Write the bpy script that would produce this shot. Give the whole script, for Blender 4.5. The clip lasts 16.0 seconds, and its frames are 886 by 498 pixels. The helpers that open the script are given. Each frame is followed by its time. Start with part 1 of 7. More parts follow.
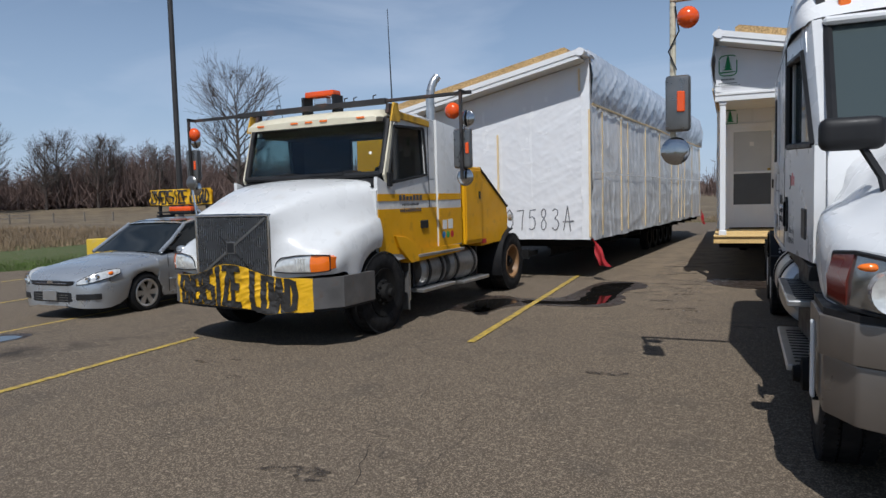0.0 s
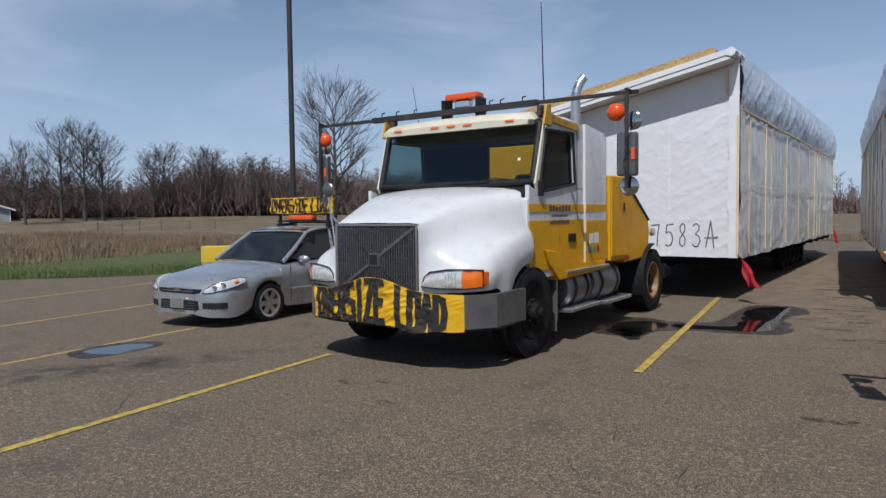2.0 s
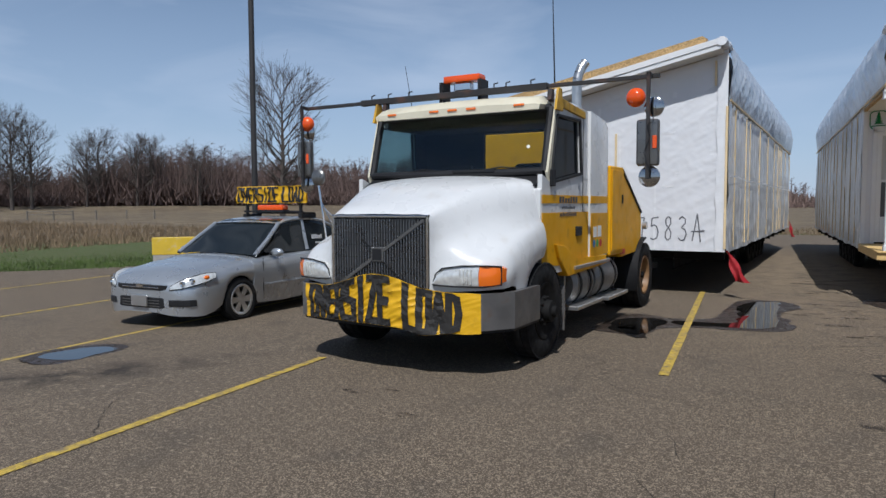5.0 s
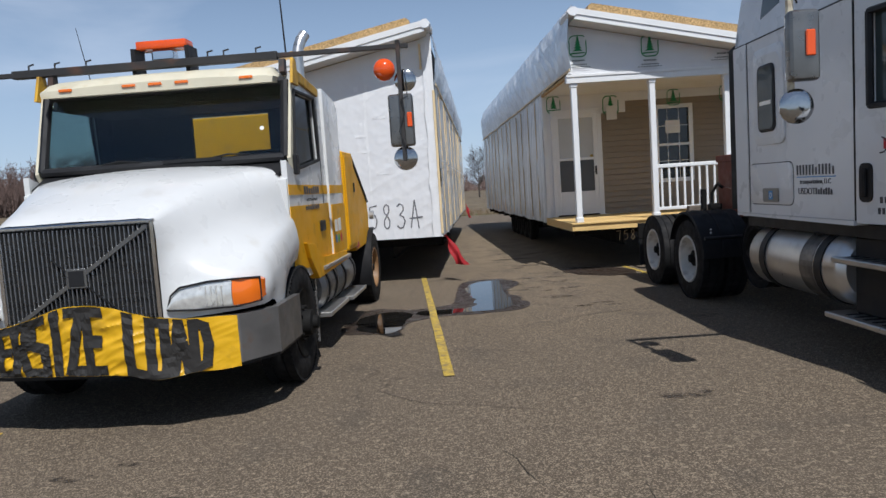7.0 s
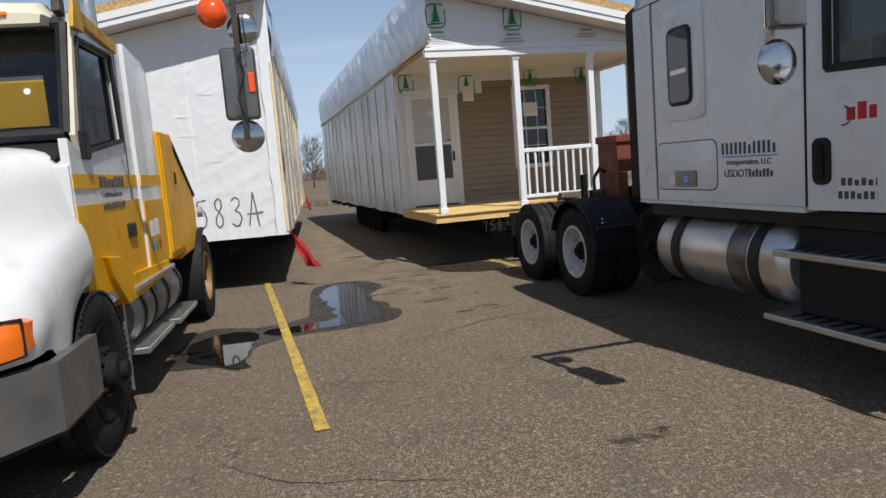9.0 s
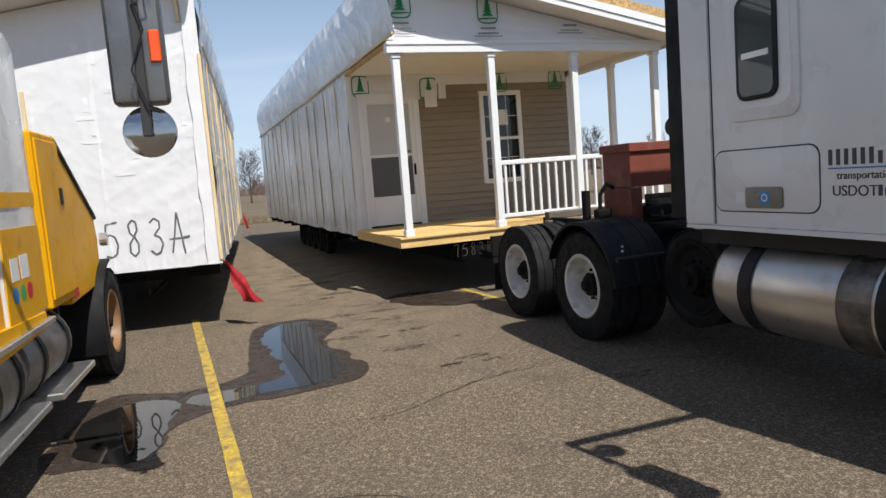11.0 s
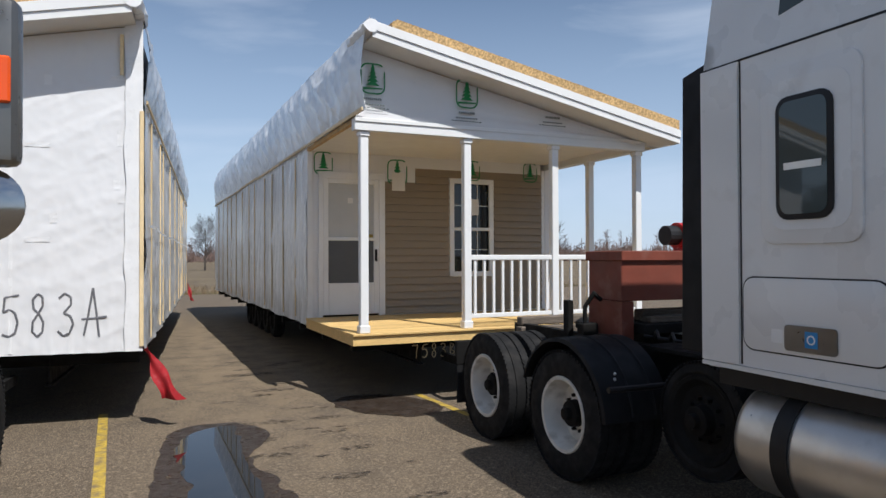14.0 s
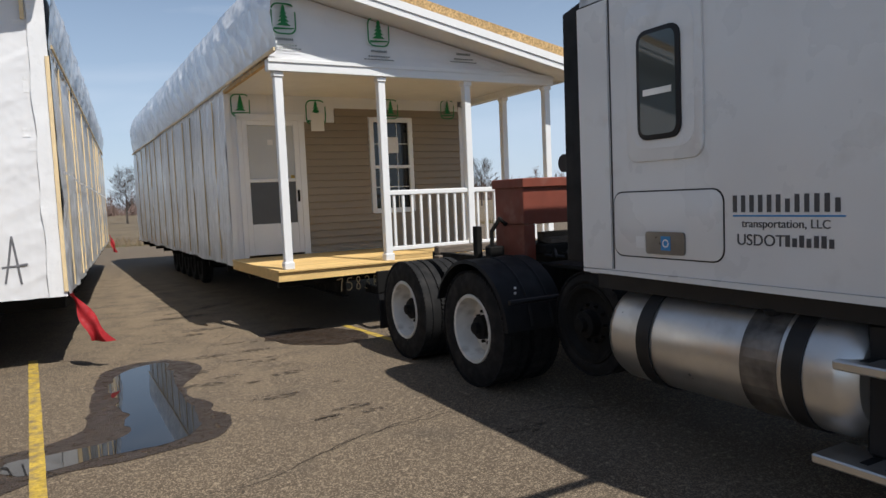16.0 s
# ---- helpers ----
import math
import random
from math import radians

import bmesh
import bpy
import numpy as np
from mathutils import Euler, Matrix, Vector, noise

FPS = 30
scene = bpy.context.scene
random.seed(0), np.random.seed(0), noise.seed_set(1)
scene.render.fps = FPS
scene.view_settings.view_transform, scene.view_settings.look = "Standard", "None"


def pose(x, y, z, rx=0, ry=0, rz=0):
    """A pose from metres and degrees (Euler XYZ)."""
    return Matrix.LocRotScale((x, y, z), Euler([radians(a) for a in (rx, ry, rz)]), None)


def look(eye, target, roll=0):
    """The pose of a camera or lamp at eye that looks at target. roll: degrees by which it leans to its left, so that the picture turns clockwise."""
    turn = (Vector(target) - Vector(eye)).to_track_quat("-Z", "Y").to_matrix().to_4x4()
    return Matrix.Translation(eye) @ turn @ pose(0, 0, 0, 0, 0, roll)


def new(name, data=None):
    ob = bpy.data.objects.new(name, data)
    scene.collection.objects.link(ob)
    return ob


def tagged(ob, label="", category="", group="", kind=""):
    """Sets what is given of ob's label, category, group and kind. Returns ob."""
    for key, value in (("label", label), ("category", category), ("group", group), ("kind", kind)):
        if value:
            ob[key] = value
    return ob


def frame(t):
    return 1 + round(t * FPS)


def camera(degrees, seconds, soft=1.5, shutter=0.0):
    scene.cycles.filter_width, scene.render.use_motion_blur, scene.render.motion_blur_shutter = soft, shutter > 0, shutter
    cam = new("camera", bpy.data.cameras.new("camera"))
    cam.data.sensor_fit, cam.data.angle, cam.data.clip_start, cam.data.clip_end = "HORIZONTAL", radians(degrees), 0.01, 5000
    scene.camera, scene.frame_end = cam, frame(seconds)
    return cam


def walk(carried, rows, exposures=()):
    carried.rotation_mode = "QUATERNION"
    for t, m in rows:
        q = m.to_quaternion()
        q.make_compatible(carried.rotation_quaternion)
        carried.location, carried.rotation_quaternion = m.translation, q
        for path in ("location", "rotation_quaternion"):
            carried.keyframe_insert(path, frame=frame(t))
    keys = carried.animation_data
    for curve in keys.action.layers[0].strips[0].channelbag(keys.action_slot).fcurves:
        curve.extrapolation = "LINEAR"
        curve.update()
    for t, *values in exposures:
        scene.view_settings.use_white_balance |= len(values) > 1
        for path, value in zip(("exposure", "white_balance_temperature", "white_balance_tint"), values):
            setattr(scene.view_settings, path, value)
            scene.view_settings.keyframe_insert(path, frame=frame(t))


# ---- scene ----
cam = camera(65.6, 16.0)
PATH = [
    (0, (0.68, 0.021, 1.62), (-0.187, 1.817, 1.477), -1.5),
    (0.5, (0.343, 0.148, 1.608), (-0.738, 1.825, 1.469), -0.1),
    (1, (0.042, 0.274, 1.606), (-1.104, 1.907, 1.468), -1.0),
    (1.5, (-0.25, 0.243, 1.599), (-1.281, 1.954, 1.513), -1.9),
    (2, (-0.36, 0.298, 1.606), (-1.438, 1.979, 1.505), -0.7),
    (2.5, (-0.412, 0.361, 1.597), (-1.445, 2.069, 1.468), -0.3),
    (3, (-0.383, 0.368, 1.603), (-1.441, 2.06, 1.467), 0.2),
    (5.3, (-1.475, 0.492, 1.602), (-2.346, 2.288, 1.48), -0.5),
    (5.5, (-1.631, 0.494, 1.566), (-2.363, 2.352, 1.448), -1.2),
    (6, (-1.898, 0.628, 1.603), (-2.47, 2.532, 1.388), -1.5),
    (6.5, (-2.053, 0.994, 1.602), (-2.478, 2.936, 1.389), -6.0),
    (7, (-2.26, 1.348, 1.58), (-2.303, 3.34, 1.408), -3.8),
    (7.5, (-2.41, 1.655, 1.591), (-2.263, 3.641, 1.409), -3.5),
    (8, (-2.417, 2.038, 1.591), (-2.23, 4.023, 1.436), -3.8),
    (8.5, (-2.471, 2.416, 1.567), (-2.158, 4.385, 1.411), -2.4),
    (9, (-2.464, 2.823, 1.577), (-2.04, 4.763, 1.341), -4.6),
    (9.2, (-2.453, 2.992, 1.561), (-2.039, 4.937, 1.356), -4.0),
    (11.5, (-2.392, 4.858, 1.632), (-1.725, 6.734, 1.439), -3.2),
    (12, (-2.263, 5.166, 1.674), (-1.589, 7.048, 1.659), 0.1),
    (12.5, (-2.237, 5.289, 1.706), (-1.489, 7.141, 1.806), -1.2),
    (13, (-2.201, 5.401, 1.723), (-1.424, 7.244, 1.732), -1.6),
    (13.5, (-2.219, 5.412, 1.759), (-1.444, 7.255, 1.786), -1.2),
    (14, (-2.17, 5.395, 1.733), (-1.446, 7.26, 1.758), -0.2),
    (14.5, (-2.163, 5.347, 1.711), (-1.466, 7.221, 1.681), 0.8),
    (15, (-2.355, 5.193, 1.729), (-1.753, 7.098, 1.638), -1.6),
    (15.5, (-2.319, 5.097, 1.677), (-1.656, 6.98, 1.554), 0.2),
    (16, (-2.172, 4.952, 1.637), (-1.278, 6.735, 1.489), -2.5),
]
walk(cam, [(t, look(eye, target, roll)) for t, eye, target, roll in PATH], [(0, -0.07, 6000, 10), (3, -0.06, 5950, 10), (5.5, -0.08, 5900, 10), (7, 0.07, 6050, 10), (9, 0.22, 6350, 10), (11.5, 0.47, 6450, 10), (12.5, 0.34, 6250, 10), (14.5, 0.28, 6250, 10), (16, 0.27, 6450, 10)])

# ---------- sky and sun ----------
SUN = Vector((0.155, -0.545, 0.824)).normalized()
world = bpy.data.worlds.new("sky")
scene.world = world
world.use_nodes = True
nt = world.node_tree
sky = nt.nodes.new("ShaderNodeTexSky")
sky.sky_type, sky.sun_disc = "NISHITA", False
sky.sun_elevation, sky.sun_rotation = math.asin(SUN.z), math.atan2(SUN.x, SUN.y)
sky.air_density, sky.dust_density, sky.ozone_density = 1.0, 0.25, 1.6
tc = nt.nodes.new("ShaderNodeTexCoord")
mp = nt.nodes.new("ShaderNodeMapping")
mp.inputs["Scale"].default_value = (1.0, 1.6, 5.0)
mp.inputs["Rotation"].default_value = (0.25, 0.1, 0.6)
cl = nt.nodes.new("ShaderNodeTexNoise")
cl.inputs["Scale"].default_value, cl.inputs["Detail"].default_value, cl.inputs["Distortion"].default_value = 2.2, 8, 0.6
mr = nt.nodes.new("ShaderNodeMapRange")
for k, v in zip(("From Min", "From Max", "To Min", "To Max"), (0.44, 0.78, 0.0, 0.62)):
    mr.inputs[k].default_value = v
mx = nt.nodes.new("ShaderNodeMix")
mx.data_type = "RGBA"
mx.inputs["B"].default_value = (8.6, 9.2, 10.2, 1)
nt.links.new(tc.outputs["Generated"], mp.inputs["Vector"])
nt.links.new(mp.outputs["Vector"], cl.inputs["Vector"])
nt.links.new(cl.outputs["Fac"], mr.inputs["Value"])
nt.links.new(mr.outputs["Result"], mx.inputs["Factor"])
nt.links.new(sky.outputs["Color"], mx.inputs["A"])
# pale haze near the horizon
sp = nt.nodes.new("ShaderNodeSeparateXYZ")
hz = nt.nodes.new("ShaderNodeMapRange")
for k, v in zip(("From Min", "From Max", "To Min", "To Max"), (0.0, 0.42, 0.75, 0.0)):
    hz.inputs[k].default_value = v
mh = nt.nodes.new("ShaderNodeMix")
mh.data_type = "RGBA"
mh.inputs["B"].default_value = (6.6, 8.2, 10.6, 1)
nt.links.new(tc.outputs["Generated"], sp.inputs[0])
nt.links.new(sp.outputs["Z"], hz.inputs["Value"])
nt.links.new(hz.outputs["Result"], mh.inputs["Factor"])
nt.links.new(mx.outputs["Result"], mh.inputs["A"])
nt.links.new(mh.outputs["Result"], nt.nodes["Background"].inputs["Color"])
nt.nodes["Background"].inputs["Strength"].default_value = 0.072
sun = new("sun", bpy.data.lights.new("sun", "SUN"))
sun.data.energy, sun.data.angle, sun.data.color = 4.3, radians(0.53), (1.0, 0.96, 0.90)
sun.matrix_basis = look(SUN * 60, (0, 0, 0))

# ---------- helpers of this scene ----------
def part(name, bm, material, parent, label="", smooth=False):
    me = bpy.data.meshes.new(name)
    bmesh.ops.recalc_face_normals(bm, faces=bm.faces)
    bm.to_mesh(me)
    bm.free()
    if smooth:
        me.polygons.foreach_set("use_smooth", [True] * len(me.polygons))
        me.set_sharp_from_angle(angle=radians(35))
    me.materials.append(material)
    ob = new(name, me)
    ob.parent = parent
    if label:
        ob["label"] = label
    return ob


def again(ob, m):
    """Another piece on the same mesh, at the pose m under the same parent."""
    o = ob.copy()
    scene.collection.objects.link(o)
    o.matrix_basis = m
    return o


def thing(name, label, category, m=None, group="", kind=""):
    ob = new(name)
    ob.empty_display_size = 0.1
    if m is not None:
        ob.matrix_basis = m
    return tagged(ob, label, category, group, kind)


def single(name, bm, material, label, category="", kind="", m=None, smooth=False, group=""):
    ob = part(name, bm, material, None, "", smooth)
    if m is not None:
        ob.matrix_basis = m
    return tagged(ob, label, category, group, kind)


def box(bm, x0, x1, y0, y1, z0, z1, bev=0.0, seg=1):
    r = bmesh.ops.create_cube(bm, size=1, matrix=Matrix.LocRotScale(((x0 + x1) / 2, (y0 + y1) / 2, (z0 + z1) / 2), None, (abs(x1 - x0), abs(y1 - y0), abs(z1 - z0))))
    if bev:
        es = {e for v in r["verts"] for e in v.link_edges}
        bmesh.ops.bevel(bm, geom=list(es), offset=bev, segments=seg, affect="EDGES", profile=0.6)
    return bm


def B(*a, **k):
    return box(bmesh.new(), *a, **k)


def tube(bm, p, q, r0, r1=None, n=10, caps=True):
    p, q = Vector(p), Vector(q)
    r1 = r0 if r1 is None else r1
    d = q - p
    m = Matrix.Translation((p + q) / 2) @ d.to_track_quat("Z", "Y").to_matrix().to_4x4()
    bmesh.ops.create_cone(bm, cap_ends=caps, segments=n, radius1=r0, radius2=r1, depth=d.length, matrix=m)
    return bm


def T(*a, **k):
    return tube(bmesh.new(), *a, **k)


def pipe(points, r, n=8):
    bm = bmesh.new()
    for a, b in zip(points, points[1:]):
        tube(bm, a, b, r, n=n)
    for a in points[1:-1]:
        bmesh.ops.create_uvsphere(bm, u_segments=n, v_segments=6, radius=r, matrix=Matrix.Translation(a))
    return bm


def ball(bm, c, r, sx=1, sy=1, sz=1, n=16):
    bmesh.ops.create_uvsphere(bm, u_segments=n, v_segments=n // 2, radius=r, matrix=Matrix.LocRotScale(c, None, (sx, sy, sz)))
    return bm


def slab(bm, pts, axis, a, b, bev=0.0):
    """A flat outline pts (in the two other axes) drawn out along axis from a to b."""
    def at(p, w):
        p = list(p)
        p.insert("xyz".index(axis), w)
        return bm.verts.new(p)
    lo, hi = [at(p, a) for p in pts], [at(p, b) for p in pts]
    n = len(pts)
    fs = [bm.faces.new(lo[::-1]), bm.faces.new(hi)]
    fs += [bm.faces.new((lo[i], lo[(i + 1) % n], hi[(i + 1) % n], hi[i])) for i in range(n)]
    if bev:
        bmesh.ops.bevel(bm, geom=list({e for f in fs for e in f.edges}), offset=bev, segments=2, affect="EDGES", profile=0.6)
    return bm


def S(*a, **k):
    return slab(bmesh.new(), *a, **k)


def loft(bm, rings, closed=True, caps=True):
    vs = [[bm.verts.new(p) for p in r] for r in rings]
    n = len(vs[0])
    for a, b in zip(vs, vs[1:]):
        for i in range(n if closed else n - 1):
            j = (i + 1) % n
            bm.faces.new((a[i], a[j], b[j], b[i]))
    if caps and closed:
        bm.faces.new(vs[0][::-1])
        bm.faces.new(vs[-1])
    return bm


def fine(rings, k=3, m=3):
    """Rings made finer by smooth curves, along and across."""
    def spline(a, n):
        out = []
        for i in range(len(a) - 1):
            p0, p1, p2, p3 = a[max(0, i - 1)], a[i], a[i + 1], a[min(len(a) - 1, i + 2)]
            for s in range(n):
                t = s / n
                out.append(0.5 * (2 * p1 + (p2 - p0) * t + (2 * p0 - 5 * p1 + 4 * p2 - p3) * t * t + (3 * p1 - p0 - 3 * p2 + p3) * t ** 3))
        return out + [a[-1]]
    cross = [spline([Vector(p) for p in r], m) for r in rings]
    cols = [spline(list(c), k) for c in zip(*cross)]
    return [list(r) for r in zip(*cols)]


def turn(profile, c, axis="x", n=24):
    """A turned body: profile of (along, radius) round the axis through c."""
    bm = bmesh.new()
    rings = []
    for a, r in profile:
        ring = []
        for i in range(n):
            w = 2 * math.pi * i / n
            p = {"x": (a, r * math.cos(w), r * math.sin(w)), "y": (r * math.cos(w), a, r * math.sin(w)), "z": (r * math.cos(w), r * math.sin(w), a)}[axis]
            ring.append((c[0] + p[0], c[1] + p[1], c[2] + p[2]))
        rings.append(ring)
    return loft(bm, rings, caps=False)


def sheet(o, u, v, nu, nv, f=None):
    """A fine grid o + u*s + v*t, moved by f(s, t) -> Vector."""
    bm = bmesh.new()
    o, u, v = Vector(o), Vector(u), Vector(v)
    vs = []
    for j in range(nv + 1):
        for i in range(nu + 1):
            s, t = i / nu, j / nv
            p = o + u * s + v * t
            vs.append(bm.verts.new(p + f(s, t) if f else p))
    for j in range(nv):
        for i in range(nu):
            k = j * (nu + 1) + i
            bm.faces.new((vs[k], vs[k + 1], vs[k + nu + 2], vs[k + nu + 1]))
    return bm


def rounded(w, h, r, n=5):
    pts = []
    for cx, cy, a0 in ((w / 2 - r, h / 2 - r, 0), (-w / 2 + r, h / 2 - r, 90), (-w / 2 + r, -h / 2 + r, 180), (w / 2 - r, -h / 2 + r, 270)):
        for i in range(n):
            a = radians(a0 + 90 * i / (n - 1))
            pts.append((cx + r * math.cos(a), cy + r * math.sin(a)))
    return pts


def letters(name, text, size, material, parent, m, bold=0.0, align="LEFT", stretch=1.0, label="", depth=0.002):
    cu = bpy.data.curves.new(name, "FONT")
    cu.body, cu.size, cu.offset, cu.extrude, cu.align_x = text, size, bold, depth, align
    tmp = new("letters", cu)
    me = bpy.data.meshes.new_from_object(tmp.evaluated_get(bpy.context.evaluated_depsgraph_get()))
    bpy.data.objects.remove(tmp)
    me.transform(Matrix.Diagonal((stretch, 1, 1, 1)))
    me.materials.clear()
    me.materials.append(material)
    ob = new(name, me)
    ob.parent, ob.matrix_basis = parent, m
    if label:
        ob["label"] = label
    return tagged(ob, label, kind="stuff")


# ---------- materials ----------
def paint(name, colour, rough=0.5, metal=0.0, vary=0.12, scale=3.0, grain=0.0, gscale=120.0, bump=0.0, bscale=60.0, coat=0.0, dirt=None, dirt_amount=0.0, dscale=1.6, spec=0.5, each=0.0, stretch=(1, 1, 1), trans=0.0, ior=1.45, island=0.0):
    mat = bpy.data.materials.new(name)
    mat.use_nodes = True
    nt = mat.node_tree
    N, L = nt.nodes, nt.links
    b = N["Principled BSDF"]
    b.inputs["Metallic"].default_value = metal
    b.inputs["Coat Weight"].default_value = coat
    b.inputs["Coat Roughness"].default_value = 0.08
    b.inputs["Specular IOR Level"].default_value = spec
    b.inputs["Transmission Weight"].default_value = trans
    b.inputs["IOR"].default_value = ior
    tc = N.new("ShaderNodeTexCoord")
    mp = N.new("ShaderNodeMapping")
    mp.inputs["Scale"].default_value = stretch
    L.new(tc.outputs["Object"], mp.inputs["Vector"])

    def noise_at(sc, detail=4):
        n = N.new("ShaderNodeTexNoise")
        n.inputs["Scale"].default_value, n.inputs["Detail"].default_value = sc, detail
        L.new(mp.outputs["Vector"], n.inputs["Vector"])
        return n.outputs["Fac"]

    def ramp(src, lo, hi, a, z):
        r = N.new("ShaderNodeMapRange")
        r.inputs["From Min"].default_value, r.inputs["From Max"].default_value = lo, hi
        r.inputs["To Min"].default_value, r.inputs["To Max"].default_value = a, z
        L.new(src, r.inputs["Value"])
        return r.outputs["Result"]

    def mul(a, c):
        m = N.new("ShaderNodeMath")
        m.operation = "MULTIPLY"
        L.new(a, m.inputs[0])
        L.new(c, m.inputs[1])
        return m.outputs[0]
    big = noise_at(scale)
    fac = ramp(big, 0.3, 0.7, 1 - vary, 1 + vary)
    if grain:
        fac = mul(fac, ramp(noise_at(gscale, 2), 0.3, 0.7, 1 - grain, 1 + grain))
    if each:
        oi = N.new("ShaderNodeObjectInfo")
        fac = mul(fac, ramp(oi.outputs["Random"], 0, 1, 1 - each, 1 + each))
    if island:
        ge = N.new("ShaderNodeNewGeometry")
        fac = mul(fac, ramp(ge.outputs["Random Per Island"], 0, 1, 1 - island, 1 + island))
    mix = N.new("ShaderNodeVectorMath")
    mix.operation = "SCALE"
    mix.inputs[0].default_value = colour
    L.new(fac, mix.inputs["Scale"])
    out = mix.outputs[0]
    if dirt:
        mx = N.new("ShaderNodeMix")
        mx.data_type = "RGBA"
        L.new(ramp(noise_at(dscale, 8), 0.62 - 0.25 * dirt_amount, 0.72, 0, min(1, dirt_amount + 0.2)), mx.inputs["Factor"])
        L.new(out, mx.inputs["A"])
        mx.inputs["B"].default_value = (*dirt, 1)
        out = mx.outputs["Result"]
    L.new(out, b.inputs["Base Color"])
    L.new(ramp(noise_at(scale * 2.7), 0.3, 0.7, max(0.01, rough * 0.8), min(1, rough * 1.2)), b.inputs["Roughness"])
    if bump:
        bp = N.new("ShaderNodeBump")
        bp.inputs["Strength"].default_value, bp.inputs["Distance"].default_value = min(1, bump), 0.01
        L.new(noise_at(bscale, 5), bp.inputs["Height"])
        L.new(bp.outputs["Normal"], b.inputs["Normal"])
    return mat


M = {
    "film": paint("white_wrap", (0.70, 0.70, 0.705), 0.34, vary=0.03, scale=1.2, bump=0.10, bscale=7, stretch=(1.6, 1, 0.5)),
    "film_grey": paint("clear_grey_wrap", (0.73, 0.745, 0.76), 0.22, vary=0.07, scale=0.9, bump=0.15, bscale=9, stretch=(1, 0.5, 1.4)),
    "film_thin": paint("thin_translucent_wrap", (0.53, 0.56, 0.60), 0.2, vary=0.12, scale=1.4, bump=0.15, bscale=9, stretch=(1, 0.5, 1.4)),
    "tape": paint("white_tape", (0.74, 0.74, 0.74), 0.3, vary=0.04, bump=0.2, bscale=14),
    "trimwhite": paint("white_vinyl", (0.74, 0.74, 0.73), 0.35, vary=0.03),
    "soffit": paint("soffit_vinyl", (0.74, 0.72, 0.68), 0.5, vary=0.03),
    "osb": paint("osb_sheathing", (0.46, 0.30, 0.13), 0.75, vary=0.15, scale=2, grain=0.45, gscale=38, bump=0.3, bscale=40, stretch=(1, 2.2, 1)),
    "lath": paint("raw_pine_lath", (0.62, 0.48, 0.28), 0.65, vary=0.12, grain=0.12, gscale=30, each=0.2, stretch=(6, 6, 0.5)),
    "pine": paint("deck_lumber", (0.64, 0.43, 0.17), 0.6, vary=0.14, scale=2.5, grain=0.14, gscale=24, each=0.12, stretch=(0.7, 7, 7), bump=0.15),
    "siding": paint("clay_vinyl_siding", (0.27, 0.215, 0.15), 0.5, vary=0.03, each=0.03, grain=0.04, gscale=200),
    "steel_black": paint("chassis_steel", (0.010, 0.0096, 0.0092), 0.75, spec=0.2, vary=0.3, scale=4),
    "rubber": paint("tyre_rubber", (0.012, 0.012, 0.0125), 0.8, spec=0.25, vary=0.25, scale=5, grain=0.15, dirt=(0.045, 0.04, 0.036), dirt_amount=0.25, dscale=5),
    "black_glass": paint("dark_window_glass", (0.012, 0.014, 0.015), 0.05, vary=0.1, spec=0.6),
    "green": paint("green_print", (0.01, 0.20, 0.06), 0.6, vary=0.05),
    "grey_ink": paint("grey_print", (0.13, 0.15, 0.14), 0.6, vary=0.1),
    "marker": paint("charcoal_marker", (0.13, 0.13, 0.14), 0.7, vary=0.3, scale=30),
    "red_cloth": paint("red_flag_cloth", (0.27, 0.006, 0.010), 0.75, vary=0.2, scale=8, bump=0.2),
    "yellow_line": paint("worn_yellow_marking", (0.45, 0.31, 0.045), 0.7, vary=0.12, scale=5, grain=0.3, gscale=60, dirt=(0.14, 0.11, 0.08), dirt_amount=0.75, dscale=11),
    "water": paint("puddle_water", (0.012, 0.011, 0.01), 0.015, vary=0.2, spec=0.6),
    "paper": paint("notice_paper", (0.72, 0.70, 0.66), 0.8, vary=0.04),
    "blind": paint("closed_blind", (0.50, 0.51, 0.50), 0.5, vary=0.05),
    "screen": paint("dark_insect_screen", (0.09, 0.095, 0.10), 0.4, vary=0.08),
    "bark": paint("grey_bark", (0.075, 0.062, 0.053), 0.9, vary=0.25, scale=3, island=0.2),
    "woods": paint("far_bare_wood", (0.125, 0.084, 0.070), 0.95, vary=0.3, scale=0.05, island=0.4),
    "concrete": paint("rough_concrete", (0.33, 0.31, 0.28), 0.85, vary=0.15, grain=0.2, gscale=60, bump=0.3),
}


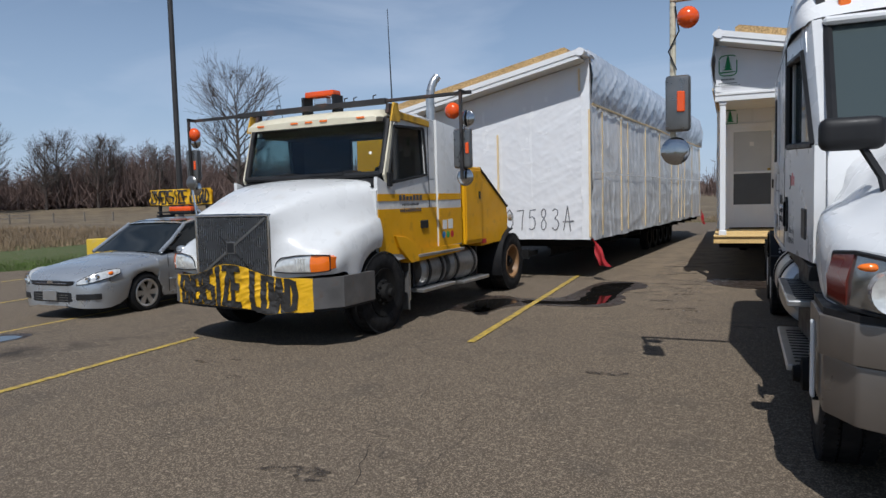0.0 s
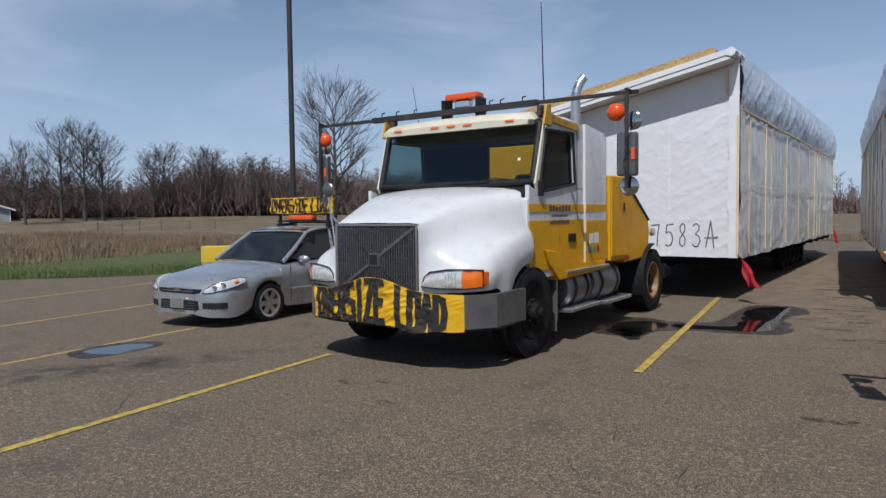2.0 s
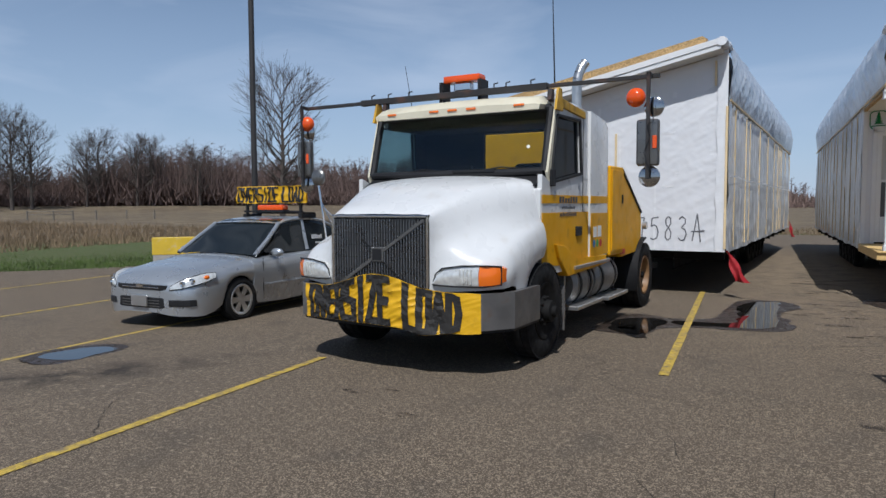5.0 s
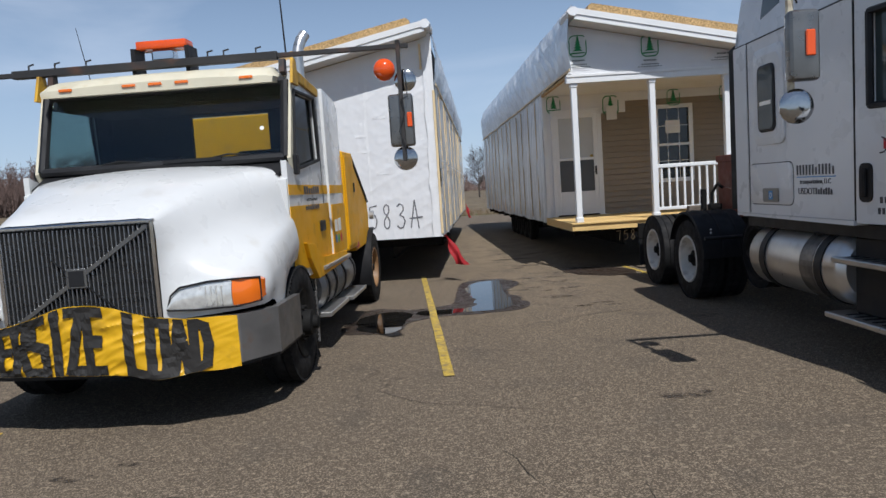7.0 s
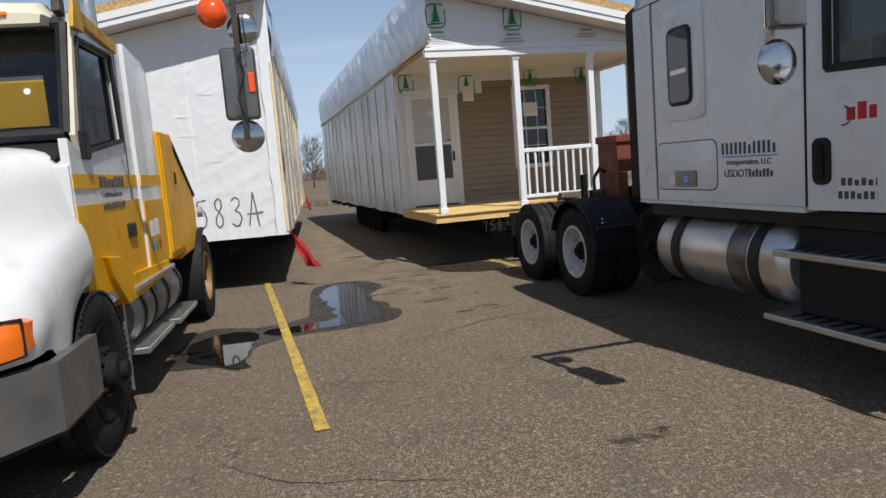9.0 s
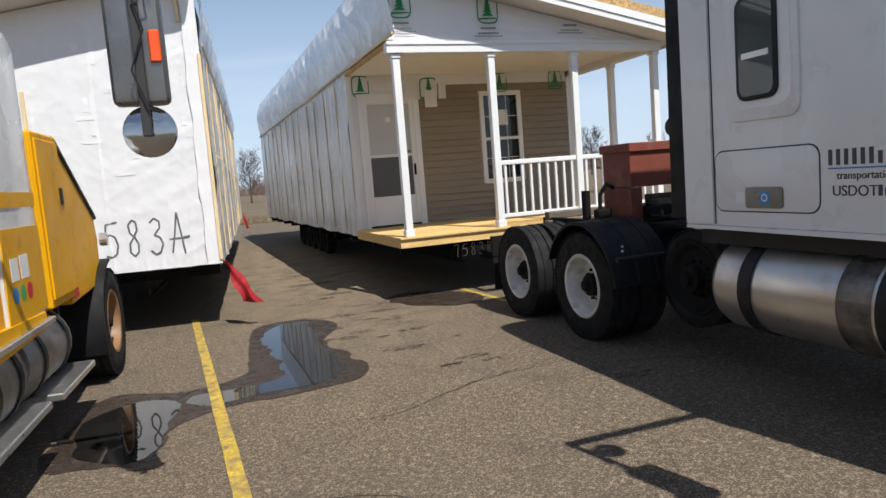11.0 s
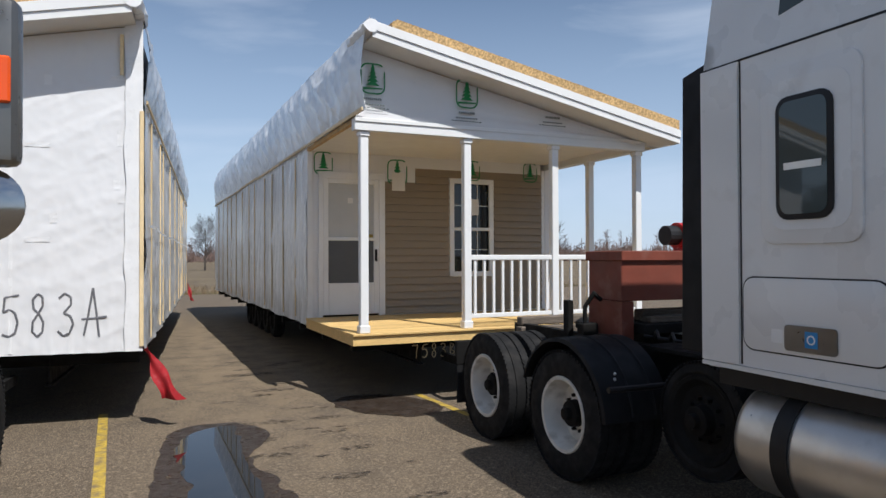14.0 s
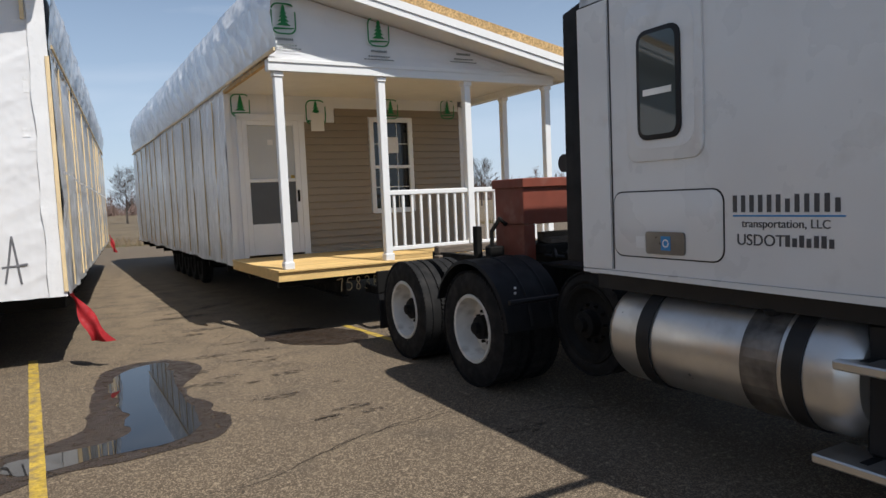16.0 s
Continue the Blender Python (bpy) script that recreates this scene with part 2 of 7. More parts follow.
def ground_material(name, kind):
    mat = bpy.data.materials.new(name)
    mat.use_nodes = True
    nt = mat.node_tree
    N, L = nt.nodes, nt.links
    b = N["Principled BSDF"]
    tc = N.new("ShaderNodeTexCoord")

    def nz(sc, detail=5, typ="ShaderNodeTexNoise", vec=None):
        n = N.new(typ)
        n.inputs["Scale"].default_value = sc
        if typ == "ShaderNodeTexNoise":
            n.inputs["Detail"].default_value = detail
        L.new(vec or tc.outputs["Object"], n.inputs["Vector"])
        return n

    def mr(src, lo, hi, a, z):
        r = N.new("ShaderNodeMapRange")
        for k, v in zip(("From Min", "From Max", "To Min", "To Max"), (lo, hi, a, z)):
            r.inputs[k].default_value = v
        L.new(src, r.inputs["Value"])
        return r.outputs["Result"]

    def mix(f, a, c, mode="MIX"):
        m = N.new("ShaderNodeMix")
        m.data_type, m.blend_type = "RGBA", mode
        if hasattr(f, "is_output"):
            L.new(f, m.inputs["Factor"])
        else:
            m.inputs["Factor"].default_value = f
        for k, v in (("A", a), ("B", c)):
            if hasattr(v, "is_output"):
                L.new(v, m.inputs[k])
            else:
                m.inputs[k].default_value = (*v, 1)
        return m.outputs["Result"]
    if kind == "asphalt":
        agg = nz(80, 2, "ShaderNodeTexVoronoi")
        agg.feature = "F1"
        fine = nz(110, 4)
        c = mix(mr(agg.outputs["Distance"], 0.12, 0.62, 0, 1), (0.408, 0.317, 0.219), (0.090, 0.069, 0.049))
        chip = nz(62, 2, "ShaderNodeTexVoronoi")
        c = mix(mr(chip.outputs["Distance"], 0.10, 0.22, 0.8, 0), c, (0.488, 0.407, 0.305))
        c = mix(mr(fine.outputs["Fac"], 0.42, 0.66, 0, 0.7), c, (0.053, 0.042, 0.031))
        c = mix(mr(nz(0.35, 6).outputs["Fac"], 0.35, 0.7, 0, 0.6), c, (0.127, 0.101, 0.075))
        c = mix(mr(nz(1.7, 8).outputs["Fac"], 0.56, 0.72, 0, 0.45), c, (0.058, 0.051, 0.043))
        c = mix(mr(nz(30, 3).outputs["Fac"], 0.46, 0.66, 0, 0.55), c, (0.069, 0.054, 0.038))
        c = mix(mr(nz(24, 2).outputs["Fac"], 0.58, 0.74, 0, 0.5), c, (0.424, 0.341, 0.243))
        # smeared oil beside a parking line
        em = N.new("ShaderNodeMapping")
        em.vector_type = "TEXTURE"
        em.inputs["Location"].default_value, em.inputs["Rotation"].default_value, em.inputs["Scale"].default_value = (-7.7, 4.5, 0), (0, 0, 0.93), (2.3, 0.55, 1)
        L.new(tc.outputs["Object"], em.inputs["Vector"])
        ln = N.new("ShaderNodeVectorMath")
        ln.operation = "LENGTH"
        L.new(em.outputs[0], ln.inputs[0])
        sm = N.new("ShaderNodeMath")
        sm.operation = "MULTIPLY"
        L.new(mr(ln.outputs["Value"], 0.25, 1.1, 0.9, 0), sm.inputs[0])
        L.new(mr(nz(3.2, 8).outputs["Fac"], 0.38, 0.6, 0, 1), sm.inputs[1])
        c = mix(sm.outputs[0], c, (0.03, 0.025, 0.021))
        # wandering cracks
        warp = nz(1.3, 6)
        add = N.new("ShaderNodeVectorMath")
        add.operation = "MULTIPLY_ADD"
        L.new(warp.outputs["Color"], add.inputs[0])
        add.inputs[1].default_value = (0.9, 0.9, 0.9)
        L.new(tc.outputs["Object"], add.inputs[2])
        cr = nz(0.30, 2, "ShaderNodeTexVoronoi", add.outputs[0])
        cr.feature = "DISTANCE_TO_EDGE"
        gate = mr(nz(0.9, 4).outputs["Fac"], 0.44, 0.52, 0, 1)
        line = mr(cr.outputs["Distance"], 0.0008, 0.0030, 0.5, 0)
        mm = N.new("ShaderNodeMath")
        mm.operation = "MULTIPLY"
        L.new(gate, mm.inputs[0])
        L.new(line, mm.inputs[1])
        c = mix(mm.outputs[0], c, (0.03, 0.026, 0.022))
        # pale dust blown along the lane between the houses
        du = N.new("ShaderNodeMapping")
        du.vector_type = "TEXTURE"
        du.inputs["Location"].default_value, du.inputs["Rotation"].default_value, du.inputs["Scale"].default_value = (-1.3, 19.5, 0), (0, 0, 0.03), (2.2, 11, 1)
        L.new(tc.outputs["Object"], du.inputs["Vector"])
        dl = N.new("ShaderNodeVectorMath")
        dl.operation = "LENGTH"
        L.new(du.outputs[0], dl.inputs[0])
        dm = N.new("ShaderNodeMath")
        dm.operation = "MULTIPLY"
        L.new(mr(dl.outputs["Value"], 0.35, 1.1, 0.55, 0), dm.inputs[0])
        L.new(mr(nz(2.6, 8).outputs["Fac"], 0.34, 0.62, 0, 1), dm.inputs[1])
        c = mix(dm.outputs[0], c, (0.25, 0.19, 0.125))
        b.inputs["Roughness"].default_value = 0.9
        b.inputs["Specular IOR Level"].default_value = 0.2
        h = mix(0.5, agg.outputs["Distance"], fine.outputs["Fac"])
        dist = 0.006
    elif kind == "stain":
        agg = nz(80, 2, "ShaderNodeTexVoronoi")
        c = mix(mr(agg.outputs["Distance"], 0.12, 0.62, 0, 1), (0.085, 0.064, 0.046), (0.028, 0.022, 0.017))
        L.new(mr(nz(14, 8).outputs["Fac"], 0.42, 0.60, 0, 0.6), b.inputs["Alpha"])
        b.inputs["Roughness"].default_value = 0.8
        h, dist = agg.outputs["Distance"], 0.006
    elif kind == "wet":
        agg = nz(80, 2, "ShaderNodeTexVoronoi")
        c = mix(mr(agg.outputs["Distance"], 0.1, 0.55, 0, 1), (0.115, 0.076, 0.052), (0.022, 0.016, 0.012))
        c = mix(mr(nz(2.5, 6).outputs["Fac"], 0.4, 0.7, 0, 0.5), c, (0.035, 0.026, 0.019))
        L.new(mr(nz(16, 6).outputs["Fac"], 0.34, 0.44, 0.25, 1), b.inputs["Alpha"])
        L.new(mr(nz(6, 4).outputs["Fac"], 0.35, 0.65, 0.3, 0.6), b.inputs["Roughness"])
        h, dist = agg.outputs["Distance"], 0.006
    else:
        # dry field, with a green verge along the edge of the paving
        px = N.new("ShaderNodeSeparateXYZ")
        L.new(tc.outputs["Object"], px.inputs[0])
        c = mix(mr(nz(0.12, 8).outputs["Fac"], 0.35, 0.65, 0, 1), (0.20, 0.15, 0.085), (0.125, 0.092, 0.055))
        c = mix(mr(nz(1.1, 8).outputs["Fac"], 0.4, 0.68, 0, 0.7), c, (0.075, 0.058, 0.036))
        c = mix(mr(nz(14, 4).outputs["Fac"], 0.4, 0.7, 0, 0.45), c, (0.24, 0.19, 0.115))
        c = mix(mr(nz(0.5, 8).outputs["Fac"], 0.46, 0.6, 0, 0.65), c, (0.085, 0.06, 0.038))
        wob = nz(0.25, 4)
        s = N.new("ShaderNodeMath")
        s.operation = "MULTIPLY_ADD"
        L.new(wob.outputs["Fac"], s.inputs[0])
        s.inputs[1].default_value = 9
        L.new(px.outputs["X"], s.inputs[2])
        verge = mr(s.outputs[0], -31.5, -27.5, 0, 0.92)
        far = mr(px.outputs["Y"], 39, 47, 1, 0)
        mm = N.new("ShaderNodeMath")
        mm.operation = "MULTIPLY"
        L.new(verge, mm.inputs[0])
        L.new(far, mm.inputs[1])
        g = mix(mr(nz(5, 6).outputs["Fac"], 0.35, 0.7, 0, 1), (0.052, 0.082, 0.014), (0.09, 0.092, 0.030))
        c = mix(mm.outputs[0], c, g)
        b.inputs["Roughness"].default_value = 0.95
        h, dist = nz(9, 8).outputs["Fac"], 0.12
    L.new(c, b.inputs["Base Color"])
    bp = N.new("ShaderNodeBump")
    bp.inputs["Strength"].default_value, bp.inputs["Distance"].default_value = 0.85, dist
    L.new(h, bp.inputs["Height"])
    L.new(bp.outputs["Normal"], b.inputs["Normal"])
    return mat


M["asphalt"] = ground_material("weathered_asphalt", "asphalt")
M["wet"] = ground_material("wet_asphalt", "wet")
M["stain"] = ground_material("oil_stained_asphalt", "stain")
M["field"] = ground_material("field_and_verge", "field")


# ---------- ground ----------
def dip(x, y):
    """The lot falls a little towards the verge."""
    s = min(1, max(0, (-5.6 - x) / 5.0))
    return -0.13 * s * s * (3 - 2 * s)


def left_edge(y):
    return -17.6 - 0.16 * (y - 8) if y > 13.2 else -18.4 - 1.02 * (13.2 - max(y, 3))


def rise(x, y):
    """The field climbs gently to a bank before the woods."""
    sm = lambda v: min(1, max(0, v)) ** 2 * (3 - 2 * min(1, max(0, v)))
    r = math.hypot(x, y)
    return sm((-x - 18) / 26) * (0.8 * sm((r - 45) / 75) + 1.1 * sm((r - 118) / 20))


bm = bmesh.new()
xs = [-2500, -600, -300, -220, -180, -160, -145, -135, -125, -115, -105, -95, -85, -75, -65, -57, -50, -42, -35, -28, -24, -21, -19, -17, -14, -10, -5, 5, 30, 70, 200, 700, 2500]
ys = [-2500, -500, -120, -60, -30, -10, 0, 6, 12, 18, 24, 30, 36, 40, 42, 46, 55, 65, 75, 85, 95, 105, 115, 125, 135, 145, 160, 200, 300, 700, 2500]
vs = [[bm.verts.new((x, y, -0.19 + rise(x, y) + (0.12 * noise.noise((x * 0.13, y * 0.13, 0)) + 0.06 if (x < left_edge(y) - 2 or y > 44) else 0))) for x in xs] for y in ys]
for j in range(len(ys) - 1):
    for i in range(len(xs) - 1):
        bm.faces.new((vs[j][i], vs[j][i + 1], vs[j + 1][i + 1], vs[j + 1][i]))
single("ground", bm, M["field"], "flat dry tan field with a green grass verge", "field", "structure")

bm = bmesh.new()
ys = [-60 + 2 * i for i in range(51)] + [40.6]
rows = []
for y in ys:
    e = left_edge(y) + 0.25 * noise.noise((0, y * 0.35, 0))
    row = [e, e + 1.5] + [max(e + 1.5, -15) + k * ( -5 - max(e + 1.5, -15)) / 8 for k in range(1, 9)] + [0, 6, 14, 30, 60]
    yy = y + 0.5 * noise.noise((y, 3.1, 0)) if y > 40 else y
    top = [bm.verts.new((x, yy, dip(x, yy))) for x in row]
    rows.append([bm.verts.new((e, yy, -0.3))] + top)
for a, b in zip(rows, rows[1:]):
    for i in range(len(a) - 1):
        bm.faces.new((a[i], a[i + 1], b[i + 1], b[i]))
end = [bm.verts.new((v.co.x, v.co.y, -0.3)) for v in rows[-1]]
for i in range(len(end) - 1):
    bm.faces.new((rows[-1][i], rows[-1][i + 1], end[i + 1], end[i]))
single("pavement", bm, M["asphalt"], "grey-brown weathered cracked asphalt parking lot", "parking lot", "structure")


def marking(x0, y0, x1, y1, w=0.092, up=0.004):
    n = max(2, int(math.hypot(x1 - x0, y1 - y0) / 0.25))
    d = Vector((x1 - x0, y1 - y0)).normalized()
    s = Vector((d.y, -d.x)) * w / 2
    bm = bmesh.new()
    prev = None
    for i in range(n + 1):
        p = Vector((x0, y0)).lerp(Vector((x1, y1)), i / n)
        j = 0.012 * noise.noise((p.x * 3, p.y * 3, 0))
        a, b = p - s * (1 + j * 8), p + s * (1 - j * 8)
        cur = [bm.verts.new((q.x, q.y, dip(q.x, q.y) + up)) for q in (a, b)]
        if prev:
            bm.faces.new((prev[0], prev[1], cur[1], cur[0]))
        prev = cur
    single("parking_line", bm, M["yellow_line"], "worn yellow painted parking line on asphalt", "marking", "structure", group="parking lines")


marking(-2.40, 7.05, -2.92, 13.9, 0.092, 0.0095)
for a in ((-5.34, 0.3, -5.75, 6.25), (-9.0, 3.0, -9.75, 12.5), (-12.3, 4.5, -13.2, 14.0), (-16.0, 6.5, -17.0, 13.5), (0.85, 12.2, 0.68, 13.7)):
    marking(*a)


def blob(name, pts, z, material, label, rough=0.05, seed=0):
    """A flat patch with a wandering outline through a few points."""
    out = []
    n = len(pts)
    for i in range(n):
        p0, p1, p2, p3 = (Vector(pts[(i + k) % n]) for k in (-1, 0, 1, 2))
        for s in range(8):
            t = s / 8
            q = 0.5 * (2 * p1 + (p2 - p0) * t + (2 * p0 - 5 * p1 + 4 * p2 - p3) * t * t + (3 * p1 - p0 - 3 * p2 + p3) * t ** 3)
            k = noise.noise((q.x * 5 + seed, q.y * 5, 0)) * rough + noise.noise((q.x * 17, q.y * 17 + seed, 0)) * rough * 0.4
            out.append((q.x + k, q.y + k * 0.7))
    bm = bmesh.new()
    vs = [bm.verts.new((x, y, dip(x, y) + z)) for x, y in out]
    es = [bm.edges.new((vs[i], vs[(i + 1) % len(vs)])) for i in range(len(vs))]
    bmesh.ops.triangle_fill(bm, edges=es, use_beauty=True)
    return single(name, bm, material, label, "puddle", "structure")


blob("wet_patch", [(-2.28, 12.4), (-2.1, 12.9), (-1.6, 12.95), (-1.3, 12.35), (-1.57, 11.55), (-1.44, 10.85), (-1.36, 10.35), (-1.52, 10.0), (-2.09, 9.86), (-2.55, 9.82), (-2.92, 9.5), (-3.0, 8.85), (-3.3, 9.0), (-3.68, 9.15), (-3.62, 10.1), (-3.45, 10.65), (-2.85, 10.45), (-2.4, 10.7), (-2.33, 11.2)], 0.0055, M["wet"], "dark wet asphalt round a puddle", 0.06)
blob("puddle", [(-2.14, 12.35), (-1.91, 12.75), (-1.62, 12.7), (-1.62, 11.5), (-1.55, 10.6), (-1.72, 10.12), (-2.2, 10.02), (-2.7, 9.95), (-2.82, 10.25), (-2.4, 10.28), (-2.08, 10.45), (-2.1, 11.0), (-2.15, 11.7)], 0.008, M["water"], "shallow puddle that mirrors the sky", 0.06, 3)
blob("puddle", [(-3.55, 10.0), (-3.5, 9.3), (-3.16, 8.98), (-2.99, 9.15), (-2.95, 9.65), (-2.9, 10.1), (-3.2, 10.35)], 0.008, M["water"], "small puddle beside the tractor wheels", 0.05, 5)
wp = blob("wet_patch", [(-9.0, 5.0), (-9.05, 5.5), (-8.8, 5.9), (-8.4, 5.95), (-8.2, 5.5), (-8.25, 5.0), (-8.6, 4.85)], 0.0, M["wet"], "dark wet rim of a small puddle", 0.06, 13)
for v in wp.data.vertices:
    v.co.z = dip(-8.6, 5.4) + 0.012
pd = blob("puddle", [(-8.8, 5.05), (-8.88, 5.45), (-8.72, 5.75), (-8.45, 5.8), (-8.35, 5.5), (-8.35, 5.15)], 0.0, M["water"], "small shallow puddle on the asphalt", 0.04, 11)
for v in pd.data.vertices:
    v.co.z = dip(-8.6, 5.4) + 0.015
blob("wet_patch", [(-0.45, 13.5), (-0.1, 12.75), (0.35, 12.5), (0.72, 12.9), (0.4, 13.7), (-0.1, 13.9)], 0.0055, M["wet"], "dark oil stain under the porch edge", 0.08, 9)
for x, y, r in ((-0.72, 6.18, 0.15), (-3.9, 4.92, 0.09), (-4.39, 5.47, 0.06), (-4.69, 5.29, 0.10), (0.4, 8.92, 0.13), (-1.87, 3.25, 0.17), (-0.9, 12.4, 0.10), (-1.0, 11.4, 0.07), (-0.8, 13.4, 0.09), (-0.95, 14.6, 0.2), (-1.1, 16.0, 0.25), (-0.7, 12.9, 0.06), (-0.5, 11.9, 0.08)):
    blob("wet_patch", [(x - r * 1.5, y), (x - r * 0.3, y + r * 0.6), (x + r * 1.4, y + r * 0.3), (x + r * 0.5, y - r * 0.5)], 0.0045 if x > -5.5 else 0.014, M["stain"], "dark oil spot on the asphalt", r * 0.7, x)


for k in range(34):
    rnd = random.Random(k * 13 + 5)
    x, y, r = -0.85 + rnd.gauss(0, 0.42), rnd.uniform(9.8, 17.5), rnd.uniform(0.04, 0.15)
    blob("wet_patch", [(x - r * 1.6, y), (x - r * 0.3, y + r * 0.7), (x + r * 1.5, y + r * 0.3), (x + r * 0.4, y - r * 0.5)], 0.0045, M["stain"], "small dark oil spot on the asphalt", 0.03, k)


def crack(x0, y0, x1, y1, seed, w=0.006):
    """A wandering open crack in the asphalt."""
    rnd = random.Random(seed)
    n = int(math.hypot(x1 - x0, y1 - y0) / 0.06)
    d = Vector((x1 - x0, y1 - y0)).normalized()
    s = Vector((d.y, -d.x))
    bm = bmesh.new()
    prev, off = None, 0.0
    for i in range(n + 1):
        off += rnd.gauss(0, 0.016)
        off *= 0.985
        p = Vector((x0, y0)).lerp(Vector((x1, y1)), i / n) + s * (off + 0.25 * noise.noise((i * 0.05, seed, 0)))
        ww = w * (0.35 + 0.65 * abs(noise.noise((i * 0.3, seed, 2)))) * min(1, i / 6, (n - i) / 6 + 0.1)
        cur = [bm.verts.new((p.x + s.x * q, p.y + s.y * q, dip(p.x, p.y) + 0.0035)) for q in (-ww, ww)]
        if prev:
            bm.faces.new((prev[0], prev[1], cur[1], cur[0]))
        prev = cur
    single("crack", bm, M["tarfill"], "thin wandering crack in the asphalt", "crack", "structure")


M["tarfill"] = paint("dark_crack", (0.022, 0.018, 0.014), 0.9, vary=0.3, scale=6)
for k, c in enumerate(((-3.13, 6.9, -1.75, 5.9), (-2.52, 8.14, -1.41, 7.75), (-1.96, 8.91, 0.33, 9.66), (-1.15, 9.14, 0.55, 9.82), (-2.11, 5.49, -1.79, 4.76), (-1.33, 4.9, -1.31, 4.2), (-1.45, 3.0, -1.77, 4.0), (-1.77, 4.0, -2.04, 4.63), (-6.43, 4.1, -6.5, 4.9), (-1.31, 4.21, -1.24, 4.71), (-2.5, 11.9, -3.4, 11.4), (-1.3, 12.95, -0.4, 14.6), (-5.35, 3.13, -6.43, 4.3))):
    crack(*c, k + 3)


def blades(name, count, area, h0, h1, material, label, seed, w=0.012):
    rnd = random.Random(seed)
    verts, faces = [], []
    for i in range(count):
        x, y = area(rnd)
        h = rnd.uniform(h0, h1)
        a = rnd.uniform(0, 6.28)
        z = -0.20 + rise(x, y)
        c, s = math.cos(a) * w, math.sin(a) * w
        lx, ly = rnd.gauss(0, 0.35) * h, rnd.gauss(0, 0.35) * h
        k = len(verts)
        verts.extend(((x - c, y - s, z), (x + c, y + s, z), (x + lx, y + ly, z + h)))
        faces.append((k, k + 1, k + 2))
    me = bpy.data.meshes.new(name)
    me.from_pydata(verts, [], faces)
    me.materials.append(material)
    tagged(new(name, me), label, "grass", kind="stuff")


def verge(near, far):
    def f(rnd):
        y = rnd.uniform(2, 38)
        return left_edge(y) - near - (far - near) * rnd.random() ** 1.4, y
    return f


M["blade_green"] = paint("green_grass_blades", (0.070, 0.108, 0.020), 0.8, vary=0.3, scale=0.6, island=0.35)
M["blade_dry"] = paint("dry_grass_blades", (0.185, 0.13, 0.075), 0.9, vary=0.3, scale=0.3, island=0.4)
blades("verge_grass", 60000, verge(-0.1, 10.0), 0.05, 0.16, M["blade_green"], "short green grass along the asphalt edge", 5)
blades("dry_grass", 30000, verge(9.0, 46), 0.15, 0.6, M["blade_dry"], "rough dry grass and weeds in the field", 6, 0.02)
blades("dry_grass", 9000, lambda r: (r.uniform(-14, 22), 40.8 + 10 * r.random() ** 1.5), 0.12, 0.5, M["blade_dry"], "dry weeds at the end of the lot", 7, 0.02)
blades("verge_grass", 6000, lambda r: (r.uniform(-14, 22), 40.8 + 4 * r.random()), 0.10, 0.25, M["blade_green"], "short green grass at the end of the lot", 8)

# ---------- the two wrapped house halves ----------
def wrinkle(amp, fx, fz, seed):
    def f(s, t):
        return amp * (noise.noise((s * fx, t * fz, seed)) + 0.5 * noise.noise((s * fx * 2.7, t * fz * 2.3, seed + 4)))
    return f


def crease(u, v, seed):
    """Sharp folds of taut plastic, 0 to 1."""
    a = 1 - abs(noise.noise((u, v, seed)))
    b = 1 - abs(noise.noise((u * 2.3 + 1.7, v * 1.9, seed + 9)))
    return 0.65 * a ** 7 + 0.35 * b ** 9


LEN, WID, Z0, ZB, ZR, SLOPE = 14.9, 4.02, 0.78, 3.36, 4.32, 0.205


def roof_z(x):
    return ZR - SLOPE * abs(x)


def flag(parent, x, y, z, dx):
    f = lambda s, t: Vector((dx * 0.22 * t * (s - 0.4) + 0.02 * math.sin(9 * t + 4 * s), 0.05 * math.sin(6 * t) + 0.04 * math.sin(7 * s) * t, -0.05 * s * t))
    return single("flag", sheet((x, y, z), (0.04, -0.03, 0.03), (dx * 0.28, -0.12, -0.50), 10, 16, f), M["red_cloth"], "red warning flag hanging from the house corner", "flag", m=parent.matrix_basis.copy(), group="warning flags", smooth=True)


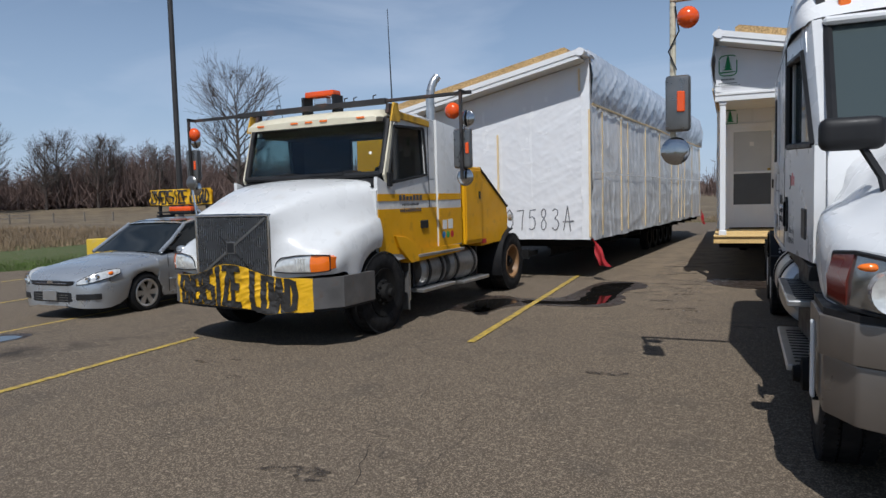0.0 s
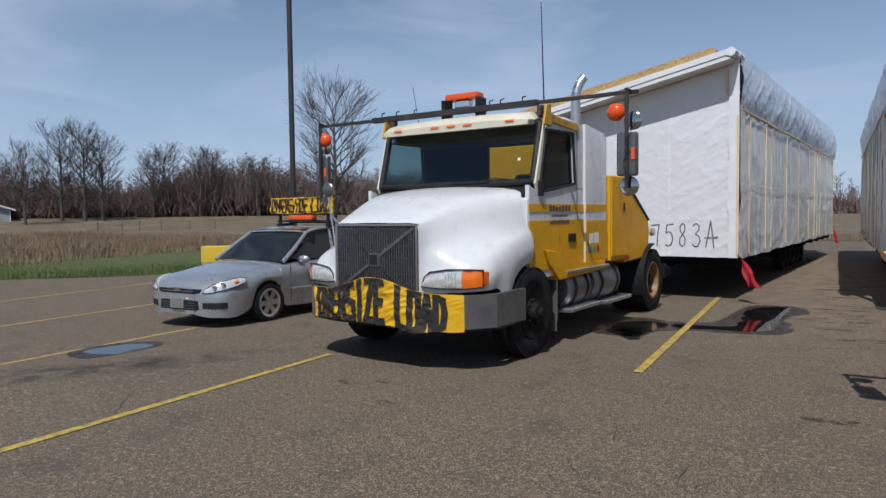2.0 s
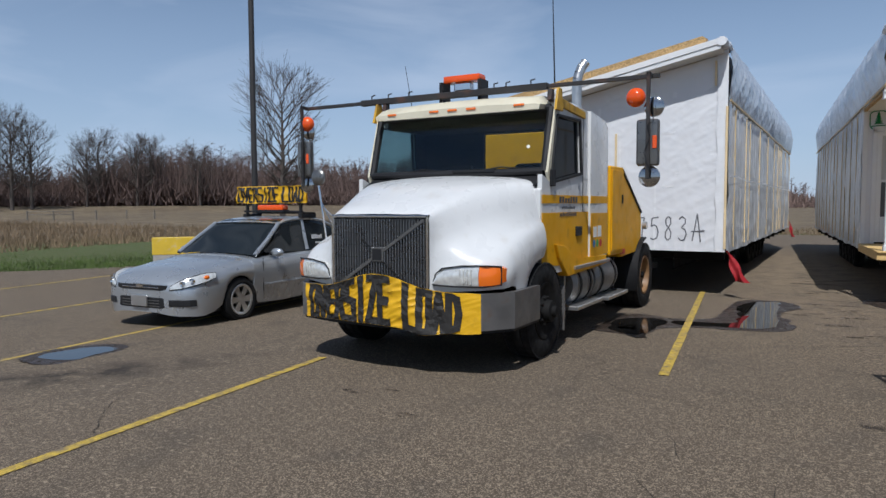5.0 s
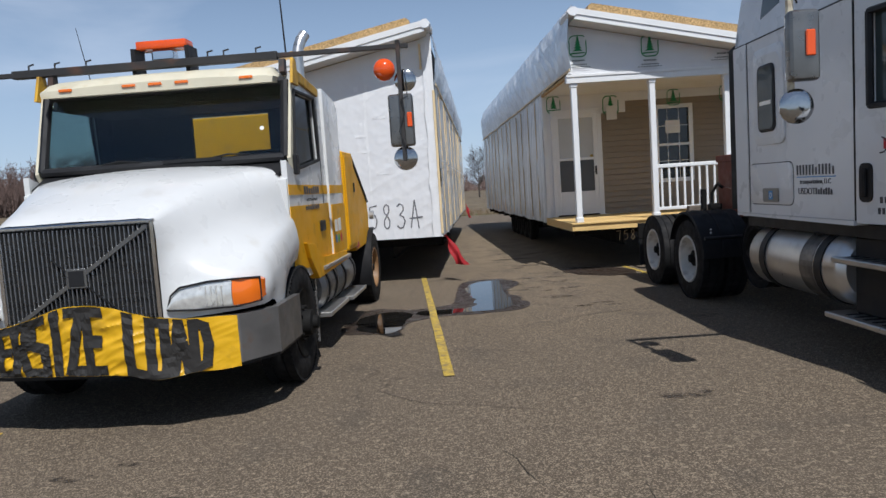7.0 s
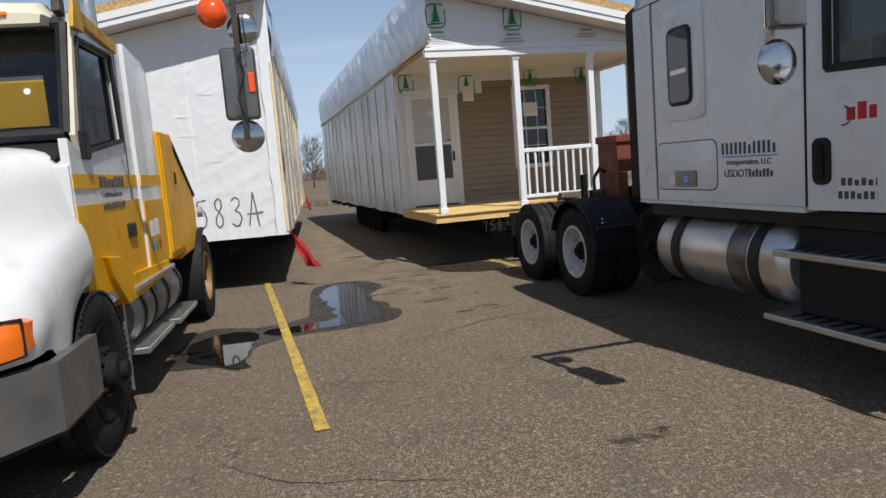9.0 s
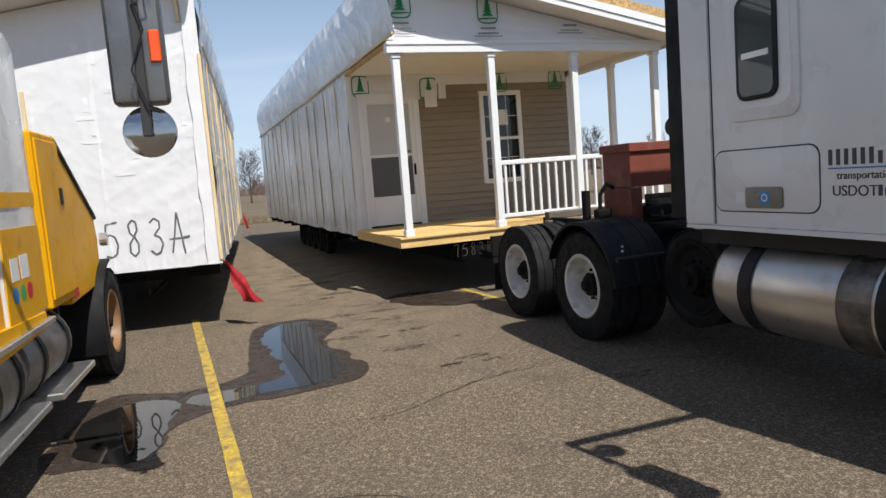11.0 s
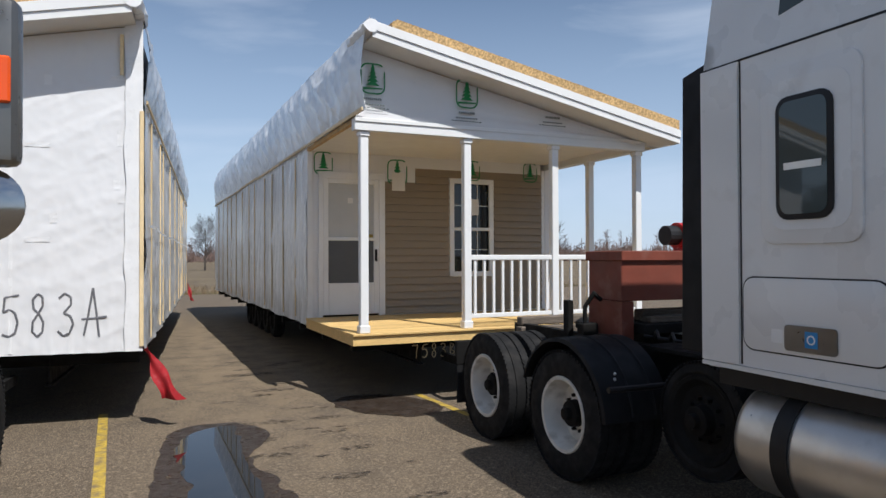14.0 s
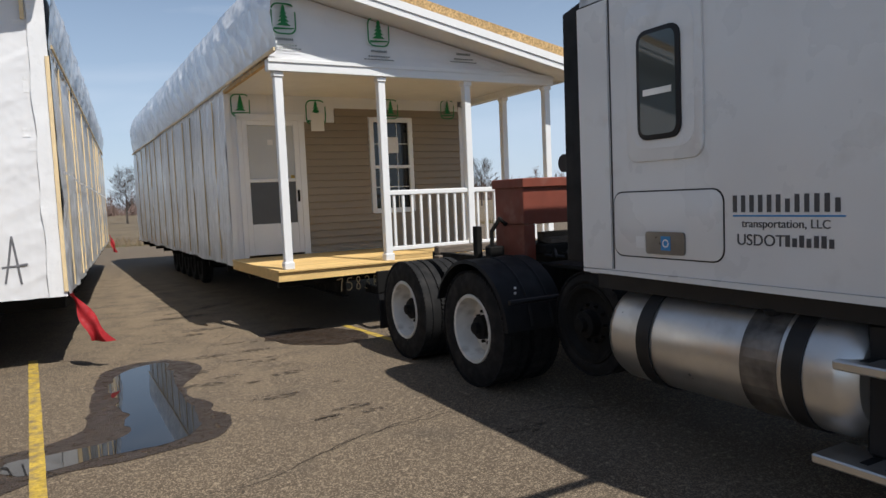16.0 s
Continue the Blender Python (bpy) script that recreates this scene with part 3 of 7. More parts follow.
def house_shell(h, sgn):
    """Roof, rake, film on the marriage side, chassis. The house runs from x=0 (ridge side) to sgn*WID, y from 0 back."""
    X = lambda v: sgn * v
    # roof boards in sheets
    n = 6
    step = (LEN + 0.85) / n
    for i in range(n):
        y0 = -0.42 + i * step
        bm = S([(X(0.30), roof_z(0.30) + 0.035), (X(WID + 0.26), roof_z(WID + 0.26) + 0.035), (X(WID + 0.26), roof_z(WID + 0.26) + 0.17), (X(0.36), roof_z(0.36) + 0.15), (X(0.30), roof_z(0.30) + 0.10)], "y", y0 + 0.004, y0 + step - 0.004)
        part("roof_board", bm, M["osb"], h, "bare OSB roof sheet")
    part("roof_deck", S([(X(0.16), roof_z(0.16) - 0.02), (X(WID + 0.24), roof_z(WID + 0.24) - 0.02), (X(WID + 0.24), roof_z(WID + 0.24) + 0.028), (X(0.16), roof_z(0.16) + 0.028)], "y", -0.40, LEN + 0.4), M["osb"], h)
    # rake board and soffit at the front
    part("rake_board", S([(X(0.06), roof_z(0.06) - 0.15), (X(WID + 0.25), roof_z(WID + 0.25) - 0.15), (X(WID + 0.25), roof_z(WID + 0.25) + 0.02), (X(0.06), roof_z(0.06) + 0.02)], "y", -0.44, -0.405), M["trimwhite"], h, "white rake board")
    part("rake_lip", S([(X(0.06), roof_z(0.06) - 0.07), (X(WID + 0.25), roof_z(WID + 0.25) - 0.07), (X(WID + 0.25), roof_z(WID + 0.25) + 0.027), (X(0.06), roof_z(0.06) + 0.027)], "y", -0.456, -0.442), M["trimwhite"], h)
    part("soffit", S([(X(0.06), roof_z(0.06) - 0.15), (X(WID + 0.25), roof_z(WID + 0.25) - 0.15), (X(WID + 0.25), roof_z(WID + 0.25) - 0.135), (X(0.06), roof_z(0.06) - 0.135)], "y", -0.40, 0.0), M["soffit"], h, "vented vinyl soffit")
    part("eave_board", B(X(WID + 0.22), X(WID + 0.25), -0.40, LEN + 0.4, roof_z(WID + 0.25) - 0.15, roof_z(WID + 0.25) + 0.02), M["trimwhite"], h)
    # bunched wrap over the ridge end
    f = wrinkle(0.05, 7, 9, 2.0)
    bm = bmesh.new()
    rings = []
    for i in range(9):
        y = -0.462 + i * 0.09
        rings.append([(X(0.05 + (0.085 + 0.04 * noise.noise((i * 0.9, k * 1.3, sgn))) * math.cos(2 * math.pi * k / 10)), y, ZR - 0.045 + (0.075 + 0.04 * noise.noise((i, k, 3))) * math.sin(2 * math.pi * k / 10)) for k in range(10)])
    part("ridge_wrap", loft(bm, rings), M["tape"], h, "bunched white tape over the ridge", True)
    # chassis: two I-beams, cross members, wheels under the rear half
    for x in (0.9, WID - 0.9):
        bm = B(X(x) - 0.04, X(x) + 0.04, 0.25, LEN, 0.42, 0.44)
        box(bm, X(x) - 0.005, X(x) + 0.005, 0.25, LEN, 0.44, 0.70)
        box(bm, X(x) - 0.04, X(x) + 0.04, 0.25, LEN, 0.70, 0.72)
        part("chassis_beam", bm, M["steel_black"], h, "black steel I-beam")
    for k in range(11):
        part("cross_member", B(X(0.05), X(WID - 0.05), 0.3 + 1.42 * k, 0.38 + 1.42 * k, 0.62, 0.72), M["steel_black"], h)
    part("floor_pan", B(X(0.03), X(WID - 0.02), 0.04, LEN - 0.04, 0.73, 0.80), M["steel_black"], h, "black underbelly board")
    for k in range(5):
        y = LEN * 0.52 + k * 0.86
        for x in (0.55, WID - 0.55):
            w = part("wheel", turn([(-0.10, 0.19), (-0.11, 0.33), (-0.07, 0.37), (0.07, 0.37), (0.11, 0.33), (0.10, 0.19)], (X(x), y, 0.37), "x", 18), M["rubber"], h, "black trailer tyre", True)
            part("rim", turn([(-0.08, 0.19), (-0.06, 0.10), (-0.09, 0.0)], (X(x), y, 0.37), "x", 14), M["steel_black"], w)
        part("axle", T((X(0.5), y, 0.37), (X(WID - 0.5), y, 0.37), 0.05), M["steel_black"], h)
    bm = B(X(1.2), X(1.25), -0.2, 0.3, 0.45, 0.55)
    box(bm, X(WID - 1.2), X(WID - 1.25), -0.2, 0.3, 0.45, 0.55)
    box(bm, X(1.2), X(WID - 1.2), -0.25, -0.18, 0.40, 0.58)
    part("hitch", bm, M["steel_black"], h)
    # outer wall, rear wall
    part("outer_wall", B(X(WID - 0.12), X(WID), 2.36 if sgn > 0 else 0.02, LEN, Z0, roof_z(WID) - 0.1), M["film"], h)
    part("rear_wall", S([(X(0.0), Z0), (X(WID), Z0), (X(WID), roof_z(WID) - 0.03), (X(0), ZR - 0.05)], "y", LEN - 0.1, LEN), M["film"], h)
    # film of the marriage side: a lower and an upper sheet
    y0 = 2.36 if sgn > 0 else 0.0
    g = wrinkle(0.018, 11, 3, 7.0 + sgn)
    sag = lambda s, t: Vector((-sgn * (0.03 * math.sin(math.pi * t) * (0.5 + noise.noise((s * 9, 0, 5))) + g(s, t) * 0.6 + 0.030 * crease(s * 30 + 1.5 * t, t * 1.2 - s * 4, 3 + sgn) + 0.022 * crease(s * 10, t * 6, 14 + sgn) * (1 - t)), 0, 0.05 * noise.noise((s * 14, 0, 2)) * (1 - t) ** 3))
    part("side_film", sheet((0, y0, Z0 - 0.02), (0, LEN - y0, 0), (0, 0, ZB - Z0 + 0.02), 330, 44, sag), M["film_grey"], h, "grey translucent plastic wrap", True)
    if sgn < 0:
        side = h.children[-1].data
        side.materials.append(M["film_thin"])
        for p in side.polygons:
            p.material_index = int(p.center.z > 2.07 + 0.03 * noise.noise((p.center.y * 0.6, 0, 0)))
        part("film_seam", sheet((0.012, y0, 2.06), (0, LEN - y0, 0), (0, 0, 0.03), 120, 1, lambda s, t: Vector((0.02 + abs(sag(s, 0.5).x), 0, 0.03 * noise.noise((s * 9, 0, 0))))), M["tape"], h, "seam of the wrap")
    g2 = wrinkle(0.022, 26, 1.6, 11.0 + sgn)
    sag2 = lambda s, t: Vector((-sgn * (0.06 * math.sin(math.pi * t) * (1.25 + 0.5 * noise.noise((s * 11, 1, 5))) + 0.6 * g2(s, t) + 0.040 * crease(s * 22 - 2.5 * t, t * 0.8, 21 + sgn) * (0.25 + math.sin(math.pi * t)) + 0.02 * crease(s * 40, t * 4, 5)), 0, 0.05 * math.sin(math.pi * t) * (0.6 + 0.4 * noise.noise((s * 5, 2, 8)))))
    part("upper_film", sheet((0, -0.42 if sgn > 0 else -0.02, ZB), (0, LEN + 0.42, 0), (X(0.06), 0, ZR - ZB + 0.09), 330, 26, sag2), M["film_thin"] if sgn < 0 else M["film_grey"], h, "loose grey plastic wrap over the attic", True)
    part("stud_wall", B(X(0.06), X(0.10), y0 + 0.05, LEN - 0.1, Z0, ZR - 0.12), M["film"], h)
    # laths over the film
    k, rnd = 0, random.Random(4 + sgn)
    y = y0 + 0.75
    while y < LEN - 0.2:
        x = -0.02 if sgn > 0 else 0.02
        lean = rnd.uniform(-0.012, 0.012)
        bm = B(-0.009, 0.009, -0.019 if sgn < 0 else -0.013, 0.019 if sgn < 0 else 0.013, 0, ZB - Z0 - 0.10 - rnd.random() * 0.05, 0.002)
        o = part("lath", bm, M["lath"], h, "pine batten")
        o.matrix_basis = Matrix.Translation((-sgn * 0.035, y, Z0 + 0.05)) @ Matrix.Rotation(lean, 4, "X")
        y += rnd.choice((0.78, 1.05, 1.2, 1.22, 0.95)) if sgn > 0 else rnd.choice((0.62, 1.2, 1.6, 1.9))
        k += 1
    yy = 0.0 if sgn < 0 else -0.4
    while yy < LEN - 0.3:
        ln = min(2.4, LEN - yy)
        o = part("lath", B(-0.009, 0.009, 0, ln - 0.01, -0.02, 0.02, 0.002), M["lath"], h)
        o.matrix_basis = Matrix.Translation((-sgn * 0.045, yy, ZB + rnd.uniform(-0.01, 0.01)))
        yy += ln


# half A
hA = thing("house_half", "house half wrapped in white plastic on a steel chassis", "house", pose(-2.50, 13.2, 0, 0, 0, -2.3))
house_shell(hA, -1)
rng = wrinkle(0.003, 13, 9, 21.0)


def front_f(s, t):
    top = roof_z(WID * s) - 0.16 - Z0
    pull = 0.02 * math.sin(26 * s + 3 * t) * max(0, 0.25 - t) * 4
    z = (top * t) - (ZR - 0.16 - Z0) * t
    fold = 0.006 * crease(s * 9 + 5 * t, t * 7 - s * 3, 4) + 0.004 * crease(s * 16 - 9 * t, t * 13, 8) + 0.012 * crease(s * 24, t * 2.5, 6) * max(0, 0.3 - t) * 3 + 0.014 * crease(s * 5 + t * 9, t * 5, 12) * max(0, 1 - s * 3)
    return Vector((0, -0.012 - rng(s, t) - fold - pull * noise.noise((s * 5, t, 1)), z - (0.02 * abs(noise.noise((s * 16, 0, 8))) if t == 0 else 0)))


part("front_film", sheet((0.0, 0, Z0), (-WID, 0, 0), (0, 0, ZR - 0.16 - Z0), 170, 120, front_f), M["film"], hA, "tight white house wrap", True)
part("front_wall", S([(-0.02, Z0), (-WID, Z0), (-WID, roof_z(WID) - 0.16), (-0.02, ZR - 0.16)], "y", 0.03, 0.15), M["film"], hA)
part("corner_tape", sheet((-0.16, -0.045, Z0), (0.17, 0.0, 0), (0, 0, ZR - Z0 - 0.1), 4, 40, lambda s, t: Vector((0.03 * noise.noise((t * 9, 2, 0)) * (1 - s), -0.012 * noise.noise((s * 3, t * 22, 0)), 0))), M["tape"], hA, "white tape along the corner", True)
part("corner_lath", B(-0.02, 0.02, -0.065, -0.047, Z0 + 0.05, ZB - 0.1, 0.002), M["lath"], hA)
o = part("loose_lath", B(-0.018, 0.018, -0.02, 0.0, 3.62, 4.04, 0.002), M["lath"], hA)
o.matrix_basis = Matrix.Translation((-0.19, -0.04, 0))
rnd = random.Random(12)
for k in range(26):
    sx, tz = rnd.choice((0.04, 0.22, 0.30, 0.33, 0.55, 0.8)) + rnd.uniform(-0.02, 0.02), rnd.uniform(0.26, 0.86)
    w, h = rnd.choice(((0.05, 0.26), (0.05, 0.16), (0.22, 0.05), (0.07, 0.10)))
    zz = Z0 + tz * (roof_z(WID * sx) - 0.16 - Z0)
    part("tape_strip", sheet((-WID * sx - w / 2, 0, zz - h / 2), (w, 0, 0), (0, 0, h), 3, 4, lambda u, v, a=sx, b=tz, w=w, h=h: Vector((0.006 * noise.noise((u * 3, v * 3, a * 50)), front_f(a + (0.5 - u) * w / WID, b + (v - 0.5) * h / 3.2).y - 0.004, 0))), M["tape"], hA)
for sx, z0, z1 in ((0.46, 1.5, 2.75), (0.30, 0.8, 3.3), (0.63, 0.8, 3.1)):
    part("wrap_seam", sheet((-WID * sx, 0, z0), (0.035, 0, 0), (0, 0, z1 - z0), 2, 30, lambda u, v, a=sx, z0=z0, z1=z1: Vector((0.004 * noise.noise((v * 9, 0, a)), front_f(a - u * 0.035 / WID, (z0 + v * (z1 - z0) - Z0) / (roof_z(WID * a) - 0.16 - Z0)).y - 0.006, 0))), M["tape"], hA)
HAND = {
    "8": [[(0.62, 0.93), (0.42, 1.0), (0.22, 0.86), (0.26, 0.66), (0.48, 0.52), (0.66, 0.33), (0.62, 0.1), (0.4, 0.0), (0.2, 0.12), (0.22, 0.34), (0.44, 0.52), (0.64, 0.72), (0.62, 0.93)]],
    "0": [[(0.45, 0.98), (0.1, 0.75), (0.12, 0.25), (0.45, 0.02), (0.8, 0.3), (0.78, 0.75), (0.45, 0.98)]],
    "7": [[(0.05, 0.9), (0.75, 0.95), (0.6, 0.5), (0.55, 0.0)]],
    "5": [[(0.82, 0.98), (0.24, 0.92), (0.18, 0.58), (0.42, 0.64), (0.66, 0.56), (0.76, 0.34), (0.66, 0.12), (0.42, 0.02), (0.12, 0.08)]],
    "3": [[(0.15, 0.88), (0.4, 0.99), (0.66, 0.9), (0.66, 0.72), (0.36, 0.54), (0.64, 0.47), (0.76, 0.28), (0.6, 0.07), (0.34, 0.0), (0.1, 0.12)]],
    "A": [[(0.05, 0.0), (0.25, 0.5), (0.45, 1.1), (0.6, 0.5), (0.72, -0.05)], [(-0.05, 0.38), (0.5, 0.4), (1.05, 0.42)]],
    "B": [[(0.15, 0.0), (0.2, 0.95), (0.65, 0.85), (0.25, 0.5), (0.75, 0.3), (0.15, 0.02)]],
}


def handwritten(text, x, y, z, w, h, r, material, parent, label, cover=None):
    bm = bmesh.new()
    for k, ch in enumerate(text):
        for line in HAND[ch]:
            pts = [Vector((x + (k + p[0] * 0.86) * w, y, z + p[1] * h + 0.02 * h * noise.noise((k * 3.1, p[0] * 4, p[1] * 4)))) for p in line]
            for p, q in zip(pts, pts[1:]):
                tube(bm, p, q, r, n=6)
    for v in bm.verts:
        yy = y
        if cover:
            s = -v.co.x / WID
            yy = cover(s, (v.co.z - Z0) / (roof_z(WID * s) - 0.16 - Z0)).y - 0.005
        v.co.y = yy + (v.co.y - y) * 0.2
    return tagged(part("handwriting", bm, material, parent, label), kind="stuff")


handwritten("807583A", -2.02, -0.05, 0.96, 0.245, 0.43, 0.0105, M["marker"], hA, "number drawn by hand in black marker", front_f)
part("marker_light", B(-2.35, -2.22, -0.03, 0.01, 0.70, 0.76, 0.005), M["trimwhite"], hA)
part("lath", B(-1.92, -1.88, -0.06, -0.04, 1.2, 2.9, 0.002), M["lath"], hA)
flag(hA, 0.02, -0.05, 0.80, 0.9)
flag(hA, 0.05, LEN - 0.1, 0.95, 0.4)

# half B with the porch
hB = thing("porch_house", "house half with open front porch, tan siding and plastic-wrapped sides", "house", pose(-0.25, 13.1, 0, 0, 0, 2.9))
WID = 4.17
house_shell(hB, 1)
WY, DZ = 2.36, 0.86
part("deck_rim", B(0, WID - 0.12, 0.0, 0.04, 0.72, DZ - 0.03, 0.003), M["pine"], hB, "pine rim board")
part("deck_rim", B(-0.035, 0.0, 0.0, WY, 0.72, DZ - 0.03, 0.003), M["pine"], hB)
for k in range(17):
    y = -0.03 + k * 0.142
    part("deck_board", B(-0.04, WID - 0.1, y, y + 0.137, DZ - 0.028, DZ, 0.004), M["pine"], hB)
part("porch_ceiling", B(0.0, WID + 0.2, 0.0, WY, 3.30, 3.33), M["soffit"], hB, "cream vinyl porch ceiling")
part("beam", B(-0.02, WID, -0.03, 0.10, 3.20, 3.345, 0.006), M["trimwhite"], hB, "white porch beam")
part("beam_lip", B(-0.02, WID, -0.045, -0.03, 3.30, 3.345, 0.004), M["trimwhite"], hB)
part("beam", B(WID - 0.13, WID, 0.10, WY, 3.20, 3.345, 0.006), M["trimwhite"], hB)
part("beam", B(-0.02, 0.03, 0.10, WY, 3.29, 3.345, 0.004), M["osb"], hB, "raw board edge of the porch ceiling")
gw = wrinkle(0.014, 8, 5, 33.0)
part("gable_wrap", sheet((0, 0.0, 3.345), (WID, 0, 0), (0, 0, ZR - 0.16 - 3.345), 70, 16, lambda s, t: Vector((0, gw(s, t) - 0.02, (roof_z(WID * s) - 0.16 - 3.345) * t - (ZR - 0.16 - 3.345) * t))), M["film"], hB, "white house wrap on the gable", True)
part("gable_board", S([(0.02, 3.345), (WID, 3.345), (WID, roof_z(WID) - 0.16), (0.02, ZR - 0.16)], "y", 0.035, 0.09), M["film"], hB)
part("gable_tape", sheet((-0.01, -0.05, 3.36), (0.10, 0, 0), (0, 0, 0.72), 3, 12, lambda s, t: Vector((0.02 * noise.noise((t * 6, 0, 4)), -0.01 * noise.noise((s, t * 9, 1)), 0))), M["tape"], hB, "", True)


def porch_post(x, y):
    bm = B(x - 0.048, x + 0.048, y - 0.048, y + 0.048, DZ, 3.20, 0.006)
    p = part("post", bm, M["trimwhite"], hB, "white vinyl porch post")
    part("post_base", B(x - 0.062, x + 0.062, y - 0.062, y + 0.062, DZ, DZ + 0.09, 0.008), M["trimwhite"], p)
    part("post_cap", B(x - 0.062, x + 0.062, y - 0.062, y + 0.062, 3.14, 3.20, 0.008), M["trimwhite"], p)


PX = (0.11, 1.44, 2.72, 4.09)
for x in PX:
    porch_post(x, 0.06)
porch_post(4.09, 1.15)
for a, b in ((PX[1], PX[2]), (PX[2], PX[3])):
    r = part("railing", B(a + 0.05, b - 0.05, 0.03, 0.09, 1.70, 1.765, 0.012, 2), M["trimwhite"], hB, "white vinyl porch railing")
    part("bottom_rail", B(a + 0.05, b - 0.05, 0.04, 0.08, 0.98, 1.035, 0.006), M["trimwhite"], r)
    n = 9
    for k in range(n):
        x = a + 0.05 + (b - a - 0.1) * (k + 0.5) / n
        part("baluster", B(x - 0.017, x + 0.017, 0.043, 0.077, 1.035, 1.70, 0.003), M["trimwhite"], r)
# porch wall, with openings for door and window
DX0, DX1, DT = 0.16, 1.12, 2.96
WX0, WX1, WB, WT = 2.30, 3.01, 1.48, 2.95
SX1 = 3.97
for x0, x1, z0, z1 in ((0.0, DX0, DZ, 3.30), (DX1, WX0, DZ, 3.30), (WX1, SX1, DZ, 3.30), (DX0, DX1, DT, 3.30), (WX0, WX1, DZ, WB), (WX0, WX1, WT, 3.30)):
    part("porch_wall", B(x0, x1, WY, WY + 0.1, z0, z1), M["film"], hB)
part("corner_trim", B(-0.02, 0.055, WY - 0.02, WY - 0.001, DZ, 3.30, 0.003), M["trimwhite"], hB)
z = DZ + 0.02
while z < 3.12:
    spans = [(DX1 + 0.05, WX0 - 0.05), (WX1 + 0.05, SX1)]
    if z + 0.1 < WB - 0.04:
        spans = [(DX1 + 0.05, SX1)]
    elif z > WT + 0.02:
        spans = [(DX1 + 0.56, SX1)]
    elif z > 2.86:
        spans = [(DX1 + 0.56, WX0 - 0.05), (WX1 + 0.05, SX1)]
    for a, b in spans:
        part("siding_plank", S([(WY - 0.034, z - 0.004), (WY - 0.002, z + 0.104), (WY - 0.001, z + 0.118), (WY - 0.001, z - 0.006)], "x", a, b), M["siding"], hB)
    z += 0.112
part("corner_trim", B(SX1, SX1 + 0.06, WY - 0.025, WY + 0.05, DZ, 3.2, 0.003), M["trimwhite"], hB)
# storm door
d = part("door", B(DX0 + 0.06, DX1 - 0.06, WY + 0.0, WY + 0.03, DZ + 0.04, DT - 0.06, 0.004), M["blind"], hB, "white storm door with closed blind")
for x0, x1, z0, z1 in ((DX0 + 0.05, DX0 + 0.13, DZ + 0.03, DT - 0.05), (DX1 - 0.13, DX1 - 0.05, DZ + 0.03, DT - 0.05), (DX0 + 0.13, DX1 - 0.13, DZ + 0.03, 1.36), (DX0 + 0.13, DX1 - 0.13, 1.99, 2.04), (DX0 + 0.13, DX1 - 0.13, DT - 0.12, DT - 0.05)):
    part("door_rail", B(x0, x1, WY - 0.03, WY - 0.002, z0, z1, 0.006), M["trimwhite"], d)
part("screen", B(DX0 + 0.13, DX1 - 0.13, WY - 0.012, WY - 0.004, 1.36, 1.99), M["screen"], d, "dark insect screen")
part("door_handle", B(DX1 - 0.115, DX1 - 0.085, WY - 0.07, WY - 0.03, 1.68, 1.86, 0.008), M["steel_black"], d, "black handle")
part("door_label", B(DX0 + 0.43, DX0 + 0.51, WY - 0.006, WY - 0.001, 2.55, 2.63), M["paper"], d)
part("door_label", B(DX1 - 0.2, DX1 - 0.14, WY - 0.016, WY - 0.012, 2.04, 2.09), M["yellow_line"], d, "yellow sticker")
for x0, x1, z0, z1 in ((DX0 - 0.02, DX0 + 0.05, DZ, DT + 0.02), (DX1 - 0.05, DX1 + 0.05, DZ, DT + 0.02), (DX0 - 0.02, DX1 + 0.05, DT - 0.05, DT + 0.05)):
    part("door_frame", B(x0, x1, WY - 0.035, WY + 0.0, z0, z1, 0.005), M["trimwhite"], hB)
# window
w = part("window", B(WX0 + 0.03, WX1 - 0.03, WY + 0.03, WY + 0.036, WB + 0.03, WT - 0.03), M["black_glass"], hB, "white double-hung window with grilles")
WM = 2.19
for x0, x1, z0, z1 in ((WX0 - 0.04, WX0 + 0.04, WB - 0.04, WT + 0.04), (WX1 - 0.04, WX1 + 0.04, WB - 0.04, WT + 0.04), (WX0, WX1, WB - 0.05, WB + 0.03), (WX0, WX1, WT - 0.03, WT + 0.05), (WX0, WX1, WM - 0.025, WM + 0.025)):
    part("window_frame", B(x0, x1, WY - 0.03, WY + 0.01, z0, z1, 0.004), M["trimwhite"], w)
for k in (1, 2):
    x = WX0 + (WX1 - WX0) * k / 3
    part("grille", B(x - 0.006, x + 0.006, WY + 0.018, WY + 0.026, WB, WT), M["trimwhite"], w)
for z in (WB + 0.38, WM + 0.38):
    part("grille", B(WX0, WX1, WY + 0.018, WY + 0.026, z - 0.006, z + 0.006), M["trimwhite"], w)
part("sticker", B(WX0 + 0.2, WX0 + 0.5, WY + 0.024, WY + 0.029, 2.42, 2.68), M["paper"], w, "paper sticker")
notice = part("notice", sheet((1.28, WY - 0.04, 2.76), (0.21, 0, 0), (0, 0, 0.28), 4, 5, lambda s, t: Vector((0, -0.02 * (1 - t) * s, 0))), M["paper"], hB, "sheet of paper taped on the wall")


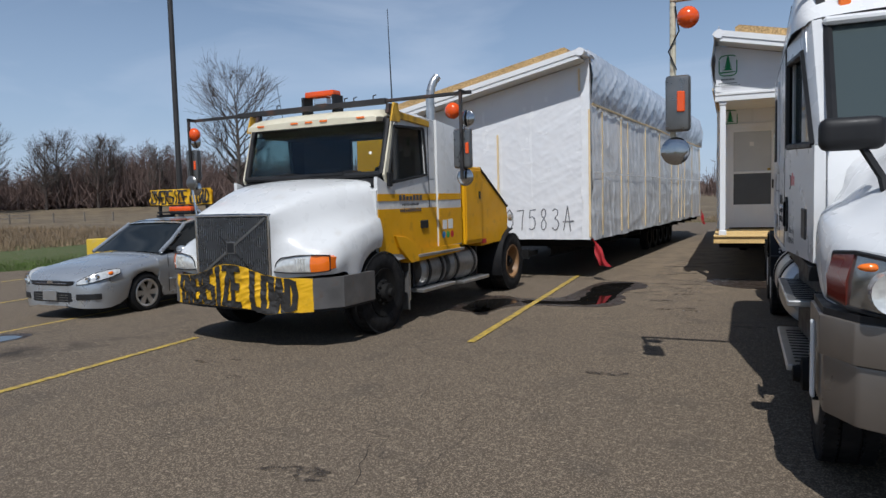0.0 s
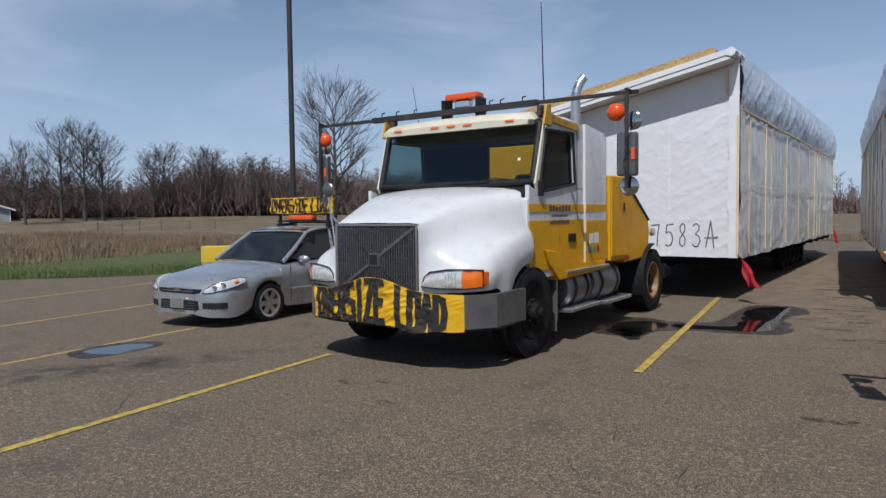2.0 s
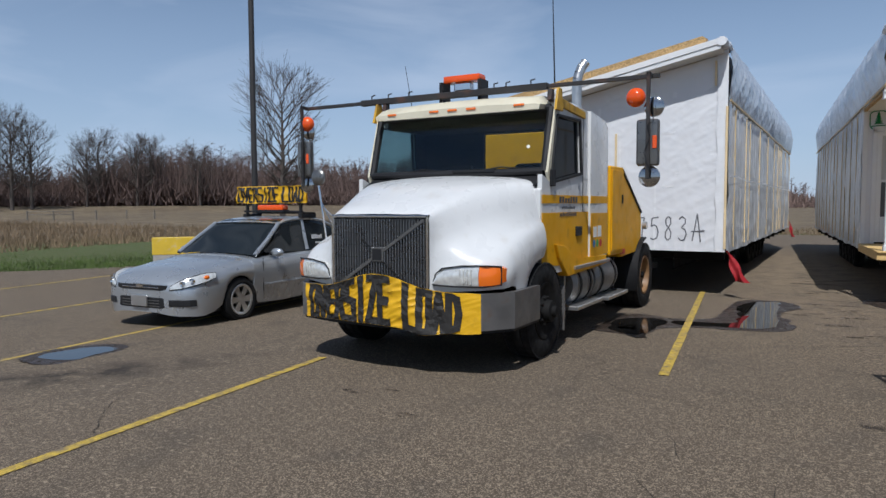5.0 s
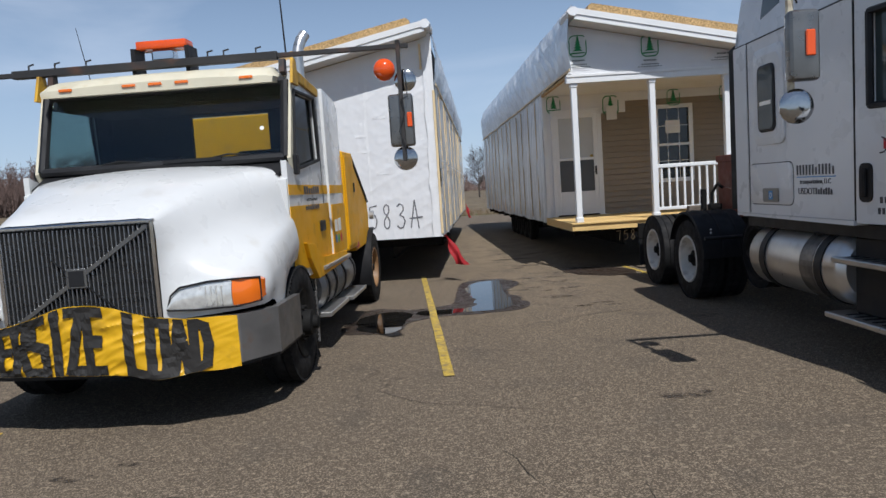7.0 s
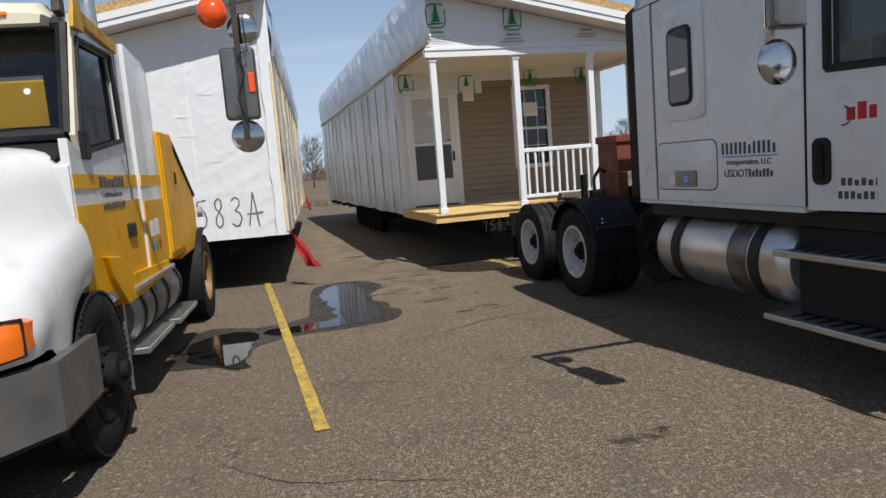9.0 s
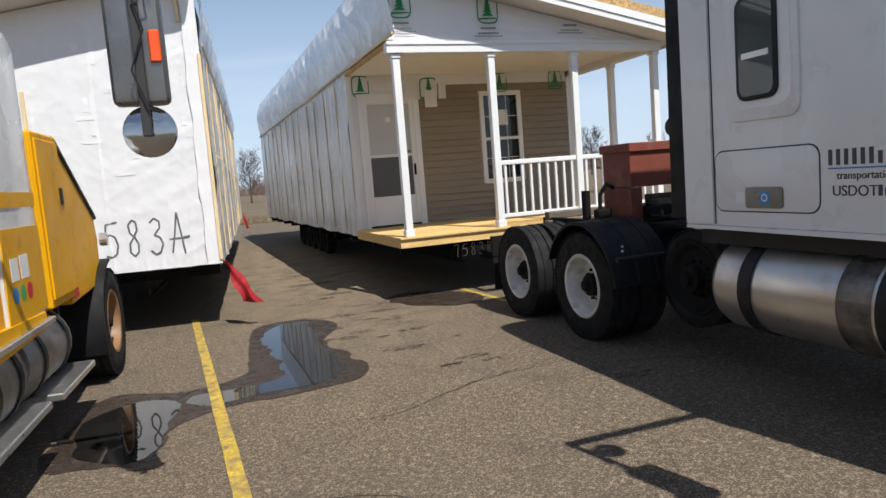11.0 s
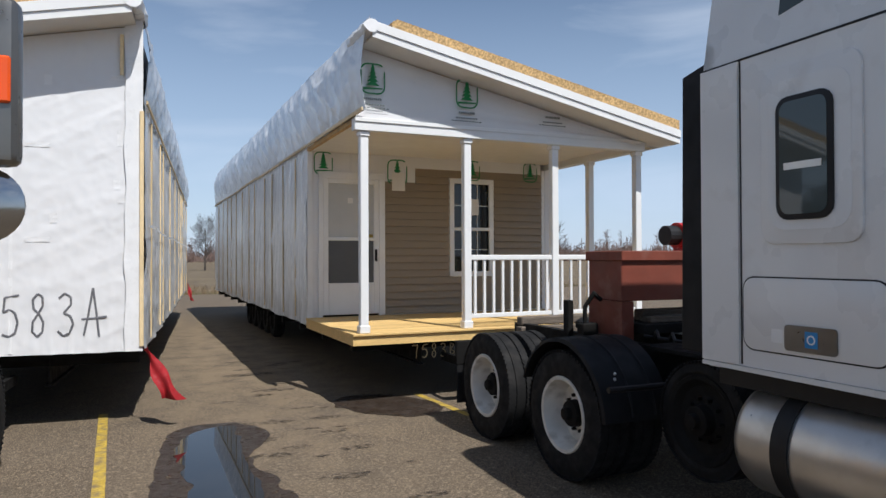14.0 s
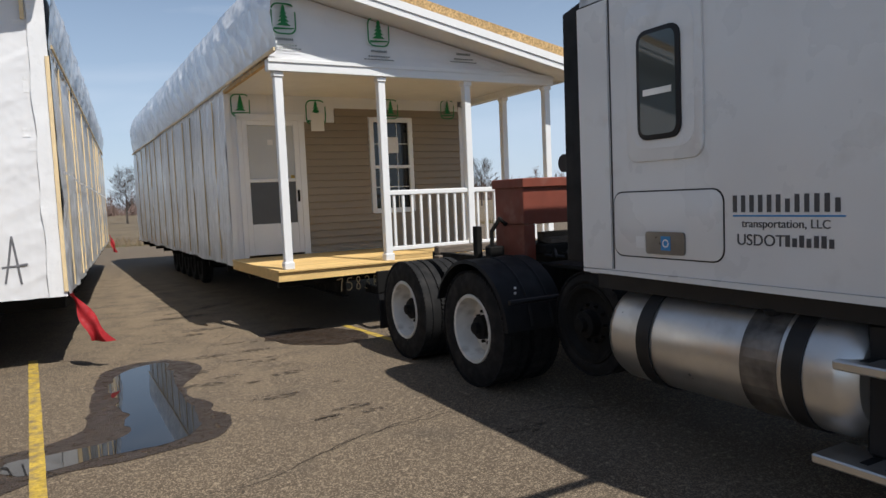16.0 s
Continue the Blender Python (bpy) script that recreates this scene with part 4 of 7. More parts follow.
def wrap_print(x, y, z, k=1.0, parent=None, lines=True, mark=True):
    """A rounded frame with a tree in it, and grey bars for the small print."""
    bm = bmesh.new()
    outer, inner = rounded(0.30 * k, 0.36 * k, 0.09 * k), rounded(0.265 * k, 0.325 * k, 0.075 * k)
    va = [bm.verts.new((x + p[0], y, z + p[1])) for p in outer]
    vb = [bm.verts.new((x + p[0], y, z + p[1])) for p in inner]
    n = len(va)
    for i in range(n):
        if i not in (0, 1):
            bm.faces.new((va[i], va[(i + 1) % n], vb[(i + 1) % n], vb[i]))
    for j in range(5):
        wz, hz = 0.085 * k * (1 - j * 0.17), z + k * (-0.08 + j * 0.045)
        bm.faces.new([bm.verts.new(p) for p in ((x - wz, y, hz), (x + wz, y, hz), (x + 0.008 * k, y, hz + 0.06 * k), (x - 0.008 * k, y, hz + 0.06 * k))])
    bm.faces.new([bm.verts.new(p) for p in ((x - 0.12 * k, y, z - 0.13 * k), (x + 0.12 * k, y, z - 0.115 * k), (x + 0.12 * k, y, z - 0.10 * k), (x - 0.12 * k, y, z - 0.105 * k))])
    if mark:
        tagged(part("print", bm, M["green"], hB, "green printed mark"), kind="stuff")
    else:
        bm.free()
    if lines:
        bm = bmesh.new()
        for zz, ww, hh in ((-0.25, 0.11, 0.028), (-0.31, 0.15, 0.018), (-0.345, 0.21, 0.012)):
            nn = 9
            for i in range(nn):
                a = x - ww + 2 * ww * i / nn
                box(bm, a, a + 2 * ww / nn * 0.72, y - 0.0005, y + 0.0005, z + zz, z + zz + hh)
        tagged(part("print", bm, M["grey_ink"], hB), kind="stuff")


wrap_print(0.19, -0.055, 3.80)
wrap_print(1.40, -0.052, 3.74)
wrap_print(2.64, -0.052, 3.78, 1.0, mark=False)
wrap_print(0.22, WY - 0.006, 3.13, 0.95, lines=False)
wrap_print(1.38, WY - 0.006, 3.05, 1.1, lines=False)
wrap_print(2.66, WY - 0.04, 3.13, 0.9, lines=False)
wrap_print(3.74, WY - 0.04, 3.15, 0.9, lines=False)
handwritten("7583B", 0.78, 0.245, 0.50, 0.125, 0.17, 0.006, M["lath"], hB, "number chalked by hand in yellow")


# ---------- trees ----------
def prism(verts, faces, p, q, r0, r1, n=4):
    d = (q - p).normalized()
    u = d.cross(Vector((0.3, 0.9, 0.2))).normalized()
    v = d.cross(u)
    k = len(verts)
    for c, r in ((p, r0), (q, r1)):
        for i in range(n):
            a = 2 * math.pi * i / n
            verts.append(c + u * (r * math.cos(a)) + v * (r * math.sin(a)))
    faces.extend((k + i, k + (i + 1) % n, k + n + (i + 1) % n, k + n + i) for i in range(n))


def branch(verts, faces, p, d, length, r, depth, rnd, spread=0.55, kids=3):
    q = p + d * length
    mid = p.lerp(q, 0.5) + Vector((rnd.uniform(-1, 1), rnd.uniform(-1, 1), 0)) * length * 0.06
    n = 6 if depth > 3 else 3
    prism(verts, faces, p, mid, r, r * 0.8, n)
    prism(verts, faces, mid, q, r * 0.8, r * 0.55, n)
    if depth == 0:
        return
    for k in range(kids):
        f = rnd.uniform(0.45, 1.0) if k else 1.0
        base = p.lerp(q, f)
        v = Vector((rnd.gauss(0, 1), rnd.gauss(0, 1), rnd.gauss(0.15, 0.7))).normalized()
        nd = (d * (1 - spread * (0.5 if k == 0 else 1)) + v * spread + Vector((0, 0, 0.12))).normalized()
        branch(verts, faces, base, nd, length * rnd.uniform(0.58, 0.82), max(0.010, r * (0.62 if k == 0 else 0.45)), depth - 1, rnd, spread, kids)


def bare_tree(x, y, height, seed, label="tall bare leafless tree in the field"):
    rnd = random.Random(seed)
    t = thing("tree", label, "tree", pose(x, y, -0.15 + rise(x, y)), group="bare trees")
    bm = bmesh.new()
    tube(bm, (0, 0, -0.2), (0, 0, height * 0.16), height * 0.019, height * 0.015, n=9)
    tube(bm, (0, 0, height * 0.16), (height * 0.012, 0, height * 0.42), height * 0.015, height * 0.010, n=8)
    tube(bm, (height * 0.012, 0, height * 0.42), (0, height * 0.01, height * 0.72), height * 0.010, height * 0.004, n=7)
    part("trunk", bm, M["bark"], t, "", True)
    verts, faces = [], []
    for k in range(30):
        f = 0.17 + 0.58 * k / 29
        a = k * 2.4 + rnd.uniform(-0.5, 0.5)
        lift = 0.62 + 1.1 * (f - 0.2)
        reach = height * (0.21 + 0.18 * math.sin(math.pi * f / 0.9)) * rnd.uniform(0.75, 1.1)
        branch(verts, faces, Vector((0, 0, height * f)), Vector((math.cos(a), math.sin(a), lift)).normalized(), reach * 0.45, height * 0.0068 * (1.25 - f), 3, rnd, 0.42, 4)
    me = bpy.data.meshes.new("crown")
    me.from_pydata(verts, [], faces)
    me.materials.append(M["bark"])
    c = new("crown", me)
    c.parent = t
    c["label"] = "bare twigs"


def at_bearing(deg, dist, ex=-0.8, ey=0.5):
    return ex + dist * math.sin(radians(deg)), ey + dist * math.cos(radians(deg))


def woods(name, b0, b1, d0, d1, count, h0, h1, seed, label):
    rnd = random.Random(seed)
    verts, faces = [], []

    def stick(p, q, r0, r1):
        w = Vector(((q - p).y, -(q - p).x, 0))
        w = Vector((1, 0, 0)) if w.length < 1e-3 else w.normalized()
        w = Vector((p.y, -p.x, 0)).normalized() * 0.8 + w * 0.2
        u = Vector((0, 0, 1)) if abs((q - p).normalized().z) < 0.7 else Vector((p.x, p.y, 0)).normalized()
        k = len(verts)
        for c, r in ((p, r0), (q, r1)):
            verts.extend((c + w * r, c - w * r * 0.6 + u * r * 0.6, c - w * r * 0.6 - u * r * 0.6))
        faces.extend(((k, k + 1, k + 4, k + 3), (k + 1, k + 2, k + 5, k + 4), (k + 2, k, k + 3, k + 5)))
    for i in range(count):
        x, y = at_bearing(rnd.uniform(b0, b1), rnd.uniform(d0, d1))
        cl = 0.75 + 0.5 * noise.noise((x * 0.03, y * 0.03, seed))
        h = rnd.uniform(h0, h1) * cl
        s = math.hypot(x, y) / 120
        p = Vector((x, y, rise(x, y) - 0.3))
        tip = p + Vector((rnd.gauss(0, 0.4), rnd.gauss(0, 0.4), h))
        stick(p, tip, 0.10 * s, 0.02 * s)
        for b in range(rnd.randint(18, 27)):
            f = rnd.uniform(0.12, 0.95)
            c = p.lerp(tip, f)
            a = rnd.uniform(0, 6.28)
            ln = h * rnd.uniform(0.10, 0.30) * (1.15 - f * 0.8)
            e = c + Vector((math.cos(a), math.sin(a), rnd.uniform(0.15, 1.2))).normalized() * ln * 1.15
            stick(c, e, 0.05 * s, 0.012 * s)
            for g in range(3):
                c2 = c.lerp(e, rnd.uniform(0.3, 1))
                stick(c2, c2 + Vector((rnd.gauss(0, 1), rnd.gauss(0, 1), rnd.uniform(-0.2, 1.2))).normalized() * ln * 0.6, 0.036 * s, 0.008 * s)
        for b in range(48):
            c = p + Vector((rnd.gauss(0, 2.5), rnd.gauss(0, 2.5), rnd.uniform(0, 0.3) * h))
            stick(c, c + Vector((rnd.gauss(0, 1.1), rnd.gauss(0, 1.1), h * rnd.uniform(0.15, 0.48))), 0.085 * s, 0.02 * s)
    me = bpy.data.meshes.new(name)
    me.from_pydata(verts, [], faces)
    me.materials.append(M["woods"])
    tagged(new(name, me), label, "woods", kind="stuff")


woods("woods", -75, -14, 136, 176, 1900, 9.0, 14.5, 1, "brown leafless woods behind the field")
woods("woods", -14, 75, 300, 420, 650, 10, 15, 2, "far brown leafless woods on the horizon")
for b, dist, h, s in ((-41.4, 62, 14.6, 3), (-61.6, 128, 16.5, 4), (-60.1, 126, 17, 5), (-58.9, 127, 15, 9), (-63.9, 120, 13, 6), (-55.4, 133, 12.5, 11), (-54.6, 136, 14, 14), (-52.0, 134, 13.5, 12), (-51.0, 136, 13, 13), (-47.5, 134, 11.5, 8)):
    bare_tree(*at_bearing(b, dist), h, s)
bare_tree(2.0, 118.0, 8.5, 21)
bare_tree(62.0, 116.0, 9, 22)
bare_tree(75.0, 150.0, 10, 23)


# ---------- low fence in the field ----------
M["post"] = paint("grey_fence_wood", (0.16, 0.14, 0.115), 0.85, vary=0.2)
fence = thing("fence", "low weathered wooden fence out in the dry field", "fence")
ends = []
for b in (-59.5, -57.9, -56.7, -55.2, -53.2, -51.3):
    x, y = at_bearing(b, 84, 0.7, 0.0)
    z = rise(x, y) - 0.3
    part("post", B(x - 0.06, x + 0.06, y - 0.06, y + 0.06, z, z + 1.15, 0.01), M["post"], fence)
    ends.append((x, y, z))
for p, q in list(zip(ends, ends[1:]))[:2]:
    for h in (0.72, 1.02):
        part("rail", T((p[0], p[1], p[2] + h), (q[0], q[1], q[2] + h), 0.04, n=6), M["post"], fence)

# ---------- far grey house beyond the field ----------
fh = thing("house", "small far grey house with white trim beyond the field", "house", pose(-119.3, 51.1, 0.75, 0, 0, 67))
M["grey_siding"] = paint("grey_siding", (0.26, 0.285, 0.30), 0.7, vary=0.1, scale=0.5)
M["grey_shingle"] = paint("grey_shingle", (0.20, 0.20, 0.20), 0.9, vary=0.2, scale=2)
part("wall", S([(-4.7, -0.6), (4.7, -0.6), (4.7, 2.45), (0, 4.05), (-4.7, 2.45)], "y", 0, 11), M["grey_siding"], fh)
for s in (-1, 1):
    part("roof", S([(0, 4.10), (s * 5.4, 2.27), (s * 5.4, 2.42), (0, 4.27)], "y", -0.5, 11.5), M["grey_shingle"], fh, "grey shingle roof")
    part("fascia", S([(0, 4.06), (s * 5.42, 2.22), (s * 5.42, 2.44), (0, 4.29)], "y", -0.56, -0.50), M["trimwhite"], fh, "white fascia")
    part("corner_trim", B(s * 4.62, s * 4.74, -0.05, 0.1, -0.5, 2.4), M["trimwhite"], fh)
for x in (-2.6, 2.75):
    w = part("window", B(x - 0.62, x + 0.62, -0.07, 0.02, 1.0, 1.95, 0.02), M["trimwhite"], fh, "white window frame")
    for dx in (-0.28, 0.28):
        part("pane", B(x + dx - 0.23, x + dx + 0.23, -0.085, -0.06, 1.12, 1.83), M["grey_shingle"], w)

# ---------- paints of the vehicles ----------
M.update({
    "white_paint": paint("white_truck_paint", (0.63, 0.63, 0.617), 0.30, vary=0.05, scale=1.5, coat=0.35, dirt=(0.42, 0.38, 0.32), dirt_amount=0.10, dscale=4),
    "fleet_white": paint("fleet_white_paint", (0.68, 0.68, 0.672), 0.30, vary=0.05, scale=1.2, coat=0.3, dirt=(0.40, 0.37, 0.33), dirt_amount=0.06, dscale=3),
    "cream_worn": paint("yellowed_cream_paint", (0.62, 0.57, 0.43), 0.45, vary=0.08, scale=3, dirt=(0.46, 0.33, 0.13), dirt_amount=0.22, dscale=5),
    "yellow": paint("golden_yellow_paint", (0.70, 0.345, 0.002), 0.5, vary=0.08, scale=2, spec=0.3, dirt=(0.20, 0.12, 0.03), dirt_amount=0.15, dscale=6),
    "roof_rust": paint("rust_stained_yellow", (0.55, 0.31, 0.02), 0.55, vary=0.15, scale=5, dirt=(0.13, 0.06, 0.025), dirt_amount=0.5, dscale=9),
    "banner": paint("yellow_vinyl_banner", (0.66, 0.37, 0.008), 0.42, vary=0.10, scale=4, bump=0.3, bscale=9, dirt=(0.22, 0.13, 0.02), dirt_amount=0.22, dscale=7),
    "black_vinyl": paint("black_vinyl", (0.02, 0.018, 0.016), 0.68, vary=0.25, scale=6),
    "bumper_grey": paint("dull_grey_steel", (0.16, 0.155, 0.15), 0.42, 0.5, vary=0.2, scale=4, dirt=(0.16, 0.09, 0.05), dirt_amount=0.25, dscale=8),
    "grille": paint("dark_grille_bars", (0.26, 0.265, 0.275), 0.28, 0.8, vary=0.15),
    "chrome": paint("polished_chrome", (0.72, 0.72, 0.72), 0.12, 1.0, vary=0.05),
    "alu": paint("dull_aluminium", (0.58, 0.575, 0.56), 0.34, 0.9, vary=0.10, scale=4, dirt=(0.24, 0.22, 0.19), dirt_amount=0.25, dscale=3),
    "old_alu": paint("grimy_aluminium", (0.30, 0.295, 0.285), 0.48, 0.85, vary=0.2, scale=5, dirt=(0.10, 0.085, 0.07), dirt_amount=0.4, dscale=5),
    "amber": paint("amber_lens", (0.78, 0.16, 0.01), 0.18, vary=0.08, coat=0.5),
    "red_lens": paint("orange_red_lens", (0.74, 0.085, 0.006), 0.2, vary=0.08, coat=0.5),
    "lens": paint("clear_lamp_lens", (0.66, 0.66, 0.63), 0.15, 0.35, vary=0.18, scale=22, coat=0.9, bump=0.2, bscale=45),
    "lamp_bowl": paint("lamp_housing", (0.30, 0.30, 0.29), 0.16, 0.75, vary=0.3, scale=14, coat=0.9),
    "red_dark": paint("dark_red_lens", (0.12, 0.018, 0.012), 0.12, coat=0.8),
    "bar_black": paint("rusty_black_bar", (0.03, 0.028, 0.027), 0.55, vary=0.2, dirt=(0.14, 0.055, 0.025), dirt_amount=0.35, dscale=4),
    "bar_cream": paint("flaking_cream_post", (0.58, 0.53, 0.40), 0.5, vary=0.1, dirt=(0.16, 0.08, 0.04), dirt_amount=0.55, dscale=14),
    "plastic": paint("black_plastic", (0.016, 0.016, 0.017), 0.5, vary=0.2, spec=0.3),
    "mirror": paint("mirror_glass", (0.85, 0.86, 0.87), 0.03, 1.0, vary=0.0),
    "dim_mirror": paint("dusty_convex_mirror", (0.42, 0.42, 0.42), 0.12, 1.0, vary=0.15, scale=6),
    "mirror_back": paint("brushed_mirror_shell", (0.20, 0.195, 0.185), 0.32, 0.8, vary=0.12, scale=8),
    "rim_white": paint("white_steel_rim", (0.62, 0.60, 0.55), 0.5, vary=0.12, scale=5, dirt=(0.22, 0.19, 0.15), dirt_amount=0.3, dscale=7),
    "rim_rust": paint("rusty_yellow_rim", (0.22, 0.12, 0.05), 0.6, vary=0.2, dirt=(0.12, 0.055, 0.025), dirt_amount=0.5, dscale=9),
    "silver": paint("silver_metallic_paint", (0.40, 0.42, 0.44), 0.30, 0.6, vary=0.05, scale=1.5, coat=0.6),
    "car_glass": paint("smoked_car_glass", (0.012, 0.015, 0.016), 0.04, vary=0.1, spec=0.35),
    "tint": paint("tinted_window_glass", (0.05, 0.065, 0.065), 0.03, vary=0.0, spec=0.7),
    "glass_thin": paint("windscreen_glass", (0.42, 0.52, 0.51), 0.02, vary=0.0, trans=1.0, ior=1.45),
    "seat": paint("dark_seat_cloth", (0.04, 0.04, 0.042), 0.85, vary=0.2, scale=8),
    "red_oxide": paint("red_oxide_steel", (0.18, 0.045, 0.027), 0.6, vary=0.15, scale=4, dirt=(0.32, 0.20, 0.16), dirt_amount=0.14, dscale=5),
    "red_gloss": paint("bright_red_plastic", (0.55, 0.012, 0.01), 0.35, vary=0.1),
    "tar": paint("black_fender_plastic", (0.011, 0.011, 0.012), 0.62, vary=0.2, spec=0.25),
    "logo_red": paint("red_decal", (0.50, 0.01, 0.02), 0.4, vary=0.03),
    "logo_blue": paint("blue_decal", (0.03, 0.22, 0.50), 0.4, vary=0.03),
    "decal_grey": paint("dark_decal_print", (0.06, 0.06, 0.065), 0.5, vary=0.05),
    "green_decal": paint("green_decal", (0.05, 0.3, 0.08), 0.5, vary=0.03),
    "chrome_bumper": paint("stained_bumper", (0.20, 0.175, 0.15), 0.33, 0.55, vary=0.12, scale=3),
    "old_wood": paint("weathered_timber", (0.13, 0.105, 0.082), 0.85, vary=0.3, scale=6, grain=0.3, gscale=30, stretch=(0.4, 5, 5)),
    "pole": paint("dark_bronze_pole", (0.045, 0.042, 0.04), 0.5, 0.3, vary=0.15),
})


glow = bpy.data.materials.new("lit_lamp")
glow.use_nodes = True
glow.node_tree.nodes["Principled BSDF"].inputs["Emission Color"].default_value = (1.0, 0.9, 0.7, 1)
glow.node_tree.nodes["Principled BSDF"].inputs["Emission Strength"].default_value = 1.2
M["lit"] = glow


def mirrored(f):
    for s in (-1, 1):
        f(s)


def half_ring(pts):
    """Whole ring from a half: points run from the bottom outer edge up to the middle."""
    left = [(-p[0], *p[1:]) for p in pts]
    return left + pts[::-1][1:] if abs(pts[-1][0]) < 1e-6 else left + pts[::-1]


def tyre_mesh(r, w, rim, n=36):
    bm = turn([(-w * 0.42, rim), (-w * 0.5, rim + 0.04), (-w * 0.5, r - 0.07), (-w * 0.44, r - 0.015), (-w * 0.24, r), (-w * 0.22, r - 0.012), (-w * 0.18, r - 0.012), (-w * 0.16, r), (w * 0.16, r), (w * 0.18, r - 0.012), (w * 0.22, r - 0.012), (w * 0.24, r), (w * 0.44, r - 0.015), (w * 0.5, r - 0.07), (w * 0.5, rim + 0.04), (w * 0.42, rim)], (0, 0, 0), "x", n)
    return bm


def tread_mesh(r, w, n=36):
    bm = bmesh.new()
    for k in range(n * 2):
        a = 2 * math.pi * k / (n * 2)
        for s in (-1, 1):
            b2 = bmesh.ops.create_cube(bm, size=1, matrix=Matrix.Rotation(a + s * 0.04, 4, "X") @ Matrix.LocRotScale((s * w * 0.34, 0, r - 0.004), Euler((0, 0, s * 0.35)), (w * 0.26, 0.045, 0.014)))
    return bm


def wheel(parent, x, y, r, w, side, rim_mat, rim=0.29, dish=0.10, hub=0.11, lugs=10, name="wheel", style="steel"):
    """side: +1 when its outer face looks to +x."""
    m = Matrix.Translation((x, y, r)) @ Matrix.Diagonal((side, 1, 1, 1))
    t = part(name, tyre_mesh(r, w, rim), M["rubber"], parent, "black tyre", True)
    t.matrix_basis = m
    o = w * 0.5
    if style == "steel":
        tagged(part("tread", tread_mesh(r, w), M["rubber"], t), kind="stuff")
    if style == "steel":
        bm = turn([(o * 0.9, rim + 0.012), (o * 0.98, rim + 0.005), (o * 0.94, rim - 0.02), (o - dish, rim - 0.06), (o - dish - 0.01, 0.16), (o - dish + 0.02, hub), (o - dish + 0.02, 0.0)], (0, 0, 0), "x", 32)
        p = part("rim", bm, rim_mat, t, "", True)
        bm = turn([(o - dish, hub), (o - dish + 0.09, hub * 0.92), (o - dish + 0.10, hub * 0.5), (o - dish + 0.14, hub * 0.45), (o - dish + 0.145, 0.0)], (0, 0, 0), "x", 14)
        part("hub", bm, M["steel_black"], t, "", True)
        bm = bmesh.new()
        for k in range(lugs):
            a = 2 * math.pi * k / lugs
            tube(bm, (o - dish - 0.01, 0.14 * math.cos(a), 0.14 * math.sin(a)), (o - dish + 0.035, 0.14 * math.cos(a), 0.14 * math.sin(a)), 0.014, n=6)
        tagged(part("lug_nuts", bm, M["steel_black"], t), kind="stuff")
    else:
        bm = turn([(o * 0.9, rim + 0.01), (o * 0.97, rim), (o * 0.86, rim - 0.03), (-o * 0.5, rim - 0.045)], (0, 0, 0), "x", 28)
        part("rim", bm, M["alu"], t, "", True)
        bm = turn([(o * 0.75, 0.05), (o * 0.8, 0.03), (o * 0.8, 0.0)], (0, 0, 0), "x", 12)
        for k in range(6):
            a = 2 * math.pi * k / 6
            e = Vector((0, math.cos(a), math.sin(a)))
            s = Vector((0, -math.sin(a), math.cos(a)))
            c = [e * 0.03 + s * 0.035, e * (rim - 0.02) + s * 0.05, e * (rim - 0.02) - s * 0.05, e * 0.03 - s * 0.035]
            loft(bm, [[(o * 0.55, q.y, q.z) for q in c], [(o * 0.80, q.y, q.z) for q in c]])
        part("spokes", bm, M["alu"], t, "silver alloy spokes")
        part("brake", turn([(0, rim - 0.05), (0.02, 0.0)], (0, 0, 0), "x", 20), M["steel_black"], t)
    return t


def bars(parent, x, y, z, length, h, n, facing, material, gap=0.3, depth=0.002, seed=0):
    """A line of unreadable print: a row of plain bars. facing: 'x-' , 'x+' or 'y-'."""
    rnd = random.Random(seed)
    step = length / n
    for i in range(n):
        a = i * step
        b = a + step * (1 - gap)
        hh = h * (1 if rnd.random() > 0.25 else 0.75)
        if facing == "y-":
            bm = B(x + a, x + b, y - depth, y, z, z + hh)
        elif facing == "x-":
            bm = B(x - depth, x, y - a, y - b, z, z + hh)
        else:
            bm = B(x, x + depth, y + a, y + b, z, z + hh)
        part("decal", bm, material, parent)


# ---------- the day-cab toter with the oversize banner ----------
t1 = thing("toter_truck", "white and yellow day-cab tractor with a crumpled banner on its bumper", "truck", pose(-4.892, 6.0, 0, 0, 0, -1.9))
